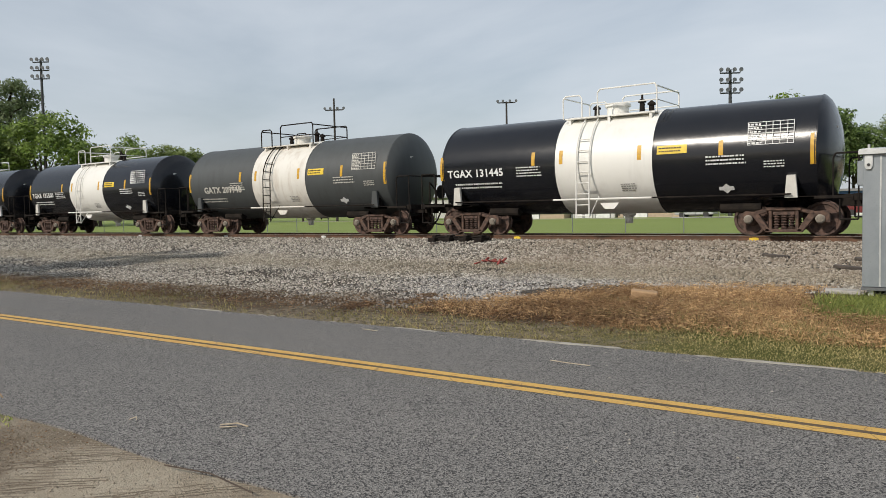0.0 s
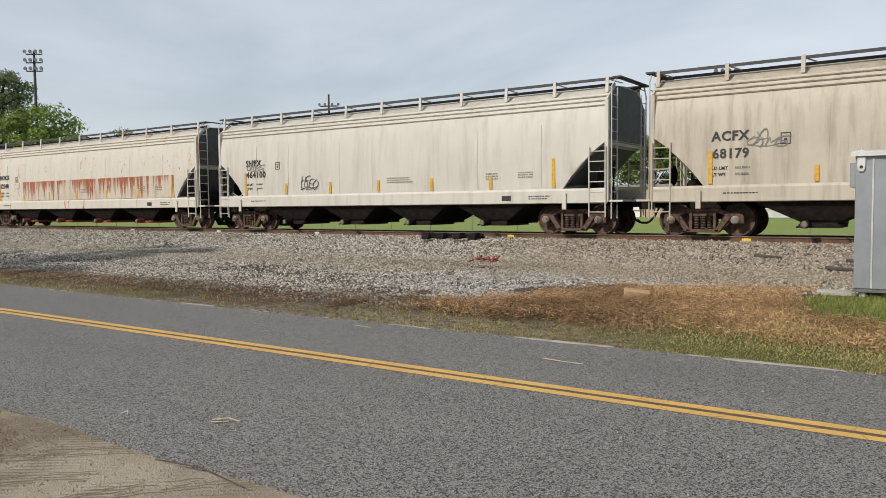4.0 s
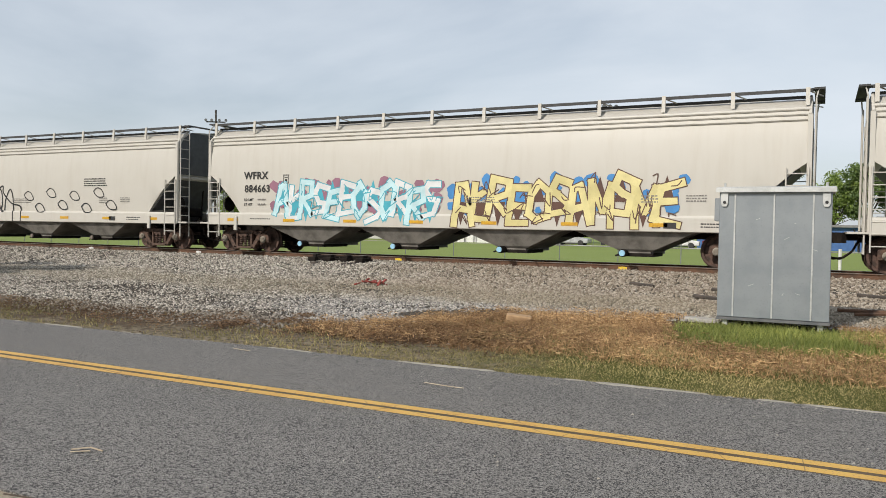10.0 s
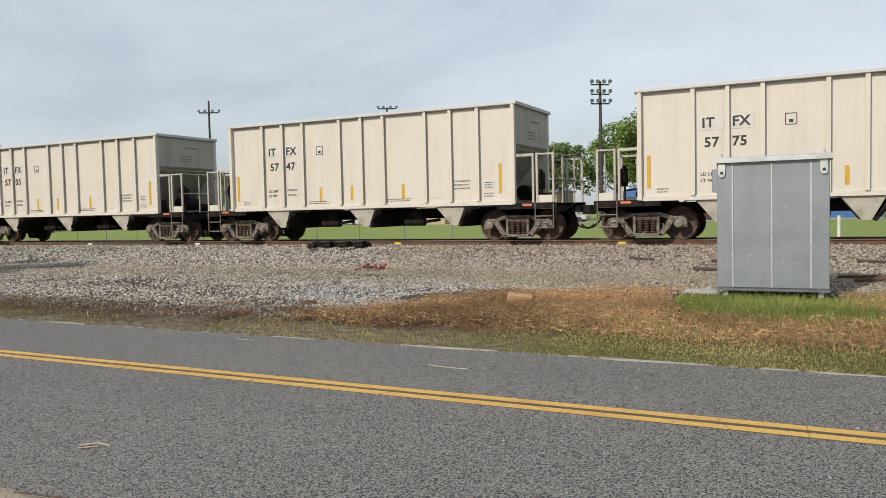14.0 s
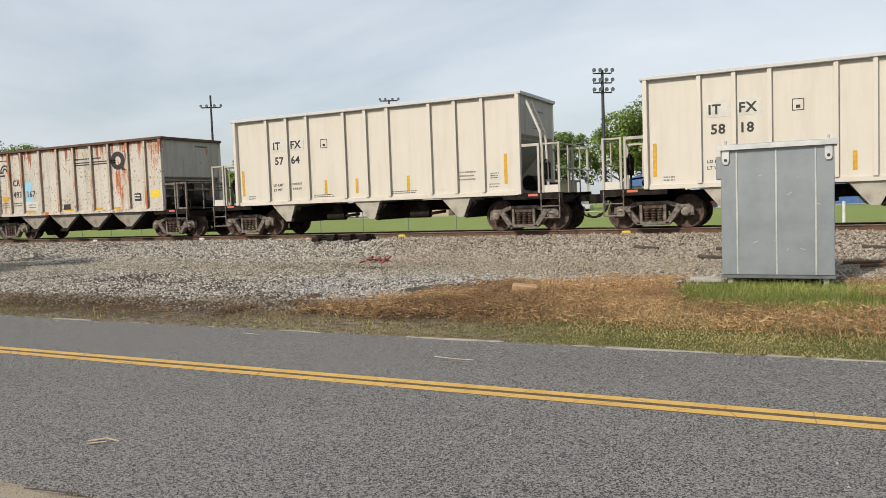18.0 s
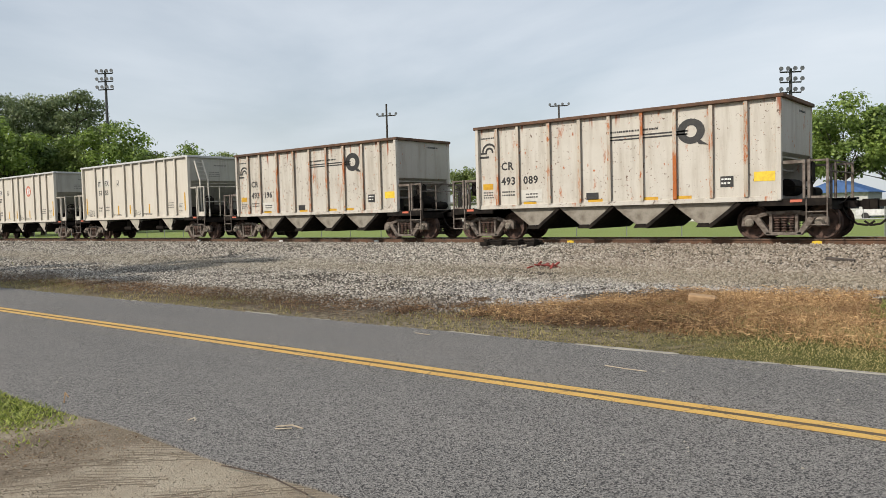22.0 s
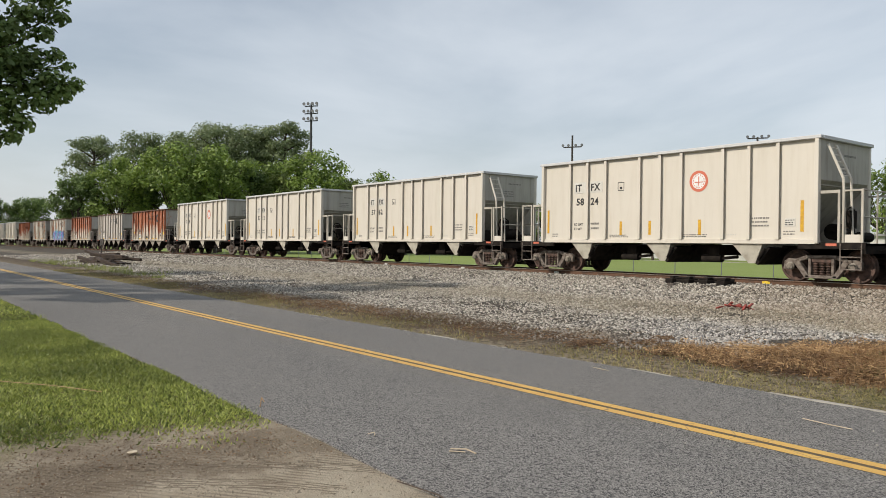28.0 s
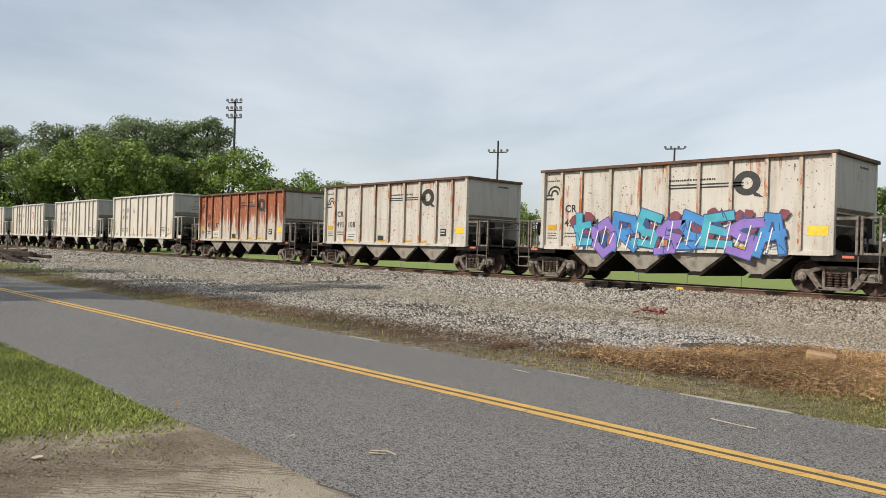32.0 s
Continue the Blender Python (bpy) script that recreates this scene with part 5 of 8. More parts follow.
    for xx in at:
        piece("walk_bracket", mesh("hop_bracket%.2f" % top, lambda bm: bracket(bm, -1, 0.0)), spec.get("trim", body), car, pose(xx, 0, 0))
    piece("back_bracket", mesh("hop_backbracket%.2f_%.2f" % (hb, top), lambda bm: [bracket(bm, 1, xx) for xx in at]), spec.get("trim", body), car)
    def trough(bm):
        box(bm, -hb + 1.0, hb - 1.0, -0.45, 0.45, top + 0.02, top + 0.14)
        for k in range(10):
            xx = -hb + 1.6 + (2 * hb - 3.2) * k / 9
            rod(bm, (xx, -0.42, top + 0.12), (xx, 0.42, top + 0.16), 0.03, 6)
    piece("roof_hatch", mesh("hop_trough%.2f_%.2f" % (hb, top), trough), spec.get("trim", body), car)
    # marks
    ty = -1.562
    piece_text = spec["mark"]
    mx = -hb + spec.get("mark_x", 1.68)
    put_text(car, piece_text[0], mx, ty, spec.get("mark_z", 2.62), 0.36, spec.get("text", M_TEXT_K))
    if len(piece_text) > 1:
        put_text(car, piece_text[1], mx + 0.02, ty, spec.get("mark_z", 2.62) - 0.47, 0.36, spec.get("text", M_TEXT_K))
    mz = spec.get("mark_z", 2.62)
    for k, (word, num) in enumerate((("LD LMT", spec.get("load", "")), ("LT WT", spec.get("tare", "")))):
        put_text(car, word, mx, ty, mz - 0.78 - 0.17 * k, 0.12, M_TEXT_K)
        if num:
            put_text(car, num, mx + 0.62, ty, mz - 0.78 - 0.17 * k, 0.12, M_TEXT_K)
        else:
            bars(car, 0.45, 0.13, 1, mx + 0.62, ty, mz - 0.80 - 0.17 * k, M_TEXT_G, 31 + k)
    bars(car, 1.2, 0.22, 3, spec.get("note_x", 0.4), ty, 1.75, M_TEXT_G, 32)
    bars(car, 0.5, 0.25, 3, hb - 4.2, ty, 1.75, M_TEXT_G, 33)
    bars(car, 0.6, 0.22, 3, hb - 3.0, ty, 1.78, M_TEXT_G, 34)
    def frame_c(bm):
        for a, b, c, d in ((0, 0.24, 0, 0.02), (0, 0.24, 0.28, 0.3), (0, 0.02, 0, 0.3), (0.22, 0.24, 0, 0.3), (0.08, 0.16, 0.07, 0.15), (0.05, 0.19, 0.2, 0.22)):
            box(bm, a, b, -0.002, 0, c, d)
    piece("code_box", mesh("code_box", frame_c), M_TEXT_K, car, pose(mx + 1.75, ty, 2.45))
    if spec.get("reflect", "bar") == "bar":
        rr = [(-hb + 1.65, 0.9)] + [(-hb + 1.65 + q * (2 * hb - 3.3) / 6, 0.42) for q in range(1, 6)] + [(hb - 1.75, 0.9)]
        for xx, hh in rr:
            plate(car, "reflector", 0.11, hh, xx, ty, 1.46 + hh / 2, M_YELLOW)
    else:
        for q in range(8):
            plate(car, "reflector", 0.5, 0.10, -hb + 1.2 + q * (2 * hb - 2.4) / 7, -1.606, 1.16, M_YELLOW)
    plate(car, "data_plate", 0.34, 0.16, hb - 3.4, -1.606, 1.15, M_TEXT_K)
    bars(car, 0.8, 0.16, 2, hb - 2.6, -1.604, 1.08, M_TEXT_K, 35)
    bars(car, 1.0, 0.08, 1, -hb + 2.0, -1.604, 1.16, M_TEXT_K, 36)
    for s in (-1, 1):
        def jack(bm):
            box(bm, -0.07, 0.07, -0.03, 0.03, -0.3, 0.2)
        piece("jacking_lug", mesh("jack", jack, 0.01), body, car, pose(s * (hb - 1.35), -1.63, 1.08))
    for fn in spec.get("extras", ()):
        fn(car, hb)
    return car


# open hoppers ---------------------------------------------------------
def open_car(x, spec):
    """Open-top coal hopper with end platforms."""
    kind = spec["kind"]
    car = empty("open_hopper", pose(x, YT, RAIL))
    tagged(car, spec["label"], "hopper car", group="freight train")
    body = spec["body"]
    if kind == "cream":
        hb, top, low, plat, tc = 5.46, 4.17, 1.12, 6.72, 5.34
        ribs = [-4.0, -3.13, -2.27, -0.76, 0.09, 0.93, 2.45, 3.33, 4.25]
    else:
        hb, top, low, plat, tc = 5.0, 3.88, 1.07, 6.2, 4.93
        ribs = [-4.15, -3.31, -2.11, -1.0, 0.02, 1.07, 2.09, 3.14, 4.09]
    key = kind
    yb = 1.50
    for s in (-1, 1):
        piece("side_wall", mesh("oh_side%s%d" % (key, s), lambda bm: box(bm, -hb, hb, *sorted((s * (yb - 0.04), s * yb)), low, top - 0.06), 0), body, car)
        # default white puts the sky's reflection on the chord into its colour
        piece("top_chord", mesh("oh_chord%s%d" % (key, s), lambda bm: box(bm, -hb - 0.08, hb + 0.08, *sorted((s * (yb - 0.1), s * (yb + 0.14))), top - 0.10, top), 0.012), spec.get("chord", M_HOP_CLEAN), car)
        piece("side_sill", mesh("oh_sill%s%d" % (key, s), lambda bm: prism(bm, [(s * (yb + 0.06), low - 0.02), (s * (yb + 0.06), low + 0.10), (s * (yb - 0.02), low + 0.12), (s * (yb - 0.1), low - 0.02)], -hb, hb, "x"), 0), body, car)
    rd = spec.get("rib", 0.10)
    rib_me = mesh("oh_rib%s%.3f" % (key, rd), lambda bm: prism(bm, [(-0.016, 0), (0.016, 0), (0.016, 0.028 - rd), (0.055, 0.028 - rd), (0.055, -rd), (-0.055, -rd), (-0.055, 0.028 - rd), (-0.016, 0.028 - rd)], low + 0.1, top - 0.1, "z"), 0.004)
    for xx in ribs:
        piece("rib", rib_me, spec.get("rib_paint", body), car, pose(xx, -yb, 0))
    piece("back_ribs", mesh("oh_backribs" + key, lambda bm: [box(bm, xx - 0.05, xx + 0.05, yb, yb + 0.1, low + 0.1, top - 0.1) for xx in ribs]), body, car)
    for s in (-1, 1):
        for xx in (-hb + 0.05, hb - 0.05):
            piece("corner_post", mesh("oh_post%s" % key, lambda bm: box(bm, -0.06, 0.06, -0.13, 0.01, low, top - 0.1), 0.008), body, car, pose(xx, s * yb, 0, 0, 0, 0 if s < 0 else 180))
    z_knee, z_rail = (2.92, 2.60) if kind == "cream" else (2.35, 2.10)
    for s in (-1, 1):
        def end_wall(bm):
            prism(bm, [(s * hb, top - 0.06), (s * hb, z_knee), (s * (hb - 1.55), low + 0.2), (s * (hb - 1.6), low + 0.26), (s * (hb - 0.06), z_knee + 0.03), (s * (hb - 0.06), top - 0.06)], -yb + 0.03, yb - 0.03)
        piece("end_sheet", mesh("oh_end%s%d" % (key, s), end_wall), spec.get("end", M_END), car)
        # same whitened chord, sky sheen held in the colour
        piece("end_chord", mesh("oh_endchord%s%d" % (key, s), lambda bm: box(bm, *sorted((s * (hb - 0.05), s * (hb + 0.1))), -yb, yb, top - 0.11, top - 0.005), 0.012), spec.get("chord", M_HOP_CLEAN), car)
        def deck(bm):
            a, b = sorted((s * (hb - 0.6), s * plat))
            box(bm, a, b, -1.5, 1.5, low - 0.06, low)
            box(bm, a, b, -0.3, 0.3, 0.75, low - 0.06)
            box(bm, *sorted((s * (plat - 0.12), s * plat)), -1.5, 1.5, low - 0.28, low)
            for q in (-1, 1):
                box(bm, a, b, q * 1.5 - 0.04, q * 1.5 + 0.04, low - 0.16, low + 0.02)
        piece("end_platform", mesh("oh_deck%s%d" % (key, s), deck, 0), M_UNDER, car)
        # railings and steps of the end platform
        rail = spec.get("rail", M_RAILC)
        x_a, x_b, x_c = s * (hb + 0.54), s * (hb + 0.66), s * (plat - 0.10)
        post_me = mesh("oh_stanchion" + key, lambda bm: box(bm, -0.033, 0.033, -0.033, 0.033, low - 0.06, z_rail), 0.005)
        for xx in (x_a, x_b, x_c):
            piece("stanchion", post_me, rail, car, pose(xx, -1.5, 0))
        piece("grab_arm", mesh("oh_arm%s%d" % (key, s), lambda bm: box(bm, *sorted((s * hb, x_a + s * 0.03)), -1.535, -1.465, z_rail - 0.09, z_rail - 0.004), 0.006), rail, car)
        piece("top_rail", mesh("oh_toprail%s%d" % (key, s), lambda bm: box(bm, *sorted((x_b + s * 0.03, x_c - s * 0.03)), -1.525, -1.475, z_rail - 0.06, z_rail - 0.01), 0.005), rail, car)
        piece("kick_board", mesh("oh_kick%s%d" % (key, s), lambda bm: (box(bm, *sorted((x_a + s * 0.04, x_c - s * 0.04)), -1.52, -1.49, low - 0.17, low - 0.02), box(bm, *sorted((x_b + s * 0.04, x_c - s * 0.04)), -1.52, -1.49, low + 0.02, low + (0.24 if kind == "cream" else 0.08))), 0.005), M_CREAM if kind == "cream" else rail, car)
        piece("stirrup_step", mesh("oh_stirrup%s%d" % (key, s), lambda bm: (pipe(bm, [(x_b - s * 0.06, -1.54, low), (x_b - s * 0.06, -1.54, 0.40), (x_c, -1.54, 0.40), (x_c, -1.54, low)], 0.02), rod(bm, (x_b - s * 0.06, -1.54, 0.74), (x_c, -1.54, 0.74), 0.018, 6))), M_TRUCK_GREY, car)
        def back_rail(bm):
            for xx in (x_a, x_b, x_c):
                box(bm, xx - 0.033, xx + 0.033, 1.467, 1.533, low - 0.06, z_rail)
            box(bm, *sorted((s * hb, x_c)), 1.475, 1.525, z_rail - 0.06, z_rail)
            for z in (z_rail - 0.03, low + 0.72):
                rod(bm, (x_c, -1.47, z), (x_c, 1.47, z), 0.022, 6)
            for y in (-0.62, 0.62):
                rod(bm, (x_c, y, low), (x_c, y, z_rail - 0.03), 0.024, 6)
        piece("end_railing", mesh("oh_backrail%s%d" % (key, s), back_rail), rail, car)
        def gear(bm):
            e = s * (hb + 0.55)
            n = 14
            ring = [(e, -0.85 + 0.29 * math.cos(k * math.tau / n), 1.85 + 0.29 * math.sin(k * math.tau / n)) for k in range(n + 1)]
            pipe(bm, ring, 0.028, 5)
            for k in range(0, n, 3):
                rod(bm, (e, -0.85, 1.85), ring[k], 0.02, 5)
            rod(bm, (e - 0.05, -0.85, 1.85), (e + 0.03, -0.85, 1.85), 0.07, 8)
            box(bm, e - 0.16, e + 0.05, -0.92, -0.58, 1.55, 2.05)
            rod(bm, (e, -0.75, 1.6), (e, -0.75, low), 0.03)
            rod(bm, (s * (hb - 0.2), -0.35, low + 0.35), (s * (hb - 0.2), 0.6, low + 0.35), 0.24, 14)
            rod(bm, (s * (hb + 0.3), 0.2, low + 0.2), (s * (hb + 0.3), 0.9, low + 0.2), 0.15, 12)
            box(bm, s * (hb - 0.6) - 0.2, s * (hb - 0.6) + 0.2, -1.2, -0.8, low + 0.02, low + 0.5)
            pipe(bm, [(e, -0.75, low + 0.3), (s * (hb - 0.2), -0.5, low + 0.4)], 0.025)
        piece("brake_gear", mesh("oh_gear%s%d" % (key, s), gear), M_UNDER, car)
        def slats(bm):
            for k in range(5):
                z = z_knee - 0.12 - k * 0.3
                xx = s * (hb - (z_knee - z) * 1.08)
                rod(bm, (xx, -1.4, z), (xx, 1.4, z), 0.03, 4)
        piece("slope_stiffener", mesh("oh_slats%s%d" % (key, s), slats), spec.get("end", M_END), car)
        piece("coupler", mesh("cplo%s%d" % (key, s), lambda bm: coupler(bm, s * plat, s)), M_UNDER, car)
        truck(car, s * tc, spec.get("truck", M_TRUCK_GREY))
        if spec.get("slant") and s > 0:
            def lean(bm):
                for q in (-1.3, -0.85):
                    rod(bm, (s * (hb + 0.12), q, top - 0.25), (s * (hb + 0.55), q, z_knee), 0.04, 6)
                    rod(bm, (s * (hb + 0.55), q, z_knee), (s * (hb + 0.62), q, low), 0.035, 6)
                for k in range(5):
                    u = (k + 0.5) / 5
                    rod(bm, (s * (hb + 0.12 + 0.43 * u), -1.3, top - 0.25 + (z_knee - top + 0.25) * u), (s * (hb + 0.12 + 0.43 * u), -0.85, top - 0.25 + (z_knee - top + 0.25) * u), 0.018, 5)
            piece("end_ladder", mesh("oh_lean%s" % key, lean), spec.get("rail", body), car, None, "leaning end ladder")
        plate(car, "red_marker", 0.3, 0.07, s * (hb + 0.35), -1.545, low - 0.04, M_LOGO_RED, "small red marker strip")
    # bays
    if kind == "cream":
        for xx in (-3.45, 0.0, 3.25):
            def bay(bm):
                rings = []
                for z, a, b, hy in ((low, -0.52, 0.52, 1.5), (0.50, -0.02, 0.20, 1.35)):
                    rings.append([(a, -hy, z), (b, -hy, z), (b, hy, z), (a, hy, z)])
                loft(bm, rings)
            piece("discharge_bay", mesh("oh_bayc", bay), M_BAYC, car, pose(xx, 0, 0))
            piece("outlet_gate", mesh("oh_gatec", lambda bm: (prism(bm, [(0.22, 0.5), (0.62, 1.0), (0.7, 0.97), (0.3, 0.46)], -1.4, 1.4), rod(bm, (0.35, -1.46, 0.62), (0.55, -1.46, 0.95), 0.04, 6))), M_UNDER, car, pose(xx, 0, 0))
        def guts(bm):
            rod(bm, (-0.35, -0.9, 0.62), (0.35, -0.9, 0.62), 0.13, 10)
            rod(bm, (0.35, -0.9, 0.62), (0.9, -0.9, 0.68), 0.05, 8)
            box(bm, -0.1, 0.3, -1.0, -0.7, 0.6, 1.0)
        for xx in (-1.6, 1.7):
            piece("door_cylinder", mesh("oh_guts", guts, 0, 40), M_UNDER, car, pose(xx, 0, 0))
    else:
        for k in range(4):
            xx = -2.85 + 1.9 * k
            def bay(bm):
                rings = []
                for z, a, hy in ((low, 0.95, 1.45), (0.42, 0.14, 1.35)):
                    rings.append([(-a, -hy, z), (a, -hy, z), (a, hy, z), (-a, hy, z)])
                loft(bm, rings)
            piece("discharge_bay", mesh("oh_bayr", bay), spec.get("bay", body), car, pose(xx, 0.03, 0))
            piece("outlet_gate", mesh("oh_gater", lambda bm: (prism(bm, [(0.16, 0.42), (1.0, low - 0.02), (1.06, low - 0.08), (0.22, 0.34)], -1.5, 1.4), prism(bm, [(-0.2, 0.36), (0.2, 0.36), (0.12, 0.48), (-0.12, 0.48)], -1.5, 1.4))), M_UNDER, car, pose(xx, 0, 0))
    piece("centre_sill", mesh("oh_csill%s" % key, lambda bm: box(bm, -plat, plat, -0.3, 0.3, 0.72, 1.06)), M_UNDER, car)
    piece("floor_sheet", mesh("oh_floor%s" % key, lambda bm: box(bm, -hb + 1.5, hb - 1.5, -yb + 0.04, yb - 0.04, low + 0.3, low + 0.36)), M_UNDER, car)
    # marks
    ty = -yb - 0.004
    if kind == "cream":
        tz = 3.02
        for txt, a, b in ((spec["mark"][0][:2], -3.78, 1), (spec["mark"][0][2:], -3.02, 1)):
            plate(car, "paint_patch", 0.62, 0.42, a + 0.26, ty, tz + 0.13, M_PATCH)
            put_text(car, txt, a, ty - 0.006, tz, 0.36, M_TEXT_K)
        put_text(car, spec["mark"][1][:2], -3.72, ty, tz - 0.52, 0.36, M_TEXT_K)
        put_text(car, spec["mark"][1][2:], -3.02, ty, tz - 0.52, 0.36, M_TEXT_K)
        put_text(car, "LD LMT", -3.82, ty, 1.74, 0.12, M_TEXT_K)
        put_text(car, "LT WT", -3.82, ty, 1.57, 0.12, M_TEXT_K)
        bars(car, 0.46, 0.34, 2, -3.0, ty, 1.54, M_TEXT_G, 42)
        bars(car, 0.9, 0.12, 2, -2.1, ty, 1.28, M_TEXT_K, 43)
        bars(car, 1.0, 0.12, 2, 1.0, ty, 1.28, M_TEXT_K, 44)
        bars(car, 0.65, 0.34, 3, 3.4, ty, 1.58, M_TEXT_G, 45)
        piece("code_box", mesh("code_box2", lambda bm: [box(bm, *q) for q in ((0, 0.28, -0.002, 0, 0, 0.02), (0, 0.28, -0.002, 0, 0.28, 0.3), (0, 0.02, -0.002, 0, 0, 0.3), (0.26, 0.28, -0.002, 0, 0, 0.3), (0.09, 0.19, -0.002, 0, 0.06, 0.14))]), M_TEXT_K, car, pose(-1.75, ty, 2.95))
        for xx, hh in ((-hb + 0.28, 0.9), (-1.6, 0.48), (-0.35, 0.48), (1.6, 0.48), (hb - 0.5, 0.9)):
            plate(car, "reflector", 0.1, hh, xx, ty, 1.45 + hh / 2 if hh > 0.5 else 1.62, M_YELLOW)
        plate(car, "data_plate", 0.32, 0.24, hb - 0.85, ty, 1.72, M_PATCH)
        bars(car, 0.3, 0.2, 3, hb - 1.0, ty - 0.005, 1.62, M_TEXT_K, 46)
        bars(car, 0.4, 0.16, 2, hb - 1.05, ty, 1.34, M_TEXT_G, 47)
        bars(car, 0.35, 0.16, 2, -hb + 0.5, ty, 1.3, M_TEXT_G, 48)
        bars(car, 0.7, 0.1, 1, 2.3, ty, 1.32, M_PATCH, 49)
        bars(car, 0.8, 0.14, 1, 0, 0, 0, M_TEXT_G, 50, pose(hb + 0.004, -0.1, 3.62, 0, 0, 90))
        bars(car, 0.7, 0.3, 3, 0, 0, 0, M_TEXT_G, 51, pose(hb + 0.004, -0.4, 3.1, 0, 0, 90))
        if spec.get("emblem"):
            def ring(bm):
                n = 28
                for k in range(n):
                    a, b = k * math.tau / n, (k + 1) * math.tau / n
                    prism(bm, [(0.265 * math.cos(a), 0.265 * math.sin(a)), (0.36 * math.cos(a), 0.36 * math.sin(a)), (0.36 * math.cos(b), 0.36 * math.sin(b)), (0.265 * math.cos(b), 0.265 * math.sin(b))], -0.003, 0)
                    if k % 2:
                        prism(bm, [(0.20 * math.cos(a), 0.20 * math.sin(a)), (0.23 * math.cos(a), 0.23 * math.sin(a)), (0.23 * math.cos(b), 0.23 * math.sin(b)), (0.20 * math.cos(b), 0.20 * math.sin(b))], -0.003, 0)
                box(bm, -0.016, 0.016, -0.003, 0, -0.16, 0.16)
                box(bm, -0.16, 0.16, -0.0035, 0, -0.05, -0.02)
            piece("emblem_disc", mesh("emblem_disc", lambda bm: lathe(bm, [(-0.002, 0.28), (0.0, 0.28)], 28, "y")), M_TEXT_W, car, pose(1.55, ty + 0.002, 3.1), "white disc inside the emblem")
            em = piece("round_emblem", mesh("emblem", ring), M_LOGO_RED, car, pose(1.55, ty - 0.002, 3.1), "round red emblem painted on the side")
            em.scale = (0.95, 1.0, 0.95)
        for fn in spec.get("extras", ()):
            fn(car, hb)
    else:
        put_text(car, spec["mark"][0], -hb + 0.98, ty, 2.36, 0.36, M_TEXT_K)
        num = spec["mark"][1]
        put_text(car, num[:3], -hb + 0.98, ty, 1.86, 0.36, M_TEXT_K)
        put_text(car, num[3:], -hb + 1.86, ty, 1.86, 0.36, M_TEXT_K)
        bars(car, 0.6, 0.22, 2, -hb + 1.0, ty, 1.45, M_TEXT_K, 61)
        plate(car, "paint_patch", 0.85, 0.4, -hb + 2.15, ty, 1.45, M_PATCH)
        bars(car, 0.5, 0.2, 2, -hb + 1.95, ty - 0.005, 1.36, M_TEXT_K, 62)
        plate(car, "warning_panel", 0.42, 0.2, -hb + 0.42, ty, 1.82, M_YELLOW)
        bars(car, 0.45, 0.26, 3, -hb + 0.22, ty, 1.4, M_TEXT_K, 63)
        plate(car, "warning_panel", 0.55, 0.26, hb - 0.45, ty, 1.72, M_PLACARD)
        plate(car, "data_plate", 0.36, 0.3, hb - 1.45, ty, 1.62, M_TEXT_K)
        bars(car, 0.3, 0.22, 2, hb - 1.6, ty - 0.005, 1.52, M_TEXT_W, 64)
        plate(car, "data_plate", 0.42, 0.22, 0.3 - 0.9, ty, 1.36, M_TEXT_K)
        for xx in (-2.6, -0.2, 1.6, 2.6):
            plate(car, "reflector", 0.5, 0.1, xx - 0.3, ty, 1.22, M_YELLOW)
        bars(car, 0.62, 0.11, 1, -hb + 0.15, ty, 3.42, M_TEXT_K, 65)
        def swoosh(bm):
            for r0, r1 in ((0.10, 0.17), (0.24, 0.31)):
                for k in range(10):
                    a, b = radians(-10 + k * 19), radians(-10 + (k + 1) * 19)
                    prism(bm, [(r0 * math.cos(a), r0 * math.sin(a)), (r1 * math.cos(a), r1 * math.sin(a)), (r1 * math.cos(b), r1 * math.sin(b)), (r0 * math.cos(b), r0 * math.sin(b))], -0.003, 0)
            box(bm, -0.36, -0.1, -0.003, 0, -0.06, 0.0)
            box(bm, -0.42, -0.02, -0.003, 0, -0.2, -0.13)
        piece("emblem_shape", mesh("swoosh", swoosh), M_TEXT_K, car, pose(-hb + 0.5, ty, 3.0))
        def cue(bm):
            n = 20
            for k in range(n):
                a, b = k * math.tau / n, (k + 1) * math.tau / n
                prism(bm, [(0.17 * math.cos(a), 0.17 * math.sin(a)), (0.40 * math.cos(a), 0.36 * math.sin(a)), (0.40 * math.cos(b), 0.36 * math.sin(b)), (0.17 * math.cos(b), 0.17 * math.sin(b))], -0.003, 0)
            prism(bm, [(0.1, -0.15), (0.5, -0.42), (0.22, -0.38)], -0.0035, 0)
            box(bm, -2.6, -0.1, -0.003, 0, 0.0, 0.045)
            box(bm, -2.6, -0.1, -0.003, 0, -0.09, -0.045)
        piece("emblem_shape", mesh("cue", cue), M_TEXT_G if spec.get("faded") else M_TEXT_K, car, pose(2.55, ty - 0.002, 3.1))
        rows = mesh("oh_words", lambda bm: rows_of_bars(bm, 1.9, 0.13, 1, 7))
        piece("small_print", rows, M_TEXT_K, car, pose(-0.1, ty, 3.2))
        bars(car, 0.8, 0.14, 1, 0, 0, 0, M_TEXT_K, 66, pose(hb + 0.004, 0.2, 3.5, 0, 0, 90))
        for fn in spec.get("extras", ()):
            fn(car, hb)
    return car

# ---- the train, car by car from the head ----
def flat(name, col):
    return plain(name, col, tuple(c * 0.8 for c in col), 2.0, 0.5)


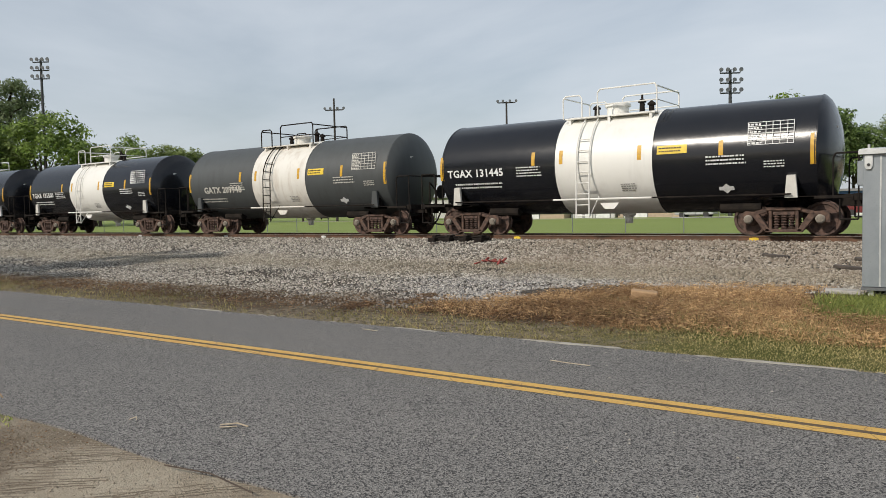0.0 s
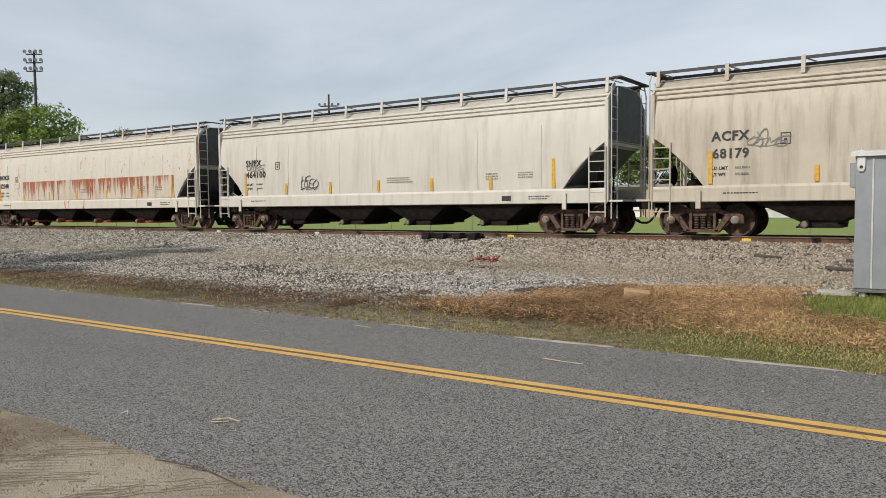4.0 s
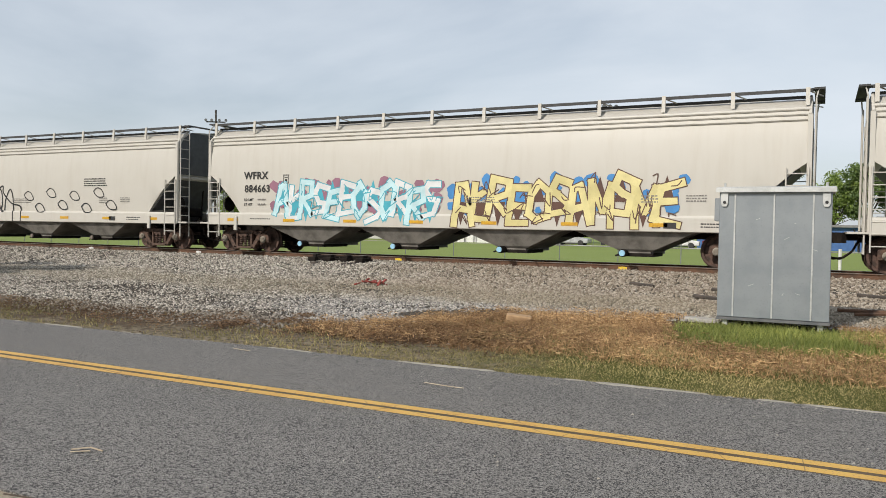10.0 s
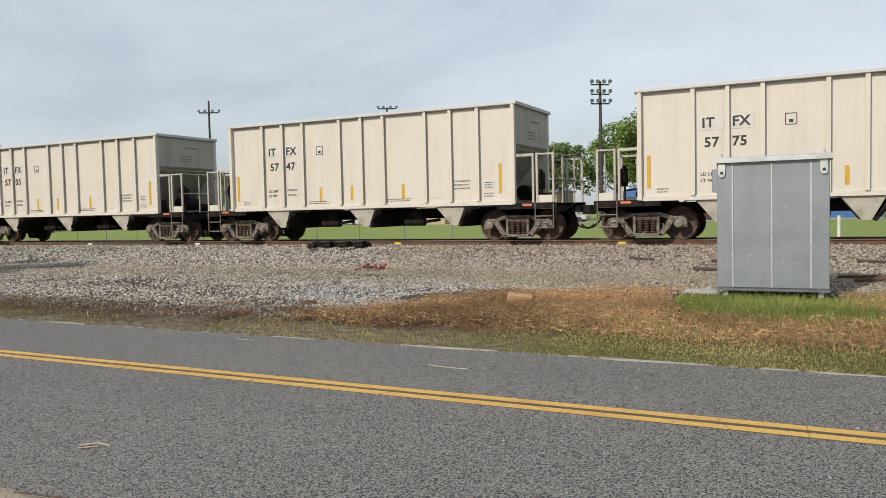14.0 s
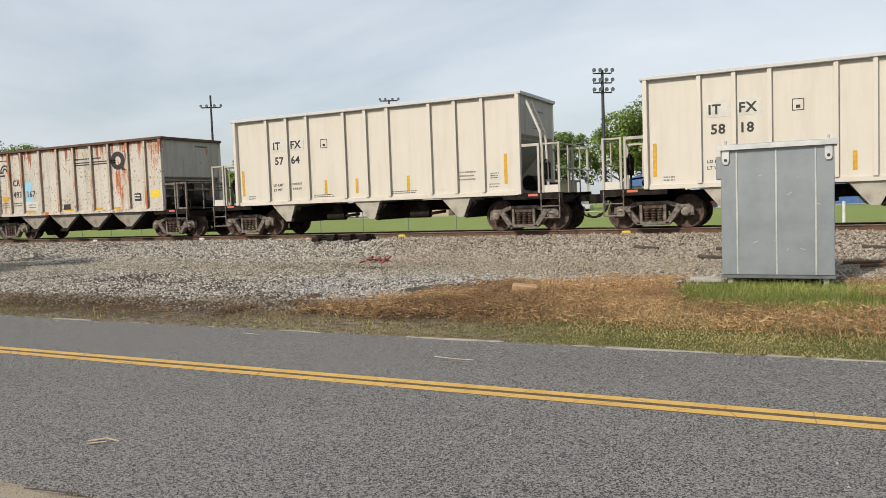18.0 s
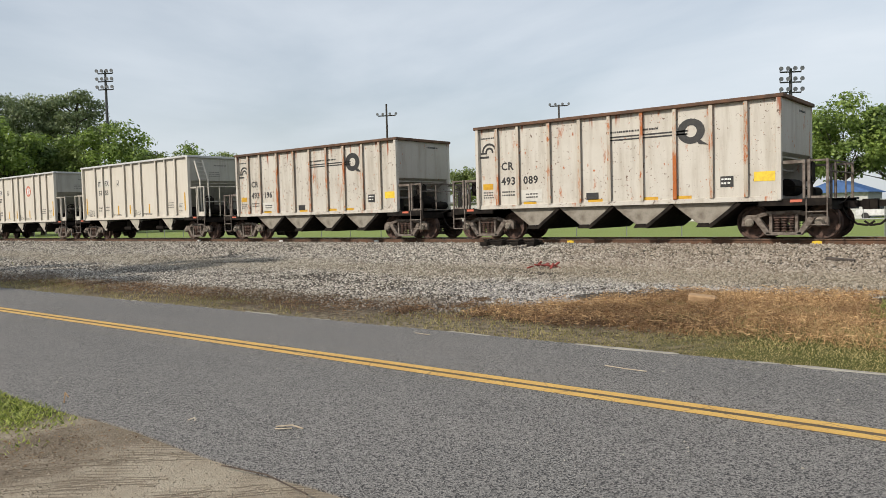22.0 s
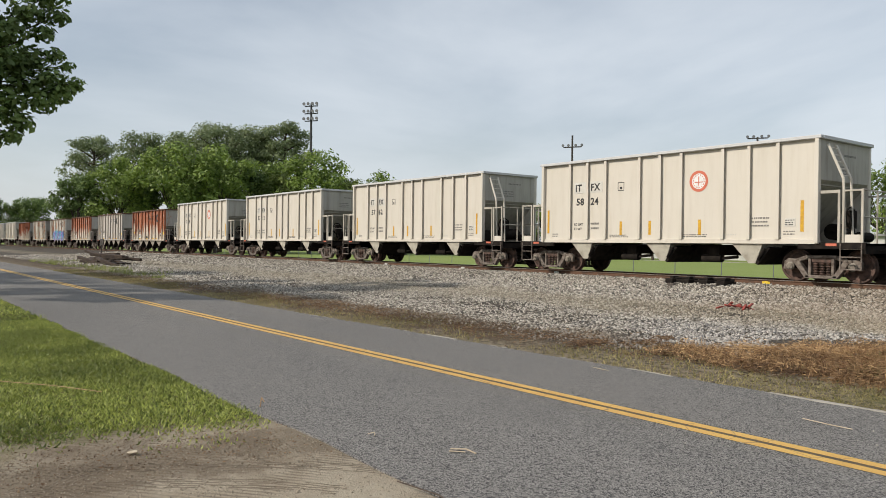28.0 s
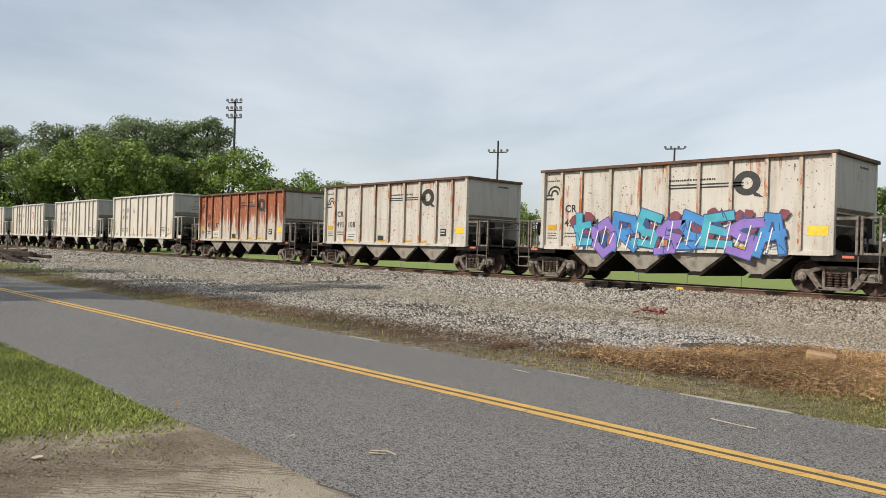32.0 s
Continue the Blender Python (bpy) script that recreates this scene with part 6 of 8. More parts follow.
G_BLUE, G_LBLUE, G_ORANGE, G_RED, G_YEL = flat("blue_spray", (0.05, 0.24, 0.55)), flat("pale_blue_spray", (0.30, 0.55, 0.72)), flat("orange_spray", (0.62, 0.34, 0.10)), flat("red_spray", (0.55, 0.10, 0.10)), flat("yellow_spray", (0.66, 0.58, 0.26))
G_CYAN, G_PURPLE, G_MAROON, G_BLACK, G_WHITE = flat("teal_spray", (0.06, 0.38, 0.48)), flat("purple_spray", (0.26, 0.16, 0.50)), flat("maroon_spray", (0.20, 0.05, 0.07)), flat("black_spray", (0.012, 0.012, 0.013)), flat("white_spray", (0.7, 0.72, 0.72))
G_SKY, G_NAVY, G_GOLD, G_BROWN, G_GREY = flat("sky_spray", (0.18, 0.44, 0.72)), flat("navy_spray", (0.03, 0.07, 0.20)), flat("gold_spray", (0.60, 0.40, 0.12)), flat("brown_spray", (0.10, 0.045, 0.03)), flat("grey_spray", (0.07, 0.065, 0.08))
G_ICE, G_MAUVE, G_PALEYEL = flat("ice_blue_spray", (0.52, 0.74, 0.78)), flat("mauve_spray", (0.30, 0.14, 0.20)), flat("pale_yellow_spray", (0.72, 0.64, 0.30))
G_PINK = flat("pink_spray", (0.6, 0.3, 0.28))
TANK_BLK = "glossy black tank car with a white middle band and railing"
TANK_WORD = "glossy black tank car with white band and big white wordmark"
TANKS = [
    dict(at=-9.07, hb=6.25, tc=4.97, shell=M_BLACK, band=M_BAND, rail=M_BAND, saddle=M_PATCH, text=M_TEXT_W, mark="TGAX 131445", mark_size=0.34, label=TANK_BLK),
    dict(at=-23.02, hb=6.08, tc=4.72, shell=M_GREYTANK, band=M_BAND_OLD, rail=M_UNDER, saddle=M_GREYTANK, text=M_PATCH, mark="GATX 209948", mark_x=1.4, mark_z=TZ - 0.42, mark_size=0.38, label="faded grey tank car with a stained white band and dark railing"),
    dict(at=-37.22, hb=6.02, tc=4.7, shell=M_BLACK, band=M_BAND, rail=M_BAND, saddle=M_PATCH, text=M_TEXT_W, mark="TGAX 131500", mark_size=0.34, label=TANK_BLK),
    dict(at=-52.00, hb=6.5, tc=5.22, shell=M_BLACK, band=M_BAND, rail=M_BAND, saddle=M_BAND, text=M_TEXT_W, mark="PROX 42334", mark_x=1.2, brand=True, label=TANK_WORD),
    dict(at=-66.64, hb=6.5, tc=5.22, shell=M_BLACK, band=M_BAND, rail=M_BAND, saddle=M_BLACK, text=M_TEXT_W, mark="PROX 42323", mark_x=1.2, brand=True, label=TANK_WORD),
    dict(at=-81.95, hb=6.5, tc=5.22, shell=M_BLACK, band=M_BAND, rail=M_BAND, saddle=M_PATCH, text=M_TEXT_W, mark="PROX 42681", mark_x=1.2, brand=True, label=TANK_WORD),
]


def tag_a(car, hb):
    scribble(car, -5.8, 3.3, 0.75, 1.55, -1.554, M_TEXT_K, 3, 44, 0.012)
    scribble(car, -1.4, 2.4, 0.75, 1.6, -1.554, M_TEXT_K, 4, 36, 0.012)
    plate(car, "paint_patch", 0.8, 0.78, -7.46, -1.5565, 2.28, M_WHITE)


def note_labels(car, hb):
    plate(car, "yellow_label", 0.77, 0.35, 0.54, -1.5565, 1.76, M_PLACARD)
    bars(car, 0.66, 0.26, 3, 0.2, -1.5615, 1.63, M_TEXT_K, 75)
    plate(car, "data_plate", 0.52, 0.26, 7.07, -1.5565, 1.81, M_TEXT_K)
    bars(car, 0.44, 0.18, 2, 6.85, -1.5615, 1.72, M_TEXT_W, 76)


def art_blue_orange(car, hb):
    wild_piece(car, -6.1, 4.6, 1.1, 1.2, [G_LBLUE, G_SKY], G_NAVY, G_PINK, 5, 7, 0.23)
    wild_piece(car, 0.65, 4.2, 1.2, 1.2, [G_ORANGE, G_GOLD], G_BROWN, G_PINK, 6, 7, 0.23)
    rng = random.Random(7)
    skull = []
    for k in range(4):
        cx, cz = -0.6 + 0.45 * (k % 2), 2.3 - 0.75 * (k // 2)
        ring = disc(cx, cz, 0.22, rng, 12, 0.12)
        skull += stroke(ring + ring[:1], 0.05)
    for x, z in ((-0.8, 1.25), (-0.5, 1.2), (-0.15, 1.25), (0.2, 1.3)):
        skull += stroke([(x, z), (x + 0.06, z + 1.2)], 0.05)
    for z in (1.5, 1.75, 2.0):
        skull += stroke([(-0.85, z), (0.35, z + 0.05)], 0.05)
    spray(car, "painted_outline", skull, G_GREY, 1)
    web = []
    for k in range(6):
        q = radians(65 - 17 * k)
        web += stroke([(5.0, 2.2), (5.0 + 1.7 * math.cos(q), 2.2 - 0.9 + 0.9 * math.sin(q))], 0.02)
    for r in (0.5, 0.9, 1.3):
        web += stroke([(5.0 + r * math.cos(radians(a)), 2.2 - 0.53 * r + 0.53 * r * math.sin(radians(a))) for a in range(-25, 70, 12)], 0.02)
    spray(car, "painted_outline", web, G_GREY, 1)


def art_black_gold(car, hb):
    """Fat black bubble letters edged in gold, over the sill."""
    rng = random.Random(8)
    spray(car, "painted_letters", [[(-6.7, 0.98), (-1.25, 0.98), (-1.2, 1.43), (-6.75, 1.43)]], G_BLACK, 1, "wide black sprayed band")
    black, gold = [], []
    for k in range(7):
        cx = -6.2 + k * 0.72
        black += [disc(cx, 1.78, 0.36, rng, 13, 0.12), disc(cx + 0.12, 1.6, 0.33, rng, 13, 0.15)]
        ln = smooth_line([(cx + 0.30 + rng.uniform(-0.2, 0.15), rng.uniform(1.85, 2.12)), (cx + 0.42, 1.75), (cx + 0.25 + rng.uniform(-0.1, 0.2), 1.45), (cx + 0.48, 1.2), (cx + 0.42 + rng.uniform(-0.25, 0.2), rng.uniform(1.0, 1.3))], 4)
        gold += stroke(ln, 0.05, 0.12)
        if k in (1, 5):
            gold += stroke(smooth_line([(cx - 0.2, 1.72), (cx, 1.86), (cx + 0.16, 1.7), (cx + 0.02, 1.6)], 3), 0.05)
    black += [disc(-1.6, 1.72, 0.34, rng, 13, 0.12), disc(-1.9, 1.8, 0.3, rng, 13, 0.12)]
    spray(car, "painted_letters", black, G_BLACK, 2)
    spray(car, "painted_outline", gold, G_GOLD, 3)


def art_cyan_yellow(car, hb):
    wild_piece(car, -6.9, 6.4, 1.35, 1.15, [G_ICE, G_WHITE], G_CYAN, G_MAUVE, 9, 12, 0.19)
    wild_piece(car, 0.0, 6.8, 1.4, 1.1, [G_PALEYEL, G_YEL], G_BROWN, G_BLUE, 10, 11, 0.22)


def art_outline(car, hb):
    """Bubble lettering drawn in one thick black line, and drops beside it."""
    ln = []
    for k in range(4):
        x = -5.75 + 1.55 * k
        tall = 2.3 + 0.15 * (k % 2)
        ln += stroke(smooth_line([(x, 1.0), (x, 1.7), (x + 0.15, tall - 0.12), (x + 0.45, tall), (x + 0.72, tall - 0.2), (x + 0.78, 1.75), (x + 0.68, 1.5), (x + 0.9, 1.42), (x + 1.0, 1.9), (x + 1.3, tall - 0.1), (x + 1.5, 1.95), (x + 1.52, 1.0)], 4), 0.06)
        ln += stroke(smooth_line([(x + 0.4, 1.05), (x + 0.35, 1.5), (x + 0.5, 1.85), (x + 0.62, 1.5)], 3), 0.055)
    ln += stroke(smooth_line([(-1.5, 2.25), (-0.8, 2.3), (-0.3, 2.5), (-0.25, 2.2), (0.3, 1.75), (0.9, 1.6), (0.95, 1.0)], 5), 0.06)
    for k in range(8):
        x, z = 1.25 + 0.72 * k, 2.0 + 0.12 * (k // 2 % 2) - (0.5 if k % 2 else 0)
        ln += stroke(smooth_line([(x - 0.1, z + 0.12), (x + 0.1, z + 0.25), (x + 0.35, z + 0.18), (x + 0.5, z - 0.08), (x + 0.2, z - 0.12), (x, z - 0.02), (x - 0.1, z + 0.12)], 3), 0.04)
    spray(car, "painted_outline", ln, G_BLACK, 1)
    scribble(car, -7.15, 1.2, 0.3, 1.9, -1.554, M_TEXT_G, 51, 18, 0.012)
    scribble(car, -6.7, 0.3, 0.4, 1.5, -1.554, M_TEXT_G, 52, 9, 0.012)
    bars(car, 1.45, 0.36, 4, 4.9, -1.562, 2.42, M_TEXT_K, 71)


def art_blue_tags(car, hb):
    scribble(car, -2.05, 3.3, 0.75, 1.5, -1.554, G_BLUE, 30, 27, 0.045)
    scribble(car, -7.2, 0.6, 0.4, 1.7, -1.554, M_TEXT_K, 31, 9, 0.02)
    scribble(car, -6.2, 0.8, 0.3, 1.75, -1.554, M_TEXT_K, 38, 12, 0.018)
    rng = random.Random(35)
    face = stroke((lambda r: r + r[:1])(disc(-6.5, 1.85, 0.33, rng, 14, 0.1)), 0.035) + stroke(smooth_line([(-6.75, 2.1), (-6.5, 2.3), (-6.25, 2.12), (-6.15, 1.6)]), 0.03) + stroke([(-6.62, 1.9), (-6.55, 1.9)], 0.05) + stroke([(-6.42, 1.9), (-6.35, 1.9)], 0.05) + stroke(smooth_line([(-6.65, 1.55), (-6.7, 1.4), (-6.2, 1.4), (-6.3, 1.55)]), 0.03)
    spray(car, "painted_outline", face, G_BLACK, 1)
    scribble(car, -5.7, 1.0, 0.9, 1.42, -1.554, G_BROWN, 32, 8, 0.012)
    scribble(car, -4.6, 1.0, 0.85, 1.42, -1.554, G_RED, 39, 16, 0.012)
    scribble(car, 3.1, 1.8, 0.9, 1.42, -1.554, M_TEXT_K, 33, 20, 0.02)
    scribble(car, 6.0, 2.7, 1.0, 1.4, -1.554, M_TEXT_G, 34, 26, 0.018)
    bars(car, 0.9, 0.4, 5, 6.1, -1.562, 2.4, M_TEXT_G, 74)


def rust_patch(car, hb):
    def fill(bm):
        box(bm, -hb + 4.2, hb - 1.6, -1.556, -1.553, 1.44, 2.45)
    part("rust_panel", fill, M_CR_RUST, car, None, "rust-eaten lower side sheet")


def small_tags(car, hb):
    scribble(car, -3.9, 0.9, 0.5, 1.6, -1.562, M_TEXT_K, 36, 14)
    scribble(car, -7.0, 1.0, 0.4, 2.4, -1.562, M_TEXT_G, 37, 14)


def art_purple(car, hb):
    wild_piece(car, -3.5, 7.2, 1.25, 1.0, [G_CYAN, G_PURPLE, G_BLUE], G_NAVY, G_MAROON, 40, 9, 0.26, 1, -1.588)
    spray(car, "painted_shine", [p for k in range(22) for p in stroke([(-3.3 + 0.31 * k, 1.2 + 0.1 * math.sin(k * 5.0)), (-3.15 + 0.31 * k, 1.75 + 0.25 * math.sin(k * 3.0))], 0.035)], G_WHITE, 6, "", -1.588)


def blue_patch(car, hb):
    rng = random.Random(61)
    spray(car, "painted_patch", [disc(-3.0 + dx, z, r, rng, 11, 0.15) for dx, z, r in ((0, 2.3, 0.26), (0.02, 1.95, 0.2), (-0.12, 1.7, 0.16), (0.14, 1.68, 0.16))], G_LBLUE, 1, "pale blue sprayed patch", -1.5025)


def tag_cream(car, hb):
    scribble(car, -hb + 0.4, 0.8, 0.4, 1.3, -1.505, M_TEXT_G, 42, 16, 0.01)
    scribble(car, 0.0, 0.8, 0.3, 1.3, -1.505, M_TEXT_K, 43, 14, 0.01)


def tag_black(car, hb):
    scribble(car, hb - 1.6, 0.5, 0.7, 1.5, -1.505, G_BLACK, 44, 14, 0.03)


HOPS = [
    dict(hb=9.6, body=M_HOP_BEIGE, mark=("ACFX", "68179"), extras=(small_tags,), label="dirty beige covered hopper car with streaked sides and roof walk"),
    dict(hb=8.75, body=M_HOP_DULL, mark=("SHPX", "464100"), extras=(small_tags,), label="dull grey covered hopper car with spray tags"),
    dict(hb=9.6, body=M_HOP_RUST2, mark=("AOKX", "12048"), gate=M_REDPIPE, extras=(rust_patch,), label="pale covered hopper car with rust along the side"),
    dict(hb=9.6, body=M_HOP_RUST, mark=("ROIX", "59161"), seams=False, mark_z=2.36, trim=M_HOP_DULL2, gate=M_REDPIPE, extras=(tag_a,), label="pale covered hopper car with orange rust runs under the roof"),
    dict(hb=9.6, body=M_HOP_WHITE, mark=("OCPX", "71043"), reflect="low", extras=(note_labels,), label="pale grey covered hopper car with dark ends"),
    dict(hb=9.6, body=M_HOP_WHITE, mark=("OCPX", "71105"), load="202600", tare="65400", label="pale grey covered hopper car with yellow reflectors"),
    dict(hb=9.6, body=M_HOP_CLEAN, bay=M_BAYG, cap=G_SKY, mark=("ROIX", "58397"), seams=False, ridges=1, extras=(art_blue_orange,), label="white covered hopper car with blue and orange graffiti"),
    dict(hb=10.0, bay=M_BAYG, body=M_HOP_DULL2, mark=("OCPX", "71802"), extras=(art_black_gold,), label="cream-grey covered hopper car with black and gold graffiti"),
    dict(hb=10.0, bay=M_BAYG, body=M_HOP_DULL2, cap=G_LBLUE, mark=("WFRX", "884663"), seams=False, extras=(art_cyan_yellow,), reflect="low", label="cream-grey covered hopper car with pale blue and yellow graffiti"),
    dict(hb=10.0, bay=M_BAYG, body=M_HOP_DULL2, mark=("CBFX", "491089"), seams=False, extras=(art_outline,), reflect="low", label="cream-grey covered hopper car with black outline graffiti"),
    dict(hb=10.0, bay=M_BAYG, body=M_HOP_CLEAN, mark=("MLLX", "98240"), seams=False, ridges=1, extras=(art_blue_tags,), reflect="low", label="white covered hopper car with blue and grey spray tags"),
]
# (rear end of the body at the start, builder, specification)
CREAM = "cream open-top hopper car with ribbed sides and railed end platforms"
CREAM_EMBLEM = "cream open-top hopper car with ribbed sides and a round red emblem"
OLD = "weathered off-white open-top hopper car with ribbed sides, spotted with rust"


def cream(num, emblem=False, extras=()):
    return dict(slant=num in ("5764", "5725", "5814", "5753", "5824", "5762", "5822"), kind="cream", body=M_CREAM, mark=("ITFX", num), emblem=emblem, extras=extras, label=CREAM_EMBLEM if emblem else CREAM)


def old(num, body=None, extras=(), faded=False, label=OLD):
    return dict(kind="old", rib_paint=M_CR_RIB if body is None or body is M_CR_SPOT else body, body=body or M_CR, end=M_CR_GREY, chord=M_RAILWEB, bay=M_PATCH_DARK, rail=M_TRUCK_GREY, mark=("CR", num), extras=extras, faded=faded, label=label)


OPENS = [cream("5815", True), cream("5722"), cream("5775", True, (tag_black,)), cream("5747"), cream("5705"), cream("5731"), cream("5790"), cream("5808", True), cream("5803", True), cream("5818", True), cream("5764"),
         old("493167", M_CR_SPOT, extras=(blue_patch,)), old("493141"), dict(old("493117"), shift=-0.2), cream("5725", False, (tag_cream,)), cream("5814", True), cream("5822", True), dict(old("493089"), shift=-0.1), old("493196"),
         cream("5753", False, (tag_cream,)), cream("5127", True, (tag_cream,)), cream("5760"), cream("5703"), cream("5718"), cream("5742"), cream("5748"), cream("5715", True), cream("5736"), cream("5824", True), cream("5762"), cream("5712"), cream("5785", True),
         old("493068", M_CR_RUST, label="rust-red open-top hopper car with ribbed sides"), old("493047", M_CR_GREY, label="greyed open-top hopper car with ribbed sides and rust stains"), old("493163", M_CR_RUST, faded=True, label="rust-red open-top hopper car with ribbed sides"),
         dict(old("493104", extras=(art_purple,), label="weathered open-top hopper car with teal and purple graffiti"), rib=0.085), old("493108"), old("493137", M_CR_RUST, label="rust-red open-top hopper car with ribbed sides"),
         cream("5741"), cream("5707"), cream("5758", True), cream("5729"), cream("5733"), cream("5746"), old("493120"), cream("5751")]
REAR = [-109.05, -127.9, -148.67, -169.19, -189.93, -210.5, -231.1, -252.8, -274.14, -295.77, -317.1]
TRAIN = []
for k, spec in enumerate(TANKS):
    TRAIN.append(tank_car(spec["at"], spec))
for k, spec in enumerate(HOPS):
    TRAIN.append(hopper_car(REAR[k] + spec["hb"], spec))
rear, was = -330.95, "cream"
for k, spec in enumerate(OPENS):
    if k:
        step = 14.54 if spec["kind"] == "cream" else 13.855
        if spec["kind"] != was:
            step = 13.72 if spec["kind"] == "old" else 14.74
        rear -= step
    was = spec["kind"]
    TRAIN.append(open_car(rear + (5.46 if was == "cream" else 5.1) + spec.get("shift", 0.0), spec))
# how far the train has rolled since the start
ROLLED = ((0.0, -0.17), (2.0, 50.66), (4.0, 101.513), (8.0, 203.083), (12.0, 304.715), (16.0, 406.47), (20.0, 508.448), (24.0, 610.711), (28.0, 713.232), (32.0, 815.875))

# ---- trackside things ----
def cabinet():
    """Galvanised signal cabinet on short legs beside the line."""
    c = empty("signal_cabinet", pose(-1.46, 13.1, 0.02))
    tagged(c, "grey galvanised steel signal cabinet on short legs among grass", "cabinet")
    w, d, z0, z1 = 1.64, 0.95, 0.25, 2.28
    part("body", lambda bm: box(bm, 0.0, w, 0.0, d, z0, z1), M_STEEL, c, None, "", 0.008)
    part("base_tray", lambda bm: box(bm, -0.01, w + 0.01, -0.012, d, z0 - 0.05, z0 - 0.004), M_LAMP, c)
    part("roof", lambda bm: prism(bm, [(-0.06, z1), (d + 0.06, z1), (d + 0.06, z1 + 0.06), (d / 2, z1 + 0.10), (-0.06, z1 + 0.06)], -0.05, w + 0.05, "x"), M_STEEL_TRIM, c, None, "pale folded metal roof", 0.006)
    part("eave_trim", lambda bm: box(bm, -0.055, w + 0.055, -0.072, -0.058, z1 - 0.02, z1 + 0.04), M_STEEL_TRIM, c)
    for xx in (0.24, w / 2, w - 0.26):
        part("seam", lambda bm: box(bm, xx - 0.012, xx + 0.012, -0.012, -0.001, z0 + 0.01, z1 - 0.05), M_STEEL_TRIM, c, None, "raised sheet seam", 0.002)
    for xx in (0.08, w - 0.08):
        lug = part("lifting_lug", lambda bm: (box(bm, xx - 0.055, xx + 0.055, -0.03, -0.002, z1 - 0.2, z1 - 0.03), prism(bm, [(xx - 0.055, z1 - 0.2), (xx + 0.055, z1 - 0.2), (xx + 0.03, z1 - 0.25), (xx - 0.03, z1 - 0.25)], -0.03, -0.002)), M_STEEL_TRIM, c, None, "pale lifting lug with a black disc for its hole", 0.003)
        # black disc on the solid lug stands in for the dark of a hole
        part("lug_hole", lambda bm: rod(bm, (xx, -0.034, z1 - 0.18), (xx, -0.03, z1 - 0.18), 0.025, 12), M_TEXT_K, lug)
        part("roof_bolt", lambda bm: (box(bm, xx - 0.05, xx + 0.05, -0.03, 0.05, z1 + 0.055, z1 + 0.07), rod(bm, (xx, 0.0, z1 + 0.06), (xx, 0.0, z1 + 0.13), 0.018, 8)), M_STEEL_TRIM, c)
    part("cable_hood", lambda bm: prism(bm, [(0.3, z1 - 0.1), (0.6, z1 - 0.1), (0.6, z1 - 0.48), (0.3, z1 - 0.48)], -0.11, 0.0, "x"), M_STEEL, c, None, "", 0.01)
    for xx in (0.08, w - 0.16):
        for yy in (0.06, d - 0.14):
            part("leg", lambda bm: box(bm, xx, xx + 0.08, yy, yy + 0.08, 0.0, z0 - 0.05), M_STEEL_TRIM, c)
    rng = random.Random(5)
    for k in range(9):
        xx, zz, l = rng.uniform(0.2, w - 0.2), rng.uniform(z0 + 0.2, z1 - 0.4), rng.uniform(0.02, 0.09)
        part("scratch", lambda bm: rod(bm, (xx, -0.002, zz), (xx + l, -0.002, zz + rng.uniform(-0.04, 0.05)), 0.004, 4), M_STEEL_TRIM, c)


cabinet()


def pole_floods(x, y, h, tiers, n, name_label, width=2.6):
    p = empty("floodlight_pole", pose(x, y, 0, 0, 0, 35))
    tagged(p, name_label, "floodlight", group="floodlights of the sports field")
    part("pole", lambda bm: rod(bm, (0, 0, 0), (0, 0, h), 0.27, 10, 0.16), M_POLE, p)
    for t in range(tiers):
        z = h - 0.4 - t * 1.15
        arm = part("cross_arm", lambda bm: box(bm, -width / 2, width / 2, -0.08, 0.08, z - 0.07, z + 0.07), M_POLE, p)
        for k in range(n):
            xx = -width / 2 + width * k / (n - 1)
            def lamp(bm):
                rod(bm, (xx, 0, z), (xx, 0, z + 0.25), 0.05, 6)
                lathe(bm, [(-0.3, 0.25), (-0.26, 0.25), (-0.05, 0.16), (0.1, 0.08)], 10, "y", (xx, -0.1, z + 0.34))
            part("flood_lamp", lamp, M_LAMP, arm, None, "", 0, 40)
    return p


def util_pole(x, y, h, label, drop=1.6):
    p = empty("light_pole", pose(x, y, 0, 0, 0, 30))
    tagged(p, label, "light pole", group="poles of the sports field")
    part("pole", lambda bm: rod(bm, (0, 0, 0), (0, 0, h), 0.2, 8, 0.13), M_WOODPOLE, p)
    arm = part("cross_arm", lambda bm: box(bm, -1.3, 1.3, -0.08, 0.08, h - drop - 0.15, h - drop), M_WOODPOLE, p)
    for xx in (-1.3, -0.5, 0.55, 1.45):
        part("flood_lamp", lambda bm: (lathe(bm, [(-0.3, 0.2), (-0.26, 0.2), (0.1, 0.08)], 10, "y", (xx, 0, h - drop + 0.15)), rod(bm, (xx, 0, h - drop), (min(xx, 1.3), 0, h - drop - 0.05), 0.05)), M_LAMP, arm, None, "", 0, 40)
    return p


pole_floods(-106.7, 55.3, 23.4, 3, 4, "tall dark pole with three tiers of floodlights", 2.2)
pole_floods(-23.8, 92.0, 16.9, 3, 4, "dark pole with three tiers of floodlights behind the field", 2.3)
util_pole(-76.1, 81.3, 17.7, "wooden pole with a crossarm of floodlights")
util_pole(-58.0, 99.3, 17.3, "wooden pole with a crossarm of floodlights at its top", 0.1)


def soup(name, verts, faces, mat, label, category):
    me = bpy.data.meshes.new(name)
    me.from_pydata(verts, [], faces)
    me.materials.append(mat)
    return tagged(new(name, me), label, category, kind="stuff")


def gz_many(x, y):
    return np.array([ground_z(a, b) for a, b in zip(x, y)])


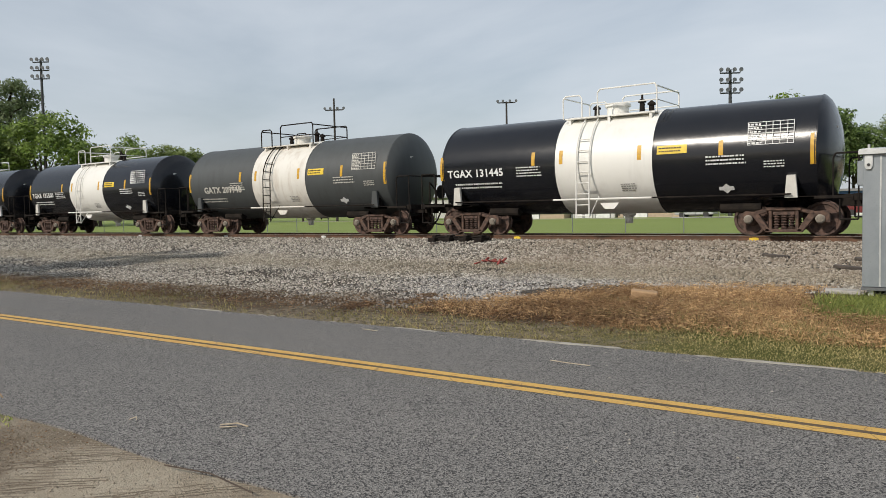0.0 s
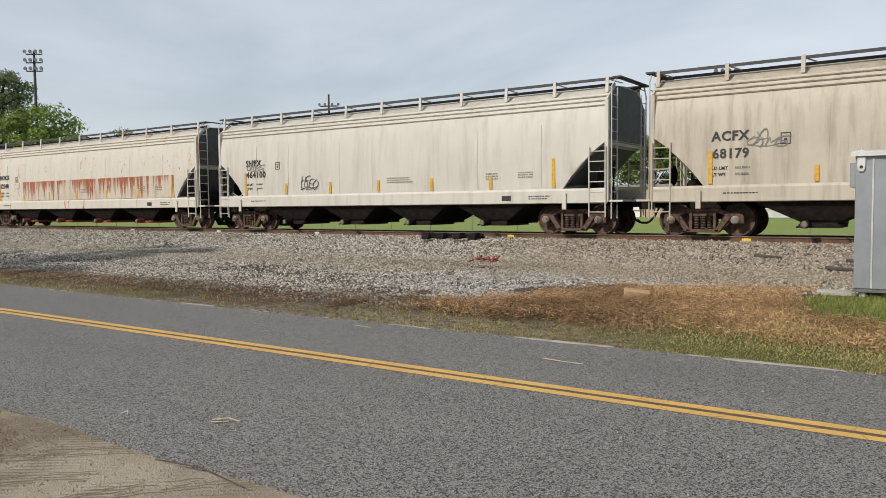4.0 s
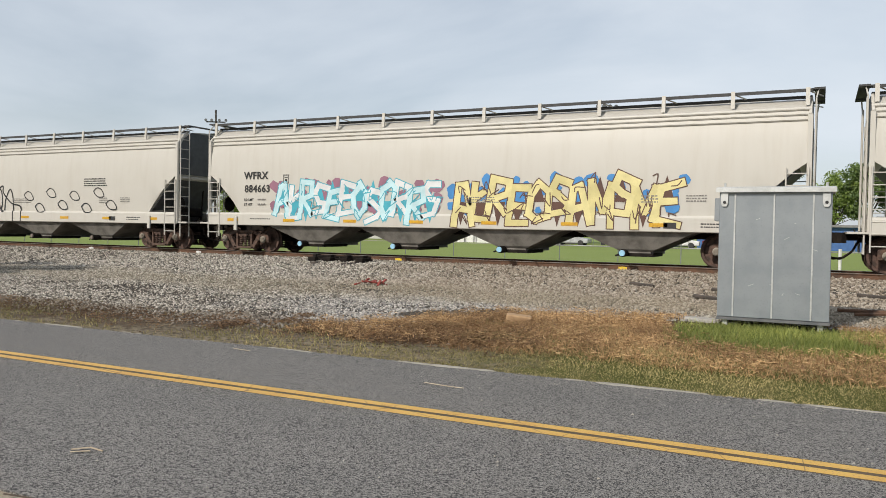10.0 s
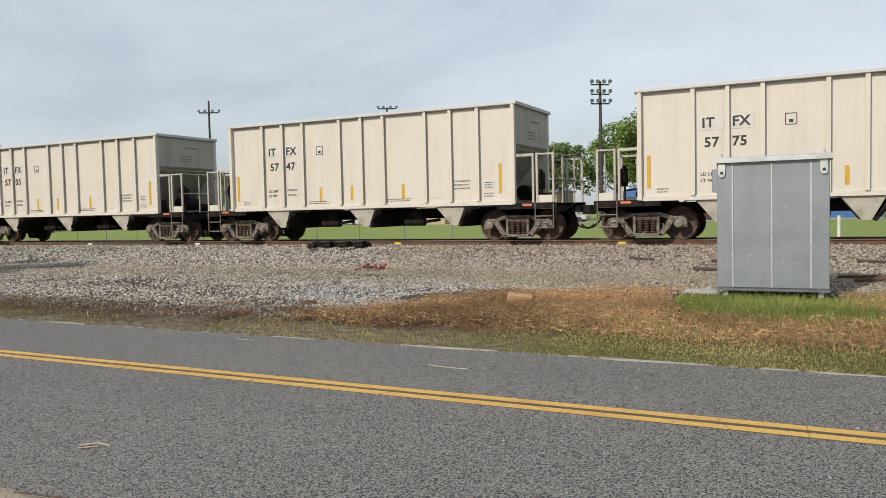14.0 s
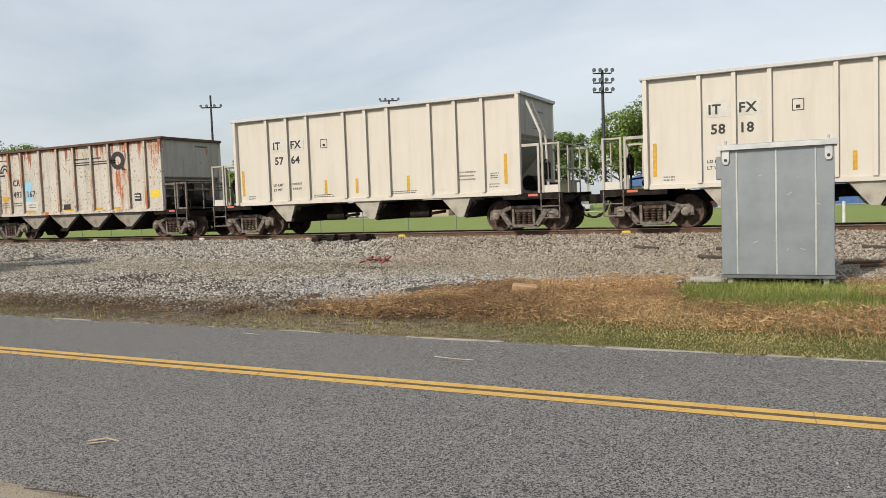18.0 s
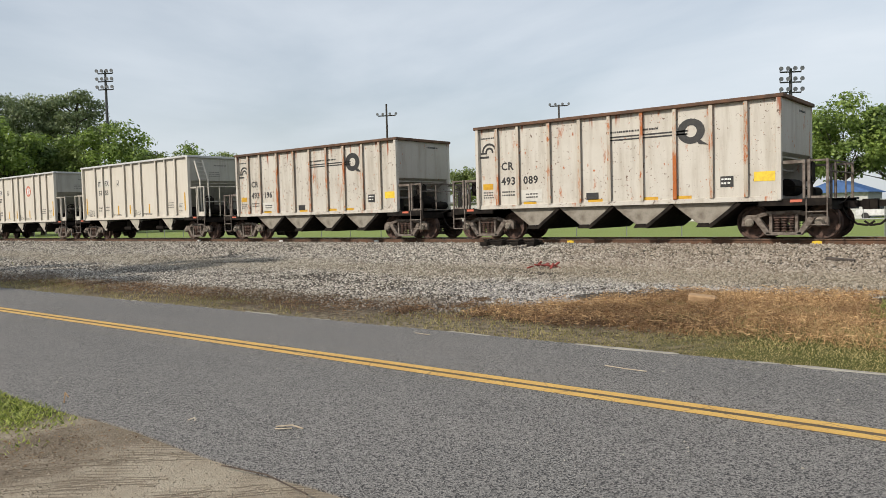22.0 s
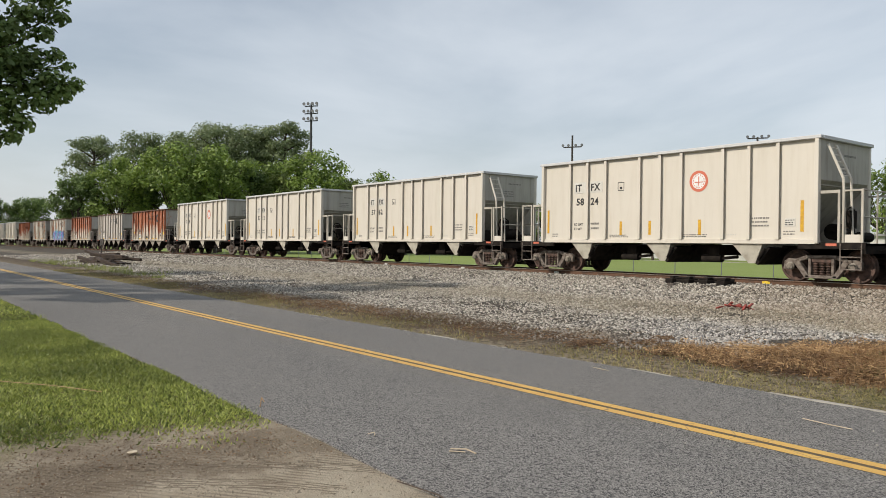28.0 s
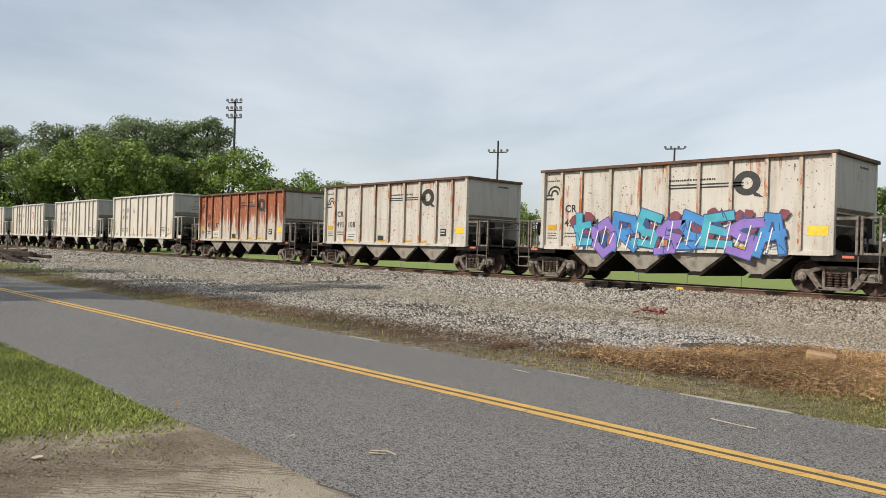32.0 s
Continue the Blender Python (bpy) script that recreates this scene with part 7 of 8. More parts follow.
# ---- loose stones of the ballast and the gravel apron ----
def ballast_stones():
    rng = np.random.default_rng(4)
    parts_ = []
    for x0, x1, y0, y1, n, r0, r1 in ((-24, 8, 8.6, 17.0, 115000, 0.012, 0.031), (-24, 8, 16.6, 21.6, 50000, 0.020, 0.044), (-48, -24, 8.6, 21.6, 52000, 0.022, 0.046), (-85, -48, 10.0, 21.6, 16000, 0.04, 0.08), (-60, 8, 21.6, 24.6, 14000, 0.03, 0.05)):
        x, y = rng.uniform(x0, x1, n), rng.uniform(y0, y1, n)
        wob = np.array([noise.noise((a * 0.8, b * 0.8, 2.0)) for a, b in zip(x, y)])
        keep = (y + wob * 0.8 > 8.9 + 1.1 * rng.random(n)) & ~((x > -6.2 + wob * 1.5) & (y + wob < 13.3) & ((rng.random(n) < 0.97) | (x > -3)))
        keep &= ~((x > -40) & (y < 13 + wob * 2) & (wob > 0.25) & (rng.random(n) < 0.45))
        keep &= ~((np.abs(y - 15.4 - 1.2 * wob) < 0.5) & (x < -8) & (rng.random(n) < 0.55)) & ~((np.abs(y - 12.3 - wob) < 0.35) & (x < -10) & (rng.random(n) < 0.5))
        x, y = x[keep], y[keep]
        r = rng.uniform(r0, r1, len(x)) * (1 + 0.5 * (rng.random(len(x)) ** 6))
        parts_.append(np.stack([x, y, gz_many(x, y) + r * 0.25, r], 1))
    a = np.concatenate(parts_)
    n = len(a)
    base = np.array([(1, 0, 0), (-1, 0, 0), (0, 1, 0), (0, -1, 0), (0, 0, 0.8), (0, 0, -0.8)], float)
    q = rng.uniform(0, math.tau, n)
    st = rng.uniform(0.6, 1.25, (n, 1, 3))
    v = base[None] * st + rng.uniform(-0.22, 0.22, (n, 6, 3))
    c, s = np.cos(q)[:, None], np.sin(q)[:, None]
    tilt = rng.uniform(-0.6, 0.6, n)[:, None]
    ct, sn = np.cos(tilt), np.sin(tilt)
    vx, vy, vz = v[..., 0], v[..., 1] * ct - v[..., 2] * sn, v[..., 1] * sn + v[..., 2] * ct
    out = np.stack([vx * c - vy * s, vx * s + vy * c, vz], 2) * a[:, None, 3:4] + a[:, None, :3]
    f = np.array([(0, 2, 4), (2, 1, 4), (1, 3, 4), (3, 0, 4), (2, 0, 5), (1, 2, 5), (3, 1, 5), (0, 3, 5)])
    faces = (f[None] + (np.arange(n) * 6)[:, None, None]).reshape(-1, 3)
    me = bpy.data.meshes.new("ballast_stones")
    me.vertices.add(n * 6)
    me.vertices.foreach_set("co", out.reshape(-1))
    m = len(faces)
    me.loops.add(m * 3)
    me.loops.foreach_set("vertex_index", faces.reshape(-1).astype(np.int32))
    me.polygons.add(m)
    me.polygons.foreach_set("loop_start", (np.arange(m) * 3).astype(np.int32))
    me.update()
    me.validate()
    me.materials.append(M_STONE)
    tagged(new("ballast_stones", me), "loose grey and brown crushed stone of the railway bed", "gravel", kind="stuff")


ballast_stones()


def blades(name, n, area, height, width, lean, mat, label, seed, keep=None, category="grass"):
    """Grass or straw as thin three-cornered blades."""
    rng = np.random.default_rng(seed)
    x, y = rng.uniform(area[0], area[1], n), rng.uniform(area[2], area[3], n)
    if keep is not None:
        k = keep(x, y, rng)
        x, y = x[k], y[k]
    n = len(x)
    z = gz_many(x, y)
    h = rng.uniform(*height, n)
    q = rng.uniform(0, math.tau, n)
    l = rng.uniform(*lean, n) * h
    q2 = rng.uniform(0, math.tau, n)
    w = rng.uniform(*width, n)
    a = np.stack([x - np.cos(q) * w, y - np.sin(q) * w, z - 0.005], 1)
    b = np.stack([x + np.cos(q) * w, y + np.sin(q) * w, z - 0.005], 1)
    t = np.stack([x + np.cos(q2) * l, y + np.sin(q2) * l, z + np.sqrt(np.maximum(h * h - l * l, 0.0004))], 1)
    v = np.stack([a, b, t], 1).reshape(-1, 3)
    me = bpy.data.meshes.new(name)
    me.vertices.add(n * 3)
    me.vertices.foreach_set("co", v.reshape(-1))
    me.loops.add(n * 3)
    me.loops.foreach_set("vertex_index", np.arange(n * 3, dtype=np.int32))
    me.polygons.add(n)
    me.polygons.foreach_set("loop_start", (np.arange(n) * 3).astype(np.int32))
    me.update()
    me.validate()
    me.materials.append(mat)
    return tagged(new(name, me), label, category, kind="stuff")


def field_noise(x, y, f, s):
    return np.array([noise.noise((a * f, b * f, s)) for a, b in zip(x, y)])


def tri_mesh(name, v, mat, label, category):
    n = len(v)
    me = bpy.data.meshes.new(name)
    me.vertices.add(n * 3)
    me.vertices.foreach_set("co", v.reshape(-1))
    me.loops.add(n * 3)
    me.loops.foreach_set("vertex_index", np.arange(n * 3, dtype=np.int32))
    me.polygons.add(n)
    me.polygons.foreach_set("loop_start", (np.arange(n) * 3).astype(np.int32))
    me.update()
    me.validate()
    me.materials.append(mat)
    return tagged(new(name, me), label, category, kind="stuff")


def litter(name, n, area, size, mat, label, seed, keep):
    """Flat crumbs and dead leaves, tipped every way."""
    rng = np.random.default_rng(seed)
    x, y = rng.uniform(area[0], area[1], n), rng.uniform(area[2], area[3], n)
    k = keep(x, y, rng)
    x, y = x[k], y[k]
    n = len(x)
    c = np.stack([x, y, gz_many(x, y) + rng.uniform(0.004, 0.03, n)], 1)
    r = rng.uniform(*size, n)[:, None, None]
    v = rng.normal(0, 1, (n, 3, 3))
    v /= np.linalg.norm(v, axis=2)[..., None]
    v[..., 2] *= 0.4
    return tri_mesh(name, c[:, None, :] + v * r, mat, label, "leaf litter")


def heap(name, n, area, length, width, high, mat, label, seed, keep, category):
    """Cut stalks lying across one another in a low uneven heap."""
    rng = np.random.default_rng(seed)
    x, y = rng.uniform(area[0], area[1], n), rng.uniform(area[2], area[3], n)
    k = keep(x, y, rng)
    x, y = x[k], y[k]
    n = len(x)
    lump = 0.55 + 0.9 * np.clip(field_noise(x, y, 1.1, 11.0) + 0.2, 0, 1)
    z = gz_many(x, y) + high * lump * rng.random(n) ** 0.6
    l, w = rng.uniform(*length, n), rng.uniform(*width, n)
    q = rng.uniform(0, math.tau, n)
    rise = rng.normal(0.04, 0.22, n)
    d = np.stack([np.cos(q), np.sin(q), rise], 1)
    side = np.stack([-np.sin(q), np.cos(q), rng.normal(0, 0.7, n)], 1) * w[:, None]
    base = np.stack([x, y, z], 1)
    v = np.stack([base - side, base + side, base + d * l[:, None]], 1)
    v[..., 2] = np.maximum(v[..., 2], gz_many(x, y)[:, None] + 0.001)
    return tri_mesh(name, v, mat, label, category)


def lawn_keep(x, y, rng):
    w = field_noise(x, y, 0.7, 3.0)
    edge = -6.5 + 0.55 * w + 0.25 * field_noise(x, y, 2.3, 6.0)
    return (x < edge + rng.normal(0, 0.25, len(x))) & (y < 2.95 + 0.25 * w)


blades("lawn_grass", 150000, (-17, -5.6, -1.5, 3.2), (0.022, 0.06), (0.005, 0.013), (0.55, 0.98), M_GRASS, "short green lawn grass beside the road", 1, lawn_keep)
blades("lawn_grass", 50000, (-42, -17, -3.5, 3.2), (0.03, 0.09), (0.012, 0.03), (0.55, 0.97), M_GRASS, "short green lawn grass beside the road", 2, lawn_keep)
blades("verge_grass", 40000, (-45, -3.5, 8.0, 10.4), (0.03, 0.09), (0.004, 0.009), (0.2, 0.9), M_VERGE, "thin worn grass between road and gravel", 3,
       lambda x, y, rng: (field_noise(x, y, 0.5, 7.0) * 0.9 + field_noise(x, y, 2.1, 3.0) * 0.6 + (8.9 - y) * 0.45 + rng.normal(0, 0.2, len(x)) > 0.05) & (y > 7.93 + 0.1 * field_noise(x, y, 1.6, 2.0)))
litter("leaf_litter", 24000, (-48, -2.0, 8.05, 10.3), (0.008, 0.032), M_STRAW_DARK, "brown dead leaves and crumbs along the verge", 31,
       lambda x, y, rng: (np.abs(y - 9.25 + 0.02 * np.minimum(0, x + 12)) + rng.normal(0, 0.3, len(x)) + 0.5 * field_noise(x, y, 0.8, 4.0) < 0.75))
# dense dark debris, also standing in for some of the shade here
litter("leaf_litter", 30000, (-38, -9.0, 8.3, 11.2), (0.010, 0.04), M_STRAW_DARK, "dark brown debris and twigs doubling as shade along the gravel foot", 32,
       lambda x, y, rng: (np.abs(y - 9.35 + 0.5 * field_noise(x, y, 0.35, 14.0)) + rng.normal(0, 0.35, len(x)) + 0.6 * field_noise(x, y, 0.9, 24.0) < 0.6))
blades("verge_weeds", 9000, (-64, -30, 9.6, 13.2), (0.08, 0.3), (0.01, 0.025), (0.2, 0.9), M_TUFT, "green weeds round the old timbers", 41,
       lambda x, y, rng: field_noise(x, y, 0.45, 17.0) + (10.6 - y) * 0.25 + rng.normal(0, 0.1, len(x)) > 0.12)
blades("green_tuft", 15000, (-2.0, 0.9, 10.0, 12.9), (0.05, 0.17), (0.004, 0.009), (0.3, 0.9), M_TUFT, "rank green grass growing at the foot of the cabinet", 4,
       lambda x, y, rng: field_noise(x, y, 1.1, 5.0) * 0.6 + rng.normal(0, 0.22, len(x)) + np.minimum(0.7, x + 1.5) + np.minimum(0.5, y - 10.3) + 0.5 * field_noise(x, y, 2.5, 8.0) > 0.25)
blades("verge_grass", 95000, (-6.5, 4.5, 7.95, 11.8), (0.012, 0.045), (0.004, 0.009), (0.6, 0.985), M_EDGEGRASS, "short yellow-green grass along the road edge", 5,
       lambda x, y, rng: (9.35 + 0.36 * (x + 3.0) + field_noise(x, y, 0.9, 5.0) * 0.8 + field_noise(x, y, 3.1, 5.0) * 0.4 + rng.normal(0, 0.25, len(x)) > y) & (y > 8.0 + 0.12 * field_noise(x, y, 1.5, 2.0)) & (rng.random(len(x)) < np.clip((x + 6.5) / 3, 0.1, 1)))


def straw_keep(x, y, rng):
    d = field_noise(x, y, 0.6, 9.0) * 0.8 + field_noise(x, y, 2.0, 1.0) * 0.6 + rng.normal(0, 0.2, len(x))
    left = np.minimum(0.9, (x + 6.6) * 0.5)
    front = np.minimum(0.6, (y - 9.5 + np.maximum(0, x + 3.5) * 0.15) * 0.8)
    back = np.minimum(0.5, (12.0 + 0.35 * (x + 4.0) - y) * 0.7)
    xg = x + 0.7 * field_noise(x, y, 0.9, 31.0) + 0.12 * (y - 11)
    gap = np.where((xg > -1.75) & (xg < 0.5) & (y > 10.3), -2.0, np.where((xg > -1.75) & (xg < 0.5), -0.35, 0.0))
    return d + left + front + back + gap > 0.75


heap("dry_straw", 52000, (-7.2, 3.6, 8.8, 13.6), (0.04, 0.13), (0.003, 0.006), 0.12, M_STRAW, "heap of dry golden-brown cut grass on the verge", 6, straw_keep, "straw")
blades("dry_straw", 34000, (-7.2, 3.6, 8.8, 13.6), (0.07, 0.20), (0.003, 0.006), (0.3, 0.9), M_STRAW, "dead brown grass standing in the cut heap", 36, straw_keep, "straw")
blades("green_tuft", 7000, (-5.2, -1.5, 9.2, 11.2), (0.05, 0.14), (0.003, 0.006), (0.3, 0.9), M_EDGEGRASS, "yellowing grass growing through the straw", 37,
       lambda x, y, rng: field_noise(x, y, 1.4, 21.0) + rng.normal(0, 0.15, len(x)) > 0.12)
heap("dry_straw", 22000, (-8.4, -3.2, 8.7, 10.9), (0.04, 0.15), (0.003, 0.006), 0.07, M_STRAW_DARK, "dark rotting brown cut grass at the verge", 38,
     lambda x, y, rng: field_noise(x, y, 0.9, 41.0) + field_noise(x, y, 2.4, 4.0) * 0.5 - np.abs(y - 9.7) * 0.6 - np.abs(x + 5.6) * 0.15 + rng.normal(0, 0.12, len(x)) > -0.35, "straw")
heap("dry_straw", 10000, (-22, -3.5, 8.6, 10.3), (0.06, 0.2), (0.003, 0.006), 0.025, M_STRAW_DARK, "brown pine straw along the gravel", 7,
     lambda x, y, rng: np.abs(y - 9.35 - 0.35 * field_noise(x, x * 0, 0.5, 2.0)) + rng.normal(0, 0.18, len(x)) + 0.5 * field_noise(x, y, 1.3, 6.0) < 0.5, "straw")


# ---- trees ----
def crown_mesh(name, centres, leaf_n, leaf_r, spread, rng, flat_=1.0, up=0.55):
    """Leaf sprays round clump centres, each leaf turned outward and upward with some disorder."""
    cc = np.array(centres, float)
    cnt = np.maximum(6, (leaf_n * (cc[:, 3] / spread) ** 2).astype(int))
    cc = np.repeat(cc, cnt, axis=0)
    n = len(cc)
    p = rng.normal(0, 1, (n, 3))
    p /= np.linalg.norm(p, axis=1)[:, None]
    out = p.copy()
    p *= (rng.random((n, 1)) ** 0.4) * cc[:, 3:4]
    p[:, 2] *= flat_
    c = cc[:, :3] + p
    nor = out + rng.normal(0, 0.55, (n, 3)) + np.array((0, 0, up))
    nor /= np.linalg.norm(nor, axis=1)[:, None]
    u = np.cross(nor, rng.normal(0, 1, (n, 3)))
    u /= np.linalg.norm(u, axis=1)[:, None]
    w = np.cross(nor, u)
    r = leaf_r * rng.uniform(0.6, 1.35, (n, 1))
    v = np.stack([c - u * r, c + w * r * 0.55, c + u * r, c - w * r * 0.55], 1).reshape(-1, 3)
    me = bpy.data.meshes.new(name)
    me.vertices.add(n * 4)
    me.vertices.foreach_set("co", v.reshape(-1))
    me.loops.add(n * 4)
    me.loops.foreach_set("vertex_index", np.arange(n * 4, dtype=np.int32))
    me.polygons.add(n)
    me.polygons.foreach_set("loop_start", (np.arange(n) * 4).astype(np.int32))
    me.update()
    me.validate()
    return me


def tree(seed, h, w, kind, mat, leaf_r=0.21, leaf_n=170):
    rng = np.random.default_rng(seed)
    t = empty("tree", pose(0, 0, 0))
    centres, limbs = [], []
    if kind == "pine":
        # limbs in tiers, each with a few flat cushions of needles at its end
        for k in range(19):
            z = h * (0.56 + 0.39 * (k / 18) ** 0.8)
            a = k * 2.4 + rng.uniform(-0.5, 0.5)
            rad = w * 0.5 * rng.uniform(0.45, 1.0) * math.sqrt(max(0.1, 1.0 - ((z / h - 0.74) / 0.235) ** 2))
            tip = (rad * math.cos(a), rad * math.sin(a), z + h * 0.02)
            limbs.append(((0, 0, z * 0.93), tip))
            for j in range(4):
                f = 1.0 - 0.2 * j
                centres.append((tip[0] * f + rng.normal(0, 0.5), tip[1] * f + rng.normal(0, 0.5), tip[2] + rng.normal(0.1, 0.35), w * rng.uniform(0.085, 0.14)))
        flat_ = 0.5
    else:
        for k in range(60):
            u = rng.normal(0, 1, 3)
            u /= np.linalg.norm(u)
            if u[2] < -0.55:
                u[2] *= -1
            s = rng.uniform(0.55, 1.05)
            c = (u[0] * w * 0.43 * s, u[1] * w * 0.43 * s, h * 0.56 + u[2] * h * 0.37 * s, w * rng.uniform(0.085, 0.155))
            centres.append(c)
            if k % 3 == 0:
                limbs.append(((0, 0, h * 0.3), c[:3]))
        for k in range(14):
            a, s = rng.uniform(0, math.tau), rng.uniform(0.2, 0.5)
            centres.append((w * s * math.cos(a), w * s * math.sin(a), h * (0.72 + 0.26 * rng.random() * (1 - s)), w * rng.uniform(0.05, 0.08)))
        flat_ = 0.8
    def wood(bm):
        top = h * (0.93 if kind == "pine" else 0.55)
        n = 5
        for k in range(n):
            a, b = k / n, (k + 1) / n
            rod(bm, (0.25 * math.sin(a * 4 + seed), 0.2 * math.cos(a * 3), top * a), (0.25 * math.sin(b * 4 + seed), 0.2 * math.cos(b * 3), top * b), 0.022 * h * (1 - 0.75 * a), 8, 0.022 * h * (1 - 0.75 * b))
        for a, b in limbs:
            rod(bm, a, b, 0.006 * h, 5, 0.002 * h)
    part("trunk", wood, M_TRUNK, t)
    me = crown_mesh("crown", centres, leaf_n, leaf_r, w * 0.14, rng, flat_)
    me.materials.append(None)
    piece("crown", me, mat, t)
    return t


TREE_LABELS = {"broad": "leafy green broadleaf tree behind the field", "pine": "tall pine with a ragged open crown", "dark": "dark green tree behind the field"}
protos = {}
for key, seed, h, w, kind, mat in (("b1", 1, 13, 11, "broad", M_LEAF), ("b2", 2, 13, 12, "broad", M_LEAF), ("b3", 3, 13, 10, "broad", M_LEAF2), ("b4", 4, 13, 9, "dark", M_LEAF_DARK), ("b5", 8, 13, 10, "dark", M_LEAF_DARK),
                                   ("p1", 5, 21, 15, "pine", M_PINE), ("p2", 6, 21, 16, "pine", M_PINE), ("p3", 7, 21, 14, "pine", M_PINE)):
    protos[key] = (tree(seed, h, w, "pine" if kind == "pine" else "broad", mat), h, kind)
TREES = [("p1", -131.8, 29.4, 18.3), ("p2", -130, 36.9, 19.0), ("p3", -128, 42.5, 18.4), ("p2", -126, 48, 21.4), ("p1", -124, 53, 21.0), ("p3", -122, 58, 22.4), ("p1", -138, 62, 22), ("p2", -140, 47, 21),
         ("b4", -119, 24.5, 11.5), ("b1", -118, 30, 14.0), ("b2", -114, 36.5, 16.6), ("b4", -120, 33, 12.2), ("b1", -112, 42.5, 16.4), ("b5", -114, 47.5, 15.6), ("b3", -111, 51.5, 13.6), ("b2", -108, 55.5, 16.6), ("b3", -104, 61.5, 13.0),
         ("b1", -103, 66, 13.2), ("b3", -99, 70.5, 13.0), ("b4", -118, 40, 12.6), ("b5", -121, 46, 13), ("b3", -96, 76, 11.5), ("b5", -115, 54, 12.5),
         ("b4", -180, 20, 11.2), ("b5", -178, 28, 11.5), ("b1", -176, 12, 10.8), ("b4", -172, 36, 9.5), ("b5", -186, 5, 11), ("b1", -184, -6, 11), ("b4", -190, -16, 11), ("b2", -182, 25, 10),
         ("b2", -40.5, 97, 12.9), ("b3", -35, 99.5, 11.8), ("b4", -31.5, 101, 11.2), ("b1", -20.5, 103, 14.9), ("b2", -24.5, 103.5, 12.4), ("b4", -15.8, 104, 14.0), ("b5", -12.5, 105, 11.6), ("p3", -6.0, 105, 12.6), ("b1", 1.5, 105, 9.6), ("b4", 5.0, 105, 11.0), ("b2", 11, 105, 10),
         ("b3", -64, 84, 8.6), ("b1", -70, 79.5, 8.4), ("b4", -58, 89, 9.9), ("b2", -51, 94, 9.6), ("b3", -76, 86, 8.0), ("b1", -84, 82, 8.2), ("b4", -46, 99, 10.4), ("b5", 18, 104, 10.5), ("b3", -90, 78, 9.4)]
rng_t = random.Random(9)
used = set()
for key, x, y, h in TREES:
    p, h0, kind = protos[key]
    m = pose(x, y, -0.05, 0, 0, rng_t.uniform(0, 360)) @ Matrix.Scale(h / h0, 4)
    if key in used:
        t = copy_thing(p, m)
        t.scale = (h / h0,) * 3
    else:
        t = p
        t.matrix_basis = m
        used.add(key)
    tagged(t, TREE_LABELS[kind], "tree", group="trees behind the sports field")


def oak():
    """Spreading oak by the road, whose crown shades it."""
    t = empty("oak_tree", pose(-28.2, -1.7, 0.35) @ Matrix.Scale(0.78, 4))
    tagged(t, "spreading dark-leaved oak whose crown shades the road", "tree")
    rng = np.random.default_rng(21)
    centres, limbs = [], []
    for k in range(72):
        u = rng.normal(0, 1, 3)
        u /= np.linalg.norm(u)
        s = rng.uniform(0.55, 1.0)
        c = (0.8 + u[0] * 7.0 * s, 1.2 + u[1] * 6.7 * s, 10.2 + u[2] * 4.9 * s, rng.uniform(0.5, 1.05))
        if c[2] < 5.6:
            continue
        centres.append(c)
        limbs.append(c)
    # low limb reaching out over the verge
    for c in ((3.80, 8.64, 7.67, 0.55), (3.71, 8.20, 7.30, 0.70), (3.61, 7.63, 6.91, 0.80), (3.50, 6.89, 6.09, 0.70), (3.46, 6.65, 5.58, 0.50), (3.44, 6.46, 6.79, 0.90), (3.52, 7.06, 7.50, 0.90), (3.64, 7.81, 7.80, 0.80), (3.67, 7.99, 8.69, 0.50), (3.56, 7.33, 8.50, 0.80), (3.46, 6.59, 8.29, 1.00), (3.61, 7.61, 9.51, 0.60), (3.69, 8.08, 10.23, 0.60), (3.53, 7.13, 10.29, 0.90), (3.44, 6.49, 9.55, 1.00), (3.65, 7.88, 11.06, 0.90), (3.37, 5.88, 6.31, 1.00), (3.35, 5.69, 7.75, 1.10), (3.36, 5.77, 9.23, 1.10), (3.50, 6.94, 11.33, 1.00), (3.42, 6.34, 5.40, 0.45), (3.76, 8.44, 8.31, 0.35)):
        centres.append((c[0], c[1], c[2], c[3] * 0.8))
    def wood(bm):
        rod(bm, (0, 0, -0.6), (0.2, 0.3, 3.2), 0.62, 12, 0.42)
        for a in range(6):
            q = a * 1.047
            b = (2.2 * math.cos(q) + 0.3, 2.2 * math.sin(q) + 0.5, 7.0)
            rod(bm, (0.2, 0.3, 3.1), b, 0.26, 8, 0.14)
        for c in centres:
            q = math.atan2(c[1] - 0.5, c[0] - 0.3)
            q = round(q / 1.047) * 1.047
            rod(bm, (2.2 * math.cos(q) + 0.3, 2.2 * math.sin(q) + 0.5, 7.0), c[:3], 0.07, 5, 0.02)
    part("trunk", wood, M_TRUNK, t)
    me = crown_mesh("crown", centres, 620, 0.14, 1.1, rng, 0.8)
    me.materials.append(None)
    piece("crown", me, M_LEAF_OAK, t)
    other = copy_thing(t, pose(-40.5, -7.0, 0.4, 0, 0, 150))
    other.scale = (0.95, 0.95, 0.9)
    tagged(other, "spreading oak on the lawn whose shade falls over the road", "tree")


oak()


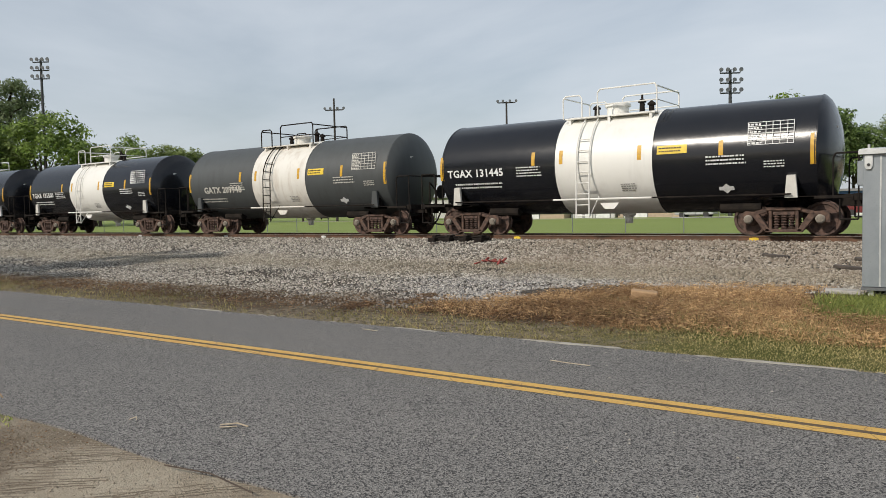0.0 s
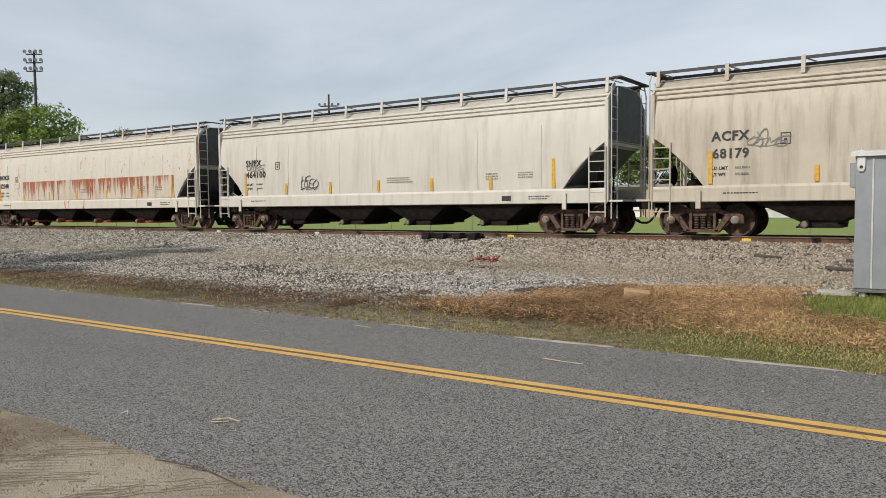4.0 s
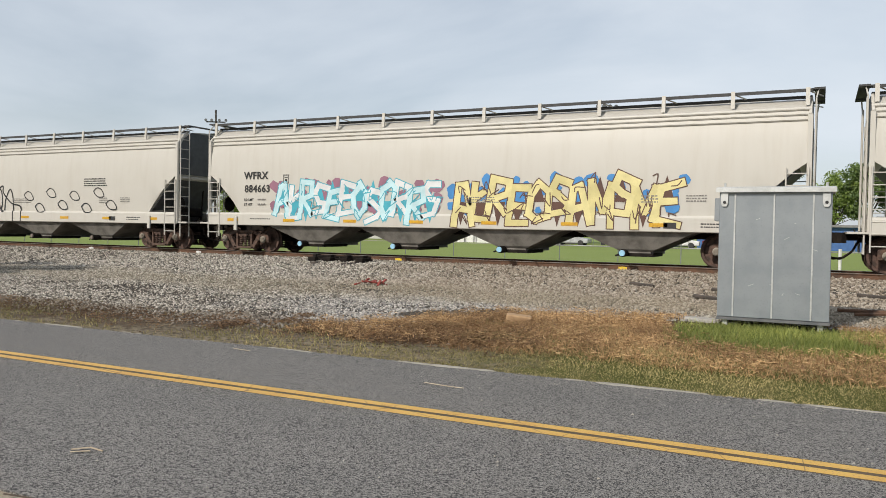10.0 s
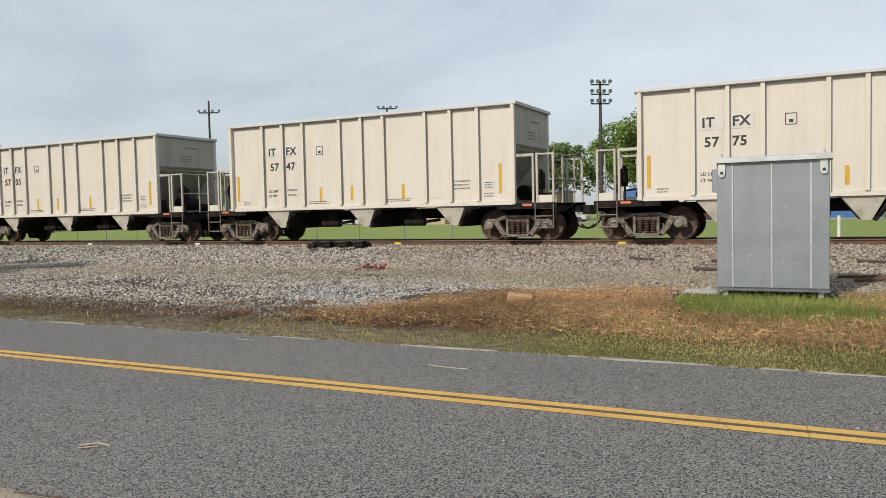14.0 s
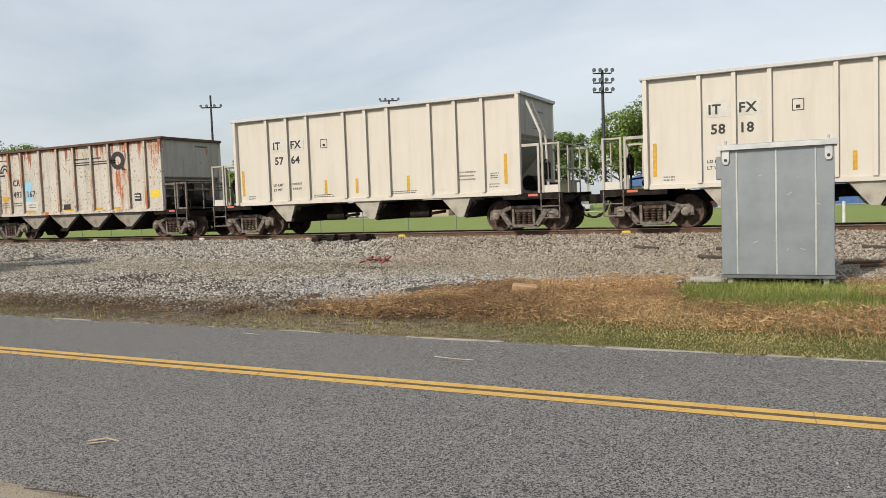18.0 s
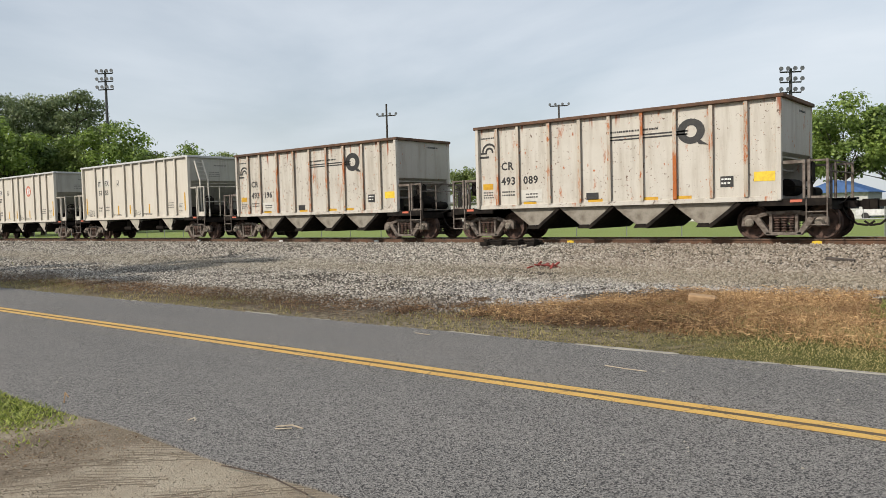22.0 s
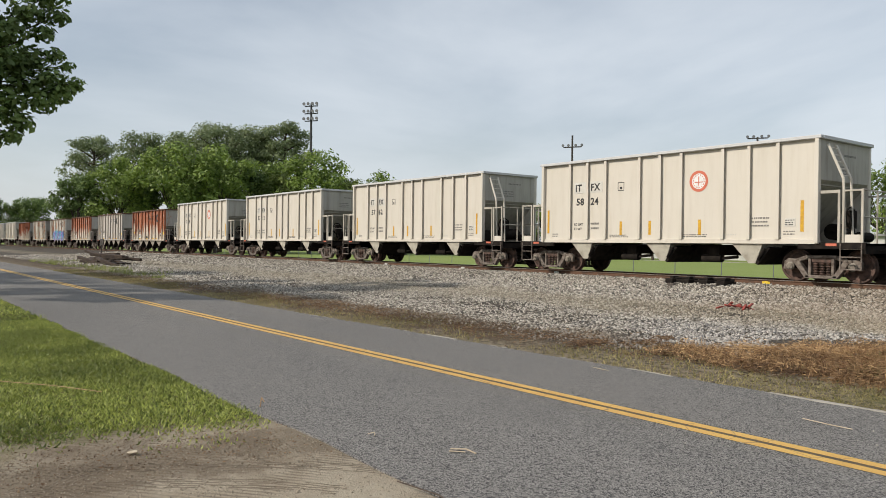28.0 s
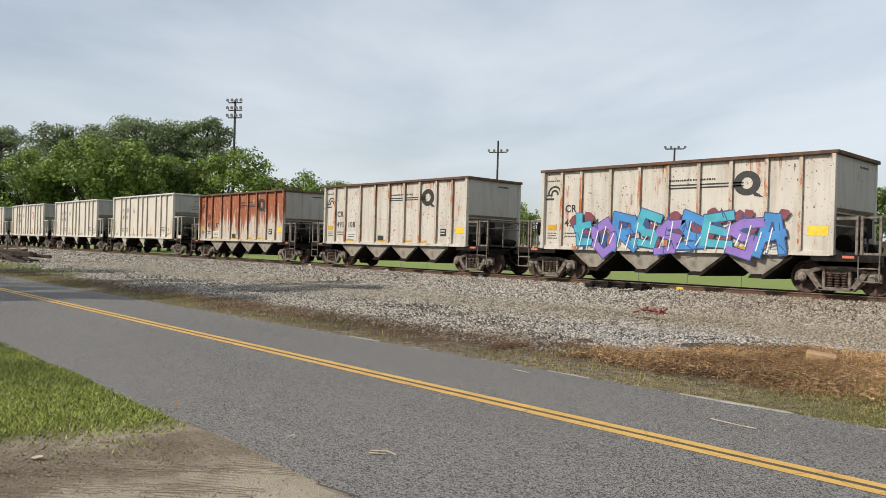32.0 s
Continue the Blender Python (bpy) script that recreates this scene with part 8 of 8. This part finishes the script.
# ---- field edge: fence, buildings, tower ----
def fence():
    f = empty("wire_fence", pose(0, 41.2, 0))
    tagged(f, "low wire fence on thin metal posts across the field", "fence")
    me = mesh("fence_post", lambda bm: rod(bm, (0, 0, 0), (0, 0, 1.75), 0.03, 6))
    for k in range(42):
        piece("post", me, M_CHAIN, f, pose(-122 + 3.3 * k, 0, 0))
    part("top_rail", lambda bm: rod(bm, (-122, 0, 1.74), (16, 0, 1.74), 0.022, 5), M_CHAIN, f)
    g = empty("rail_fence", pose(0, 78, 0))
    tagged(g, "chain-link fence with a pale top rail before the buildings", "fence")
    for k in range(24):
        piece("post", me, M_CHAIN, g, pose(-26 + 2.4 * k, 0, 0))
    for z in (1.74, 0.12):
        part("top_rail", lambda bm: rod(bm, (-26, 0, z), (30, 0, z), 0.05, 5), M_CHAIN, g)


fence()


def house(x0, x1, y, d, h, wall, roof, label, doors=(), windows=(), gable=0.0, name="building"):
    b = empty(name, pose(x0, y, 0))
    tagged(b, label, "building", group="buildings beyond the field")
    w = x1 - x0
    part("wall", lambda bm: box(bm, 0, w, 0, d, 0, h), wall, b)
    if gable:
        part("roof", lambda bm: prism(bm, [(-0.5, h), (w + 0.5, h), (w / 2, h + gable)], -0.6, d + 0.4), roof, b)
    else:
        part("roof", lambda bm: box(bm, -0.3, w + 0.3, -0.5, d + 0.3, h, h + 0.25), roof, b)
    for a, ww, hh in doors:
        p = part("door", lambda bm: box(bm, a, a + ww, -0.06, -0.004, 0, hh), M_WHITE, b)
        part("door_frame", lambda bm: (box(bm, a - 0.08, a, -0.1, -0.004, 0, hh + 0.08), box(bm, a + ww, a + ww + 0.08, -0.1, -0.004, 0, hh + 0.08)), M_ROOF, p)
    for a, ww in windows:
        p = part("window", lambda bm: box(bm, a, a + ww, -0.05, -0.004, 1.0, 2.2), M_GLASS, b)
        part("window_sill", lambda bm: box(bm, a - 0.05, a + ww + 0.05, -0.1, -0.004, 0.9, 0.99), M_WHITE, p)
    return b


house(-47.5, -42.2, 86, 7, 3.4, M_TAN_WALL, M_ROOF, "tan block shed beyond the field", ((0.8, 1.0, 2.1),))
house(-42.0, -36.2, 87.5, 7, 3.2, M_PALE_WALL, M_ROOF, "pale sheet-metal shed with upright panels", ((0.6, 1.0, 2.1), (1.9, 1.0, 2.1), (3.4, 1.8, 2.3)))
house(-36.0, -28.2, 88, 7, 3.6, M_TAN_WALL, M_ROOF, "tan brick hut with white doors", ((0.8, 1.0, 2.2), (2.1, 1.6, 2.2)), ((5.0, 1.2),))
house(-21.6, -15.4, 88, 8, 2.7, M_PALE_WALL, M_BLUE, "low field house with a blue gabled roof", ((1.0, 1.0, 2.1),), ((2.8, 1.2), (4.4, 1.0)), 1.35)
house(-86, -54, 98, 9, 3.2, M_PALE_WALL, M_ROOF, "long low pale school building", ((5, 1.2, 2.2), (14, 1.2, 2.2)), tuple((1 + 2.6 * k, 1.6) for k in range(11)))
house(-12.5, 6.0, 90, 7, 2.5, M_BLUE, M_ROOF, "blue equipment shed behind the fence", ((2, 2.4, 2.2),), ((7, 1.5), (11, 1.5)))
house(8, 30, 92, 9, 3.4, M_TAN_WALL, M_ROOF, "tan brick building beyond the field", ((3, 1.2, 2.2),), ((6, 1.5), (10, 1.5), (14, 1.5)))
tagged(part("path", lambda bm: box(bm, -90, 40, 81.0, 82.6, -0.02, 0.02), M_EDGE), "pale concrete path along the far side of the field", "path", kind="structure")
for k, (x, y, c) in enumerate(((-25.5, 84.5, 0), (-13.5, 83.8, 1), (-9.0, 84.2, 2))):
    v = empty("parked_car", pose(x, y, 0, 0, 0, 4 * k))
    tagged(v, "small parked car far beyond the field", "car", group="parked cars beyond the field")
    part("body", lambda bm: prism(bm, [(-2.1, 0.3), (2.1, 0.3), (2.15, 0.75), (1.2, 0.9), (0.7, 1.4), (-1.0, 1.42), (-1.7, 0.95), (-2.15, 0.85)], -0.85, 0.85), M_CARPAINT[c], v, None, "", 0.05)
    part("window_band", lambda bm: prism(bm, [(-1.45, 0.95), (1.0, 0.95), (0.62, 1.34), (-0.95, 1.36)], -0.86, 0.86), M_GLASS, v)
    for a in (-1.3, 1.3):
        for s in (-0.8, 0.8):
            part("wheel", lambda bm: rod(bm, (a, s - 0.1, 0.32), (a, s + 0.1, 0.32), 0.32, 14), M_TEXT_K, v)


def water_tower():
    t = empty("water_tower", pose(-139, 266, 0))
    tagged(t, "white steel water tower standing far behind trees", "water tower")
    part("tank", lambda bm: lathe(bm, [(26.0, 2.6), (26.5, 3.6), (27.6, 4.0), (29.6, 4.0), (30.5, 3.4), (31.2, 1.8), (31.5, 0.4)], 24, "z"), M_WHITE, t, None, "", 0, 60)
    part("riser", lambda bm: rod(bm, (0, 0, 0), (0, 0, 25), 0.6, 10), M_WHITE, t)
    for k in range(5):
        a = k * math.tau / 5
        part("leg", lambda bm: rod(bm, (5.0 * math.cos(a), 5.0 * math.sin(a), 0), (3.7 * math.cos(a), 3.7 * math.sin(a), 27), 0.28, 8), M_WHITE, t)


water_tower()

# ---- small things by the line and on the road ----
sm = empty("switch_rods", pose(-14.1, 20.95, 0.5))
tagged(sm, "dark oily switch rods and castings on long timbers", "switch gear")
for a, b, z in ((-1.1, 1.1, 0.06), (-0.9, 1.0, 0.14)):
    part("rod", lambda bm: rod(bm, (a, -0.25 + z, z), (b, 0.1 + z, z), 0.035, 8), M_UNDER, sm)
for a in (-0.95, -0.35, 0.3, 0.9):
    part("casting", lambda bm: (box(bm, a - 0.14, a + 0.14, -0.35, 0.2, -0.05, 0.12), box(bm, a - 0.07, a + 0.07, -0.2, 0.1, 0.12, 0.2)), M_UNDER, sm, None, "", 0.012)
for a in (-0.6, 0.6):
    part("long_timber", lambda bm: box(bm, a - 0.12, a + 0.12, -0.75, 1.6, -0.2, -0.02), M_TIE, sm, None, "", 0.01)
for k, (x, c) in enumerate(((-12.6, M_PLACARD), (-5.1, M_PLACARD), (-27.5, M_WHITE), (-21.5, M_WHITE), (-34, M_WHITE))):
    tagged(part("rail_joint", lambda bm: (box(bm, x - 0.12, x + 0.12, -0.03, 0.0, 0.03, 0.10), box(bm, x - 0.05, x + 0.07, -0.045, -0.03, 0.02, 0.11)), c, None, pose(0, YT - 0.76, RAIL - 0.16)), "bolted rail joint daubed with bright paint", "rail joint", group="rail joints")
rp = empty("red_debris", pose(-9.85, 15.95, ground_z(-9.85, 15.95)))
tagged(rp, "small heap of faded red scrap on the gravel", "debris")
rr = random.Random(2)
for k in range(11):
    a, b, q = rr.uniform(-0.3, 0.3), rr.uniform(-0.18, 0.18), rr.uniform(0, 180)
    part("scrap", lambda bm: box(bm, -0.11, 0.11, -0.03, 0.03, -0.018, 0.018), M_REDPIPE, rp, pose(a, b, 0.05 + 0.025 * (k % 4), rr.uniform(-25, 25), rr.uniform(-30, 30), q), "", 0.008)
tagged(part("wood_block", lambda bm: box(bm, -0.2, 0.2, -0.11, 0.11, -0.05, 0.12), M_STRAWBLK, None, pose(-4.2, 11.25, ground_z(-4.2, 11.25) + 0.02, 4, 6, 20), "", 0.02), "tan wooden block half sunk in dry grass", "block")
tagged(part("stone_slab", lambda bm: box(bm, -0.25, 0.25, -0.16, 0.16, -0.03, 0.05), M_CONCRETE, None, pose(-1.75, 13.35, ground_z(-1.75, 13.35), 0, 3, 8), "", 0.015), "pale concrete slab beside the cabinet legs", "slab")
for k in range(7):
    x, y = rr.uniform(-6, 2), rr.uniform(16.5, 19)
    tagged(part("scrap_wood", lambda bm: box(bm, -0.3, 0.3, -0.07, 0.07, 0, 0.06), M_TIE, None, pose(x, y, ground_z(x, y) + 0.02, 3, 4, rr.uniform(-25, 25)), "", 0.01), "broken dark sleeper scrap on the ballast", "scrap wood", group="scrap wood on the ballast")
lg = empty("timber_pile", pose(-52.5, 12.6, 0.06))
tagged(lg, "long heap of old dark railway timbers beside the road", "timber pile")
timber_me = mesh("timber", lambda bm: box(bm, -1.3, 1.3, -0.12, 0.12, 0, 0.18), 0.015)
for k in range(26):
    x, y = rr.gauss(0, 1.5), rr.uniform(-0.8, 0.8)
    piece("timber", timber_me, M_LOG, lg, pose(x, y, 0.19 * rr.choice((0, 0, 1, 1, 2, 3)), rr.uniform(-6, 6), rr.uniform(-3, 13), rr.gauss(14, 14)))
sp = empty("track_marker", pose(-62.0, 14.5, 0.2))
tagged(sp, "small dark sign on a thin post beside the line", "sign")
part("post", lambda bm: rod(bm, (0, 0, 0), (0, 0, 1.5), 0.05, 8), M_WOODPOLE, sp)
part("panel", lambda bm: box(bm, -0.45, 0.45, -0.03, 0.03, 1.1, 1.55), M_WOODPOLE, sp, None, "", 0.01)


for k, (a, b) in enumerate((((0.35, 15.9), (2.3, 15.1)), ((0.6, 15.3), (2.0, 15.6)), ((1.3, 16.3), (3.1, 15.5)))):
    tagged(part("iron_bar", lambda bm: pipe(bm, [(a[0], a[1], ground_z(*a) + 0.06), ((a[0] + b[0]) / 2, (a[1] + b[1]) / 2, ground_z(*a) + 0.10), (b[0], b[1], ground_z(*b) + 0.05)], 0.035, 6), M_RAILWEB), "rusty bent iron bar lying on the gravel", "iron bar", group="scrap iron on the gravel")
tagged(part("marker_post", lambda bm: rod(bm, (0, 0, -0.05), (0, 0, 1.1), 0.06, 8), M_WHITE, None, pose(0.72, 33.0, 0)), "short white post standing in the field grass", "post")


def stick(pts, r, mat, label, kind_="twig"):
    tagged(part(kind_, lambda bm: pipe(bm, pts, r, 6), mat), label, kind_)


stick([(-4.66, 3.62, 0.012), (-4.56, 3.70, 0.02), (-4.44, 3.70, 0.012)], 0.006, M_STRAWP, "pale forked twig lying on the asphalt")
stick([(-4.62, 3.58, 0.01), (-4.52, 3.66, 0.012)], 0.005, M_STRAWP, "pale forked twig lying on the asphalt")
stick([(-5.41, 3.34, 0.012), (-5.37, 3.38, 0.03), (-5.34, 3.36, 0.012)], 0.004, M_STRAWP, "small pale weed stem on the road edge", "weed")
stick([(-6.93, 3.06, 0.0), (-6.94, 3.08, 0.09), (-6.90, 3.09, 0.05)], 0.006, M_STRAWBLK, "short brown weed stub at the road edge", "weed")
stick([(-3.62, 6.98, 0.012), (-3.35, 6.92, 0.016), (-3.15, 6.93, 0.012)], 0.005, M_STRAWP, "long pale stick lying on the asphalt")
stick([(-6.75, 7.62, 0.012), (-6.45, 7.58, 0.014)], 0.005, M_STRAWP, "pale stick near the far road edge")
stick([(-4.2, 2.82, 0.02), (-3.8, 2.86, 0.03), (-3.35, 2.80, 0.02)], 0.005, M_TRUNK, "dark twig along the frayed road edge")
stick([(-8.3, 1.95, 0.045), (-8.9, 1.62, 0.05), (-9.6, 1.15, 0.045)], 0.004, M_STRAWBLK, "fallen dry branch in the lawn", "branch")
tagged(part("dead_leaf", lambda bm: prism(bm, [(-0.05, -0.012), (0.01, -0.03), (0.06, 0.0), (0.02, 0.03), (-0.035, 0.022)], 0.0, 0.004, "z"), M_STRAWP, None, pose(-5.9, 1.6, 0.02, 12, -8, 20)), "pale dead leaf on the sandy edge", "leaf")
# grit along the far road edge and crumbs of stone on the asphalt
def grit_edge(bm):
    rows, x = [], -16.0
    while x < 12:
        w = 0.075 * (noise.noise((x * 0.9, 3.0, 0)) + 0.7 * noise.noise((x * 4.0, 5.0, 0)) + (0.25 if x > -5 else -0.1))
        m = 7.985 + 0.03 * noise.noise((x * 1.3, 8.0, 0))
        z = 0.007 if w > 0.004 else -0.02
        w = max(0.002, w)
        rows.append(((x, m - w, z - 0.02), (x, m - w * 0.9, z), (x, m + w * 0.6, z), (x, m + w * 0.7, z - 0.02)))
        x += 0.07
    loft(bm, rows)


tagged(part("road_edge", grit_edge, M_EDGE), "broken pale grit along the road edge", "road edge", kind="structure")


def crumbs(name, n, place, r0, r1, mat, label, seed):
    rng = np.random.default_rng(seed)
    vs, fs = [], []
    for k in range(n):
        x, y, z = place(rng)
        r = rng.uniform(r0, r1)
        m = len(vs)
        q = rng.uniform(0, math.tau)
        for a, rad, dz in ((0, 1, 0), (2.1, 1, 0), (4.2, 1, 0), (0.6, 0.3, 0.8)):
            rr_ = r * rad * rng.uniform(0.6, 1.3)
            vs.append((x + rr_ * math.cos(a + q), y + rr_ * math.sin(a + q), z + dz * r))
        fs += [(m, m + 1, m + 3), (m + 1, m + 2, m + 3), (m + 2, m, m + 3)]
    soup(name, vs, fs, mat, label, "grit")


def on_road(rng):
    x, y = rng.uniform(-22, 3), rng.uniform(3.1, 8.0)
    return (x, 8.0 - abs(rng.normal(0, 0.3)) if rng.random() < 0.6 else y, 0.002)


def on_sand(rng):
    y = rng.uniform(-0.5, 3.05)
    x = -7.4 + 4.6 * rng.random() + 0.4 * rng.normal()
    return (x, y, ground_z(x, y) - 0.001)


crumbs("road_grit", 700, on_road, 0.006, 0.016, M_EDGE, "scattered pale grit on the asphalt", 14)
crumbs("sand_grit", 9000, on_sand, 0.004, 0.013, M_SANDGRIT, "loose sandy crumbs and pebbles of the drive mouth", 15)
crumbs("sand_grit", 3000, lambda rng: (lambda y: (-5.9 + 0.12 * y + rng.normal(0, 0.35), y, 0.0))(rng.uniform(-0.5, 2.7)), 0.004, 0.012, M_DAMP, "dark damp clods along the rut", 16)


def tyre_prints():
    """Curved bundles of tread grooves pressed into the sand."""
    rng = np.random.default_rng(18)
    vs, fs = [], []
    for cx, cy, r, a0, a1 in ((-2.6, 0.2, 2.75, 125, 178), (-2.4, 0.4, 3.25, 118, 170), (-1.6, 0.9, 2.7, 120, 165), (-2.2, -0.6, 3.9, 130, 165), (-9.5, -2.4, 5.2, 20, 62)):
        for k in range(5):
            q, on = a0 + rng.uniform(0, 6), True
            while q < a1:
                if rng.random() < 0.12:
                    q += rng.uniform(1, 4)
                    continue
                m = len(vs)
                for da in (0.0, 0.9):
                    rr_ = r + 0.042 * k + 0.02 * noise.noise((q * 0.25, r, 0)) + 0.006 * math.sin((q + da) * 5)
                    for dr in (-0.006, 0.006):
                        x, y = cx + (rr_ + dr) * math.cos(radians(q + da)), cy + (rr_ + dr) * math.sin(radians(q + da))
                        vs.append((x, y, ground_z(x, y) + 0.0025))
                fs.append((m, m + 1, m + 3, m + 2))
                q += 0.9
    soup("tyre_print", vs, fs, M_DAMP, "tyre tread grooves pressed into damp sand", "tyre print")


tyre_prints()
litter("leaf_litter", 9000, (-7.9, -5.0, -0.8, 2.9), (0.005, 0.02), M_STRAW_DARK, "brown crumbs where the lawn meets the sand", 33,
       lambda x, y, rng: np.abs(x + 6.15 - 0.12 * y) + rng.normal(0, 0.28, len(x)) < 0.55)


def motions():
    """The whole train rolls to the right along the line."""
    for car in TRAIN:
        m0 = car.matrix_basis.copy()
        walk(car, [(t, Matrix.Translation((s, 0, 0)) @ m0) for t, s in ROLLED])


motions()
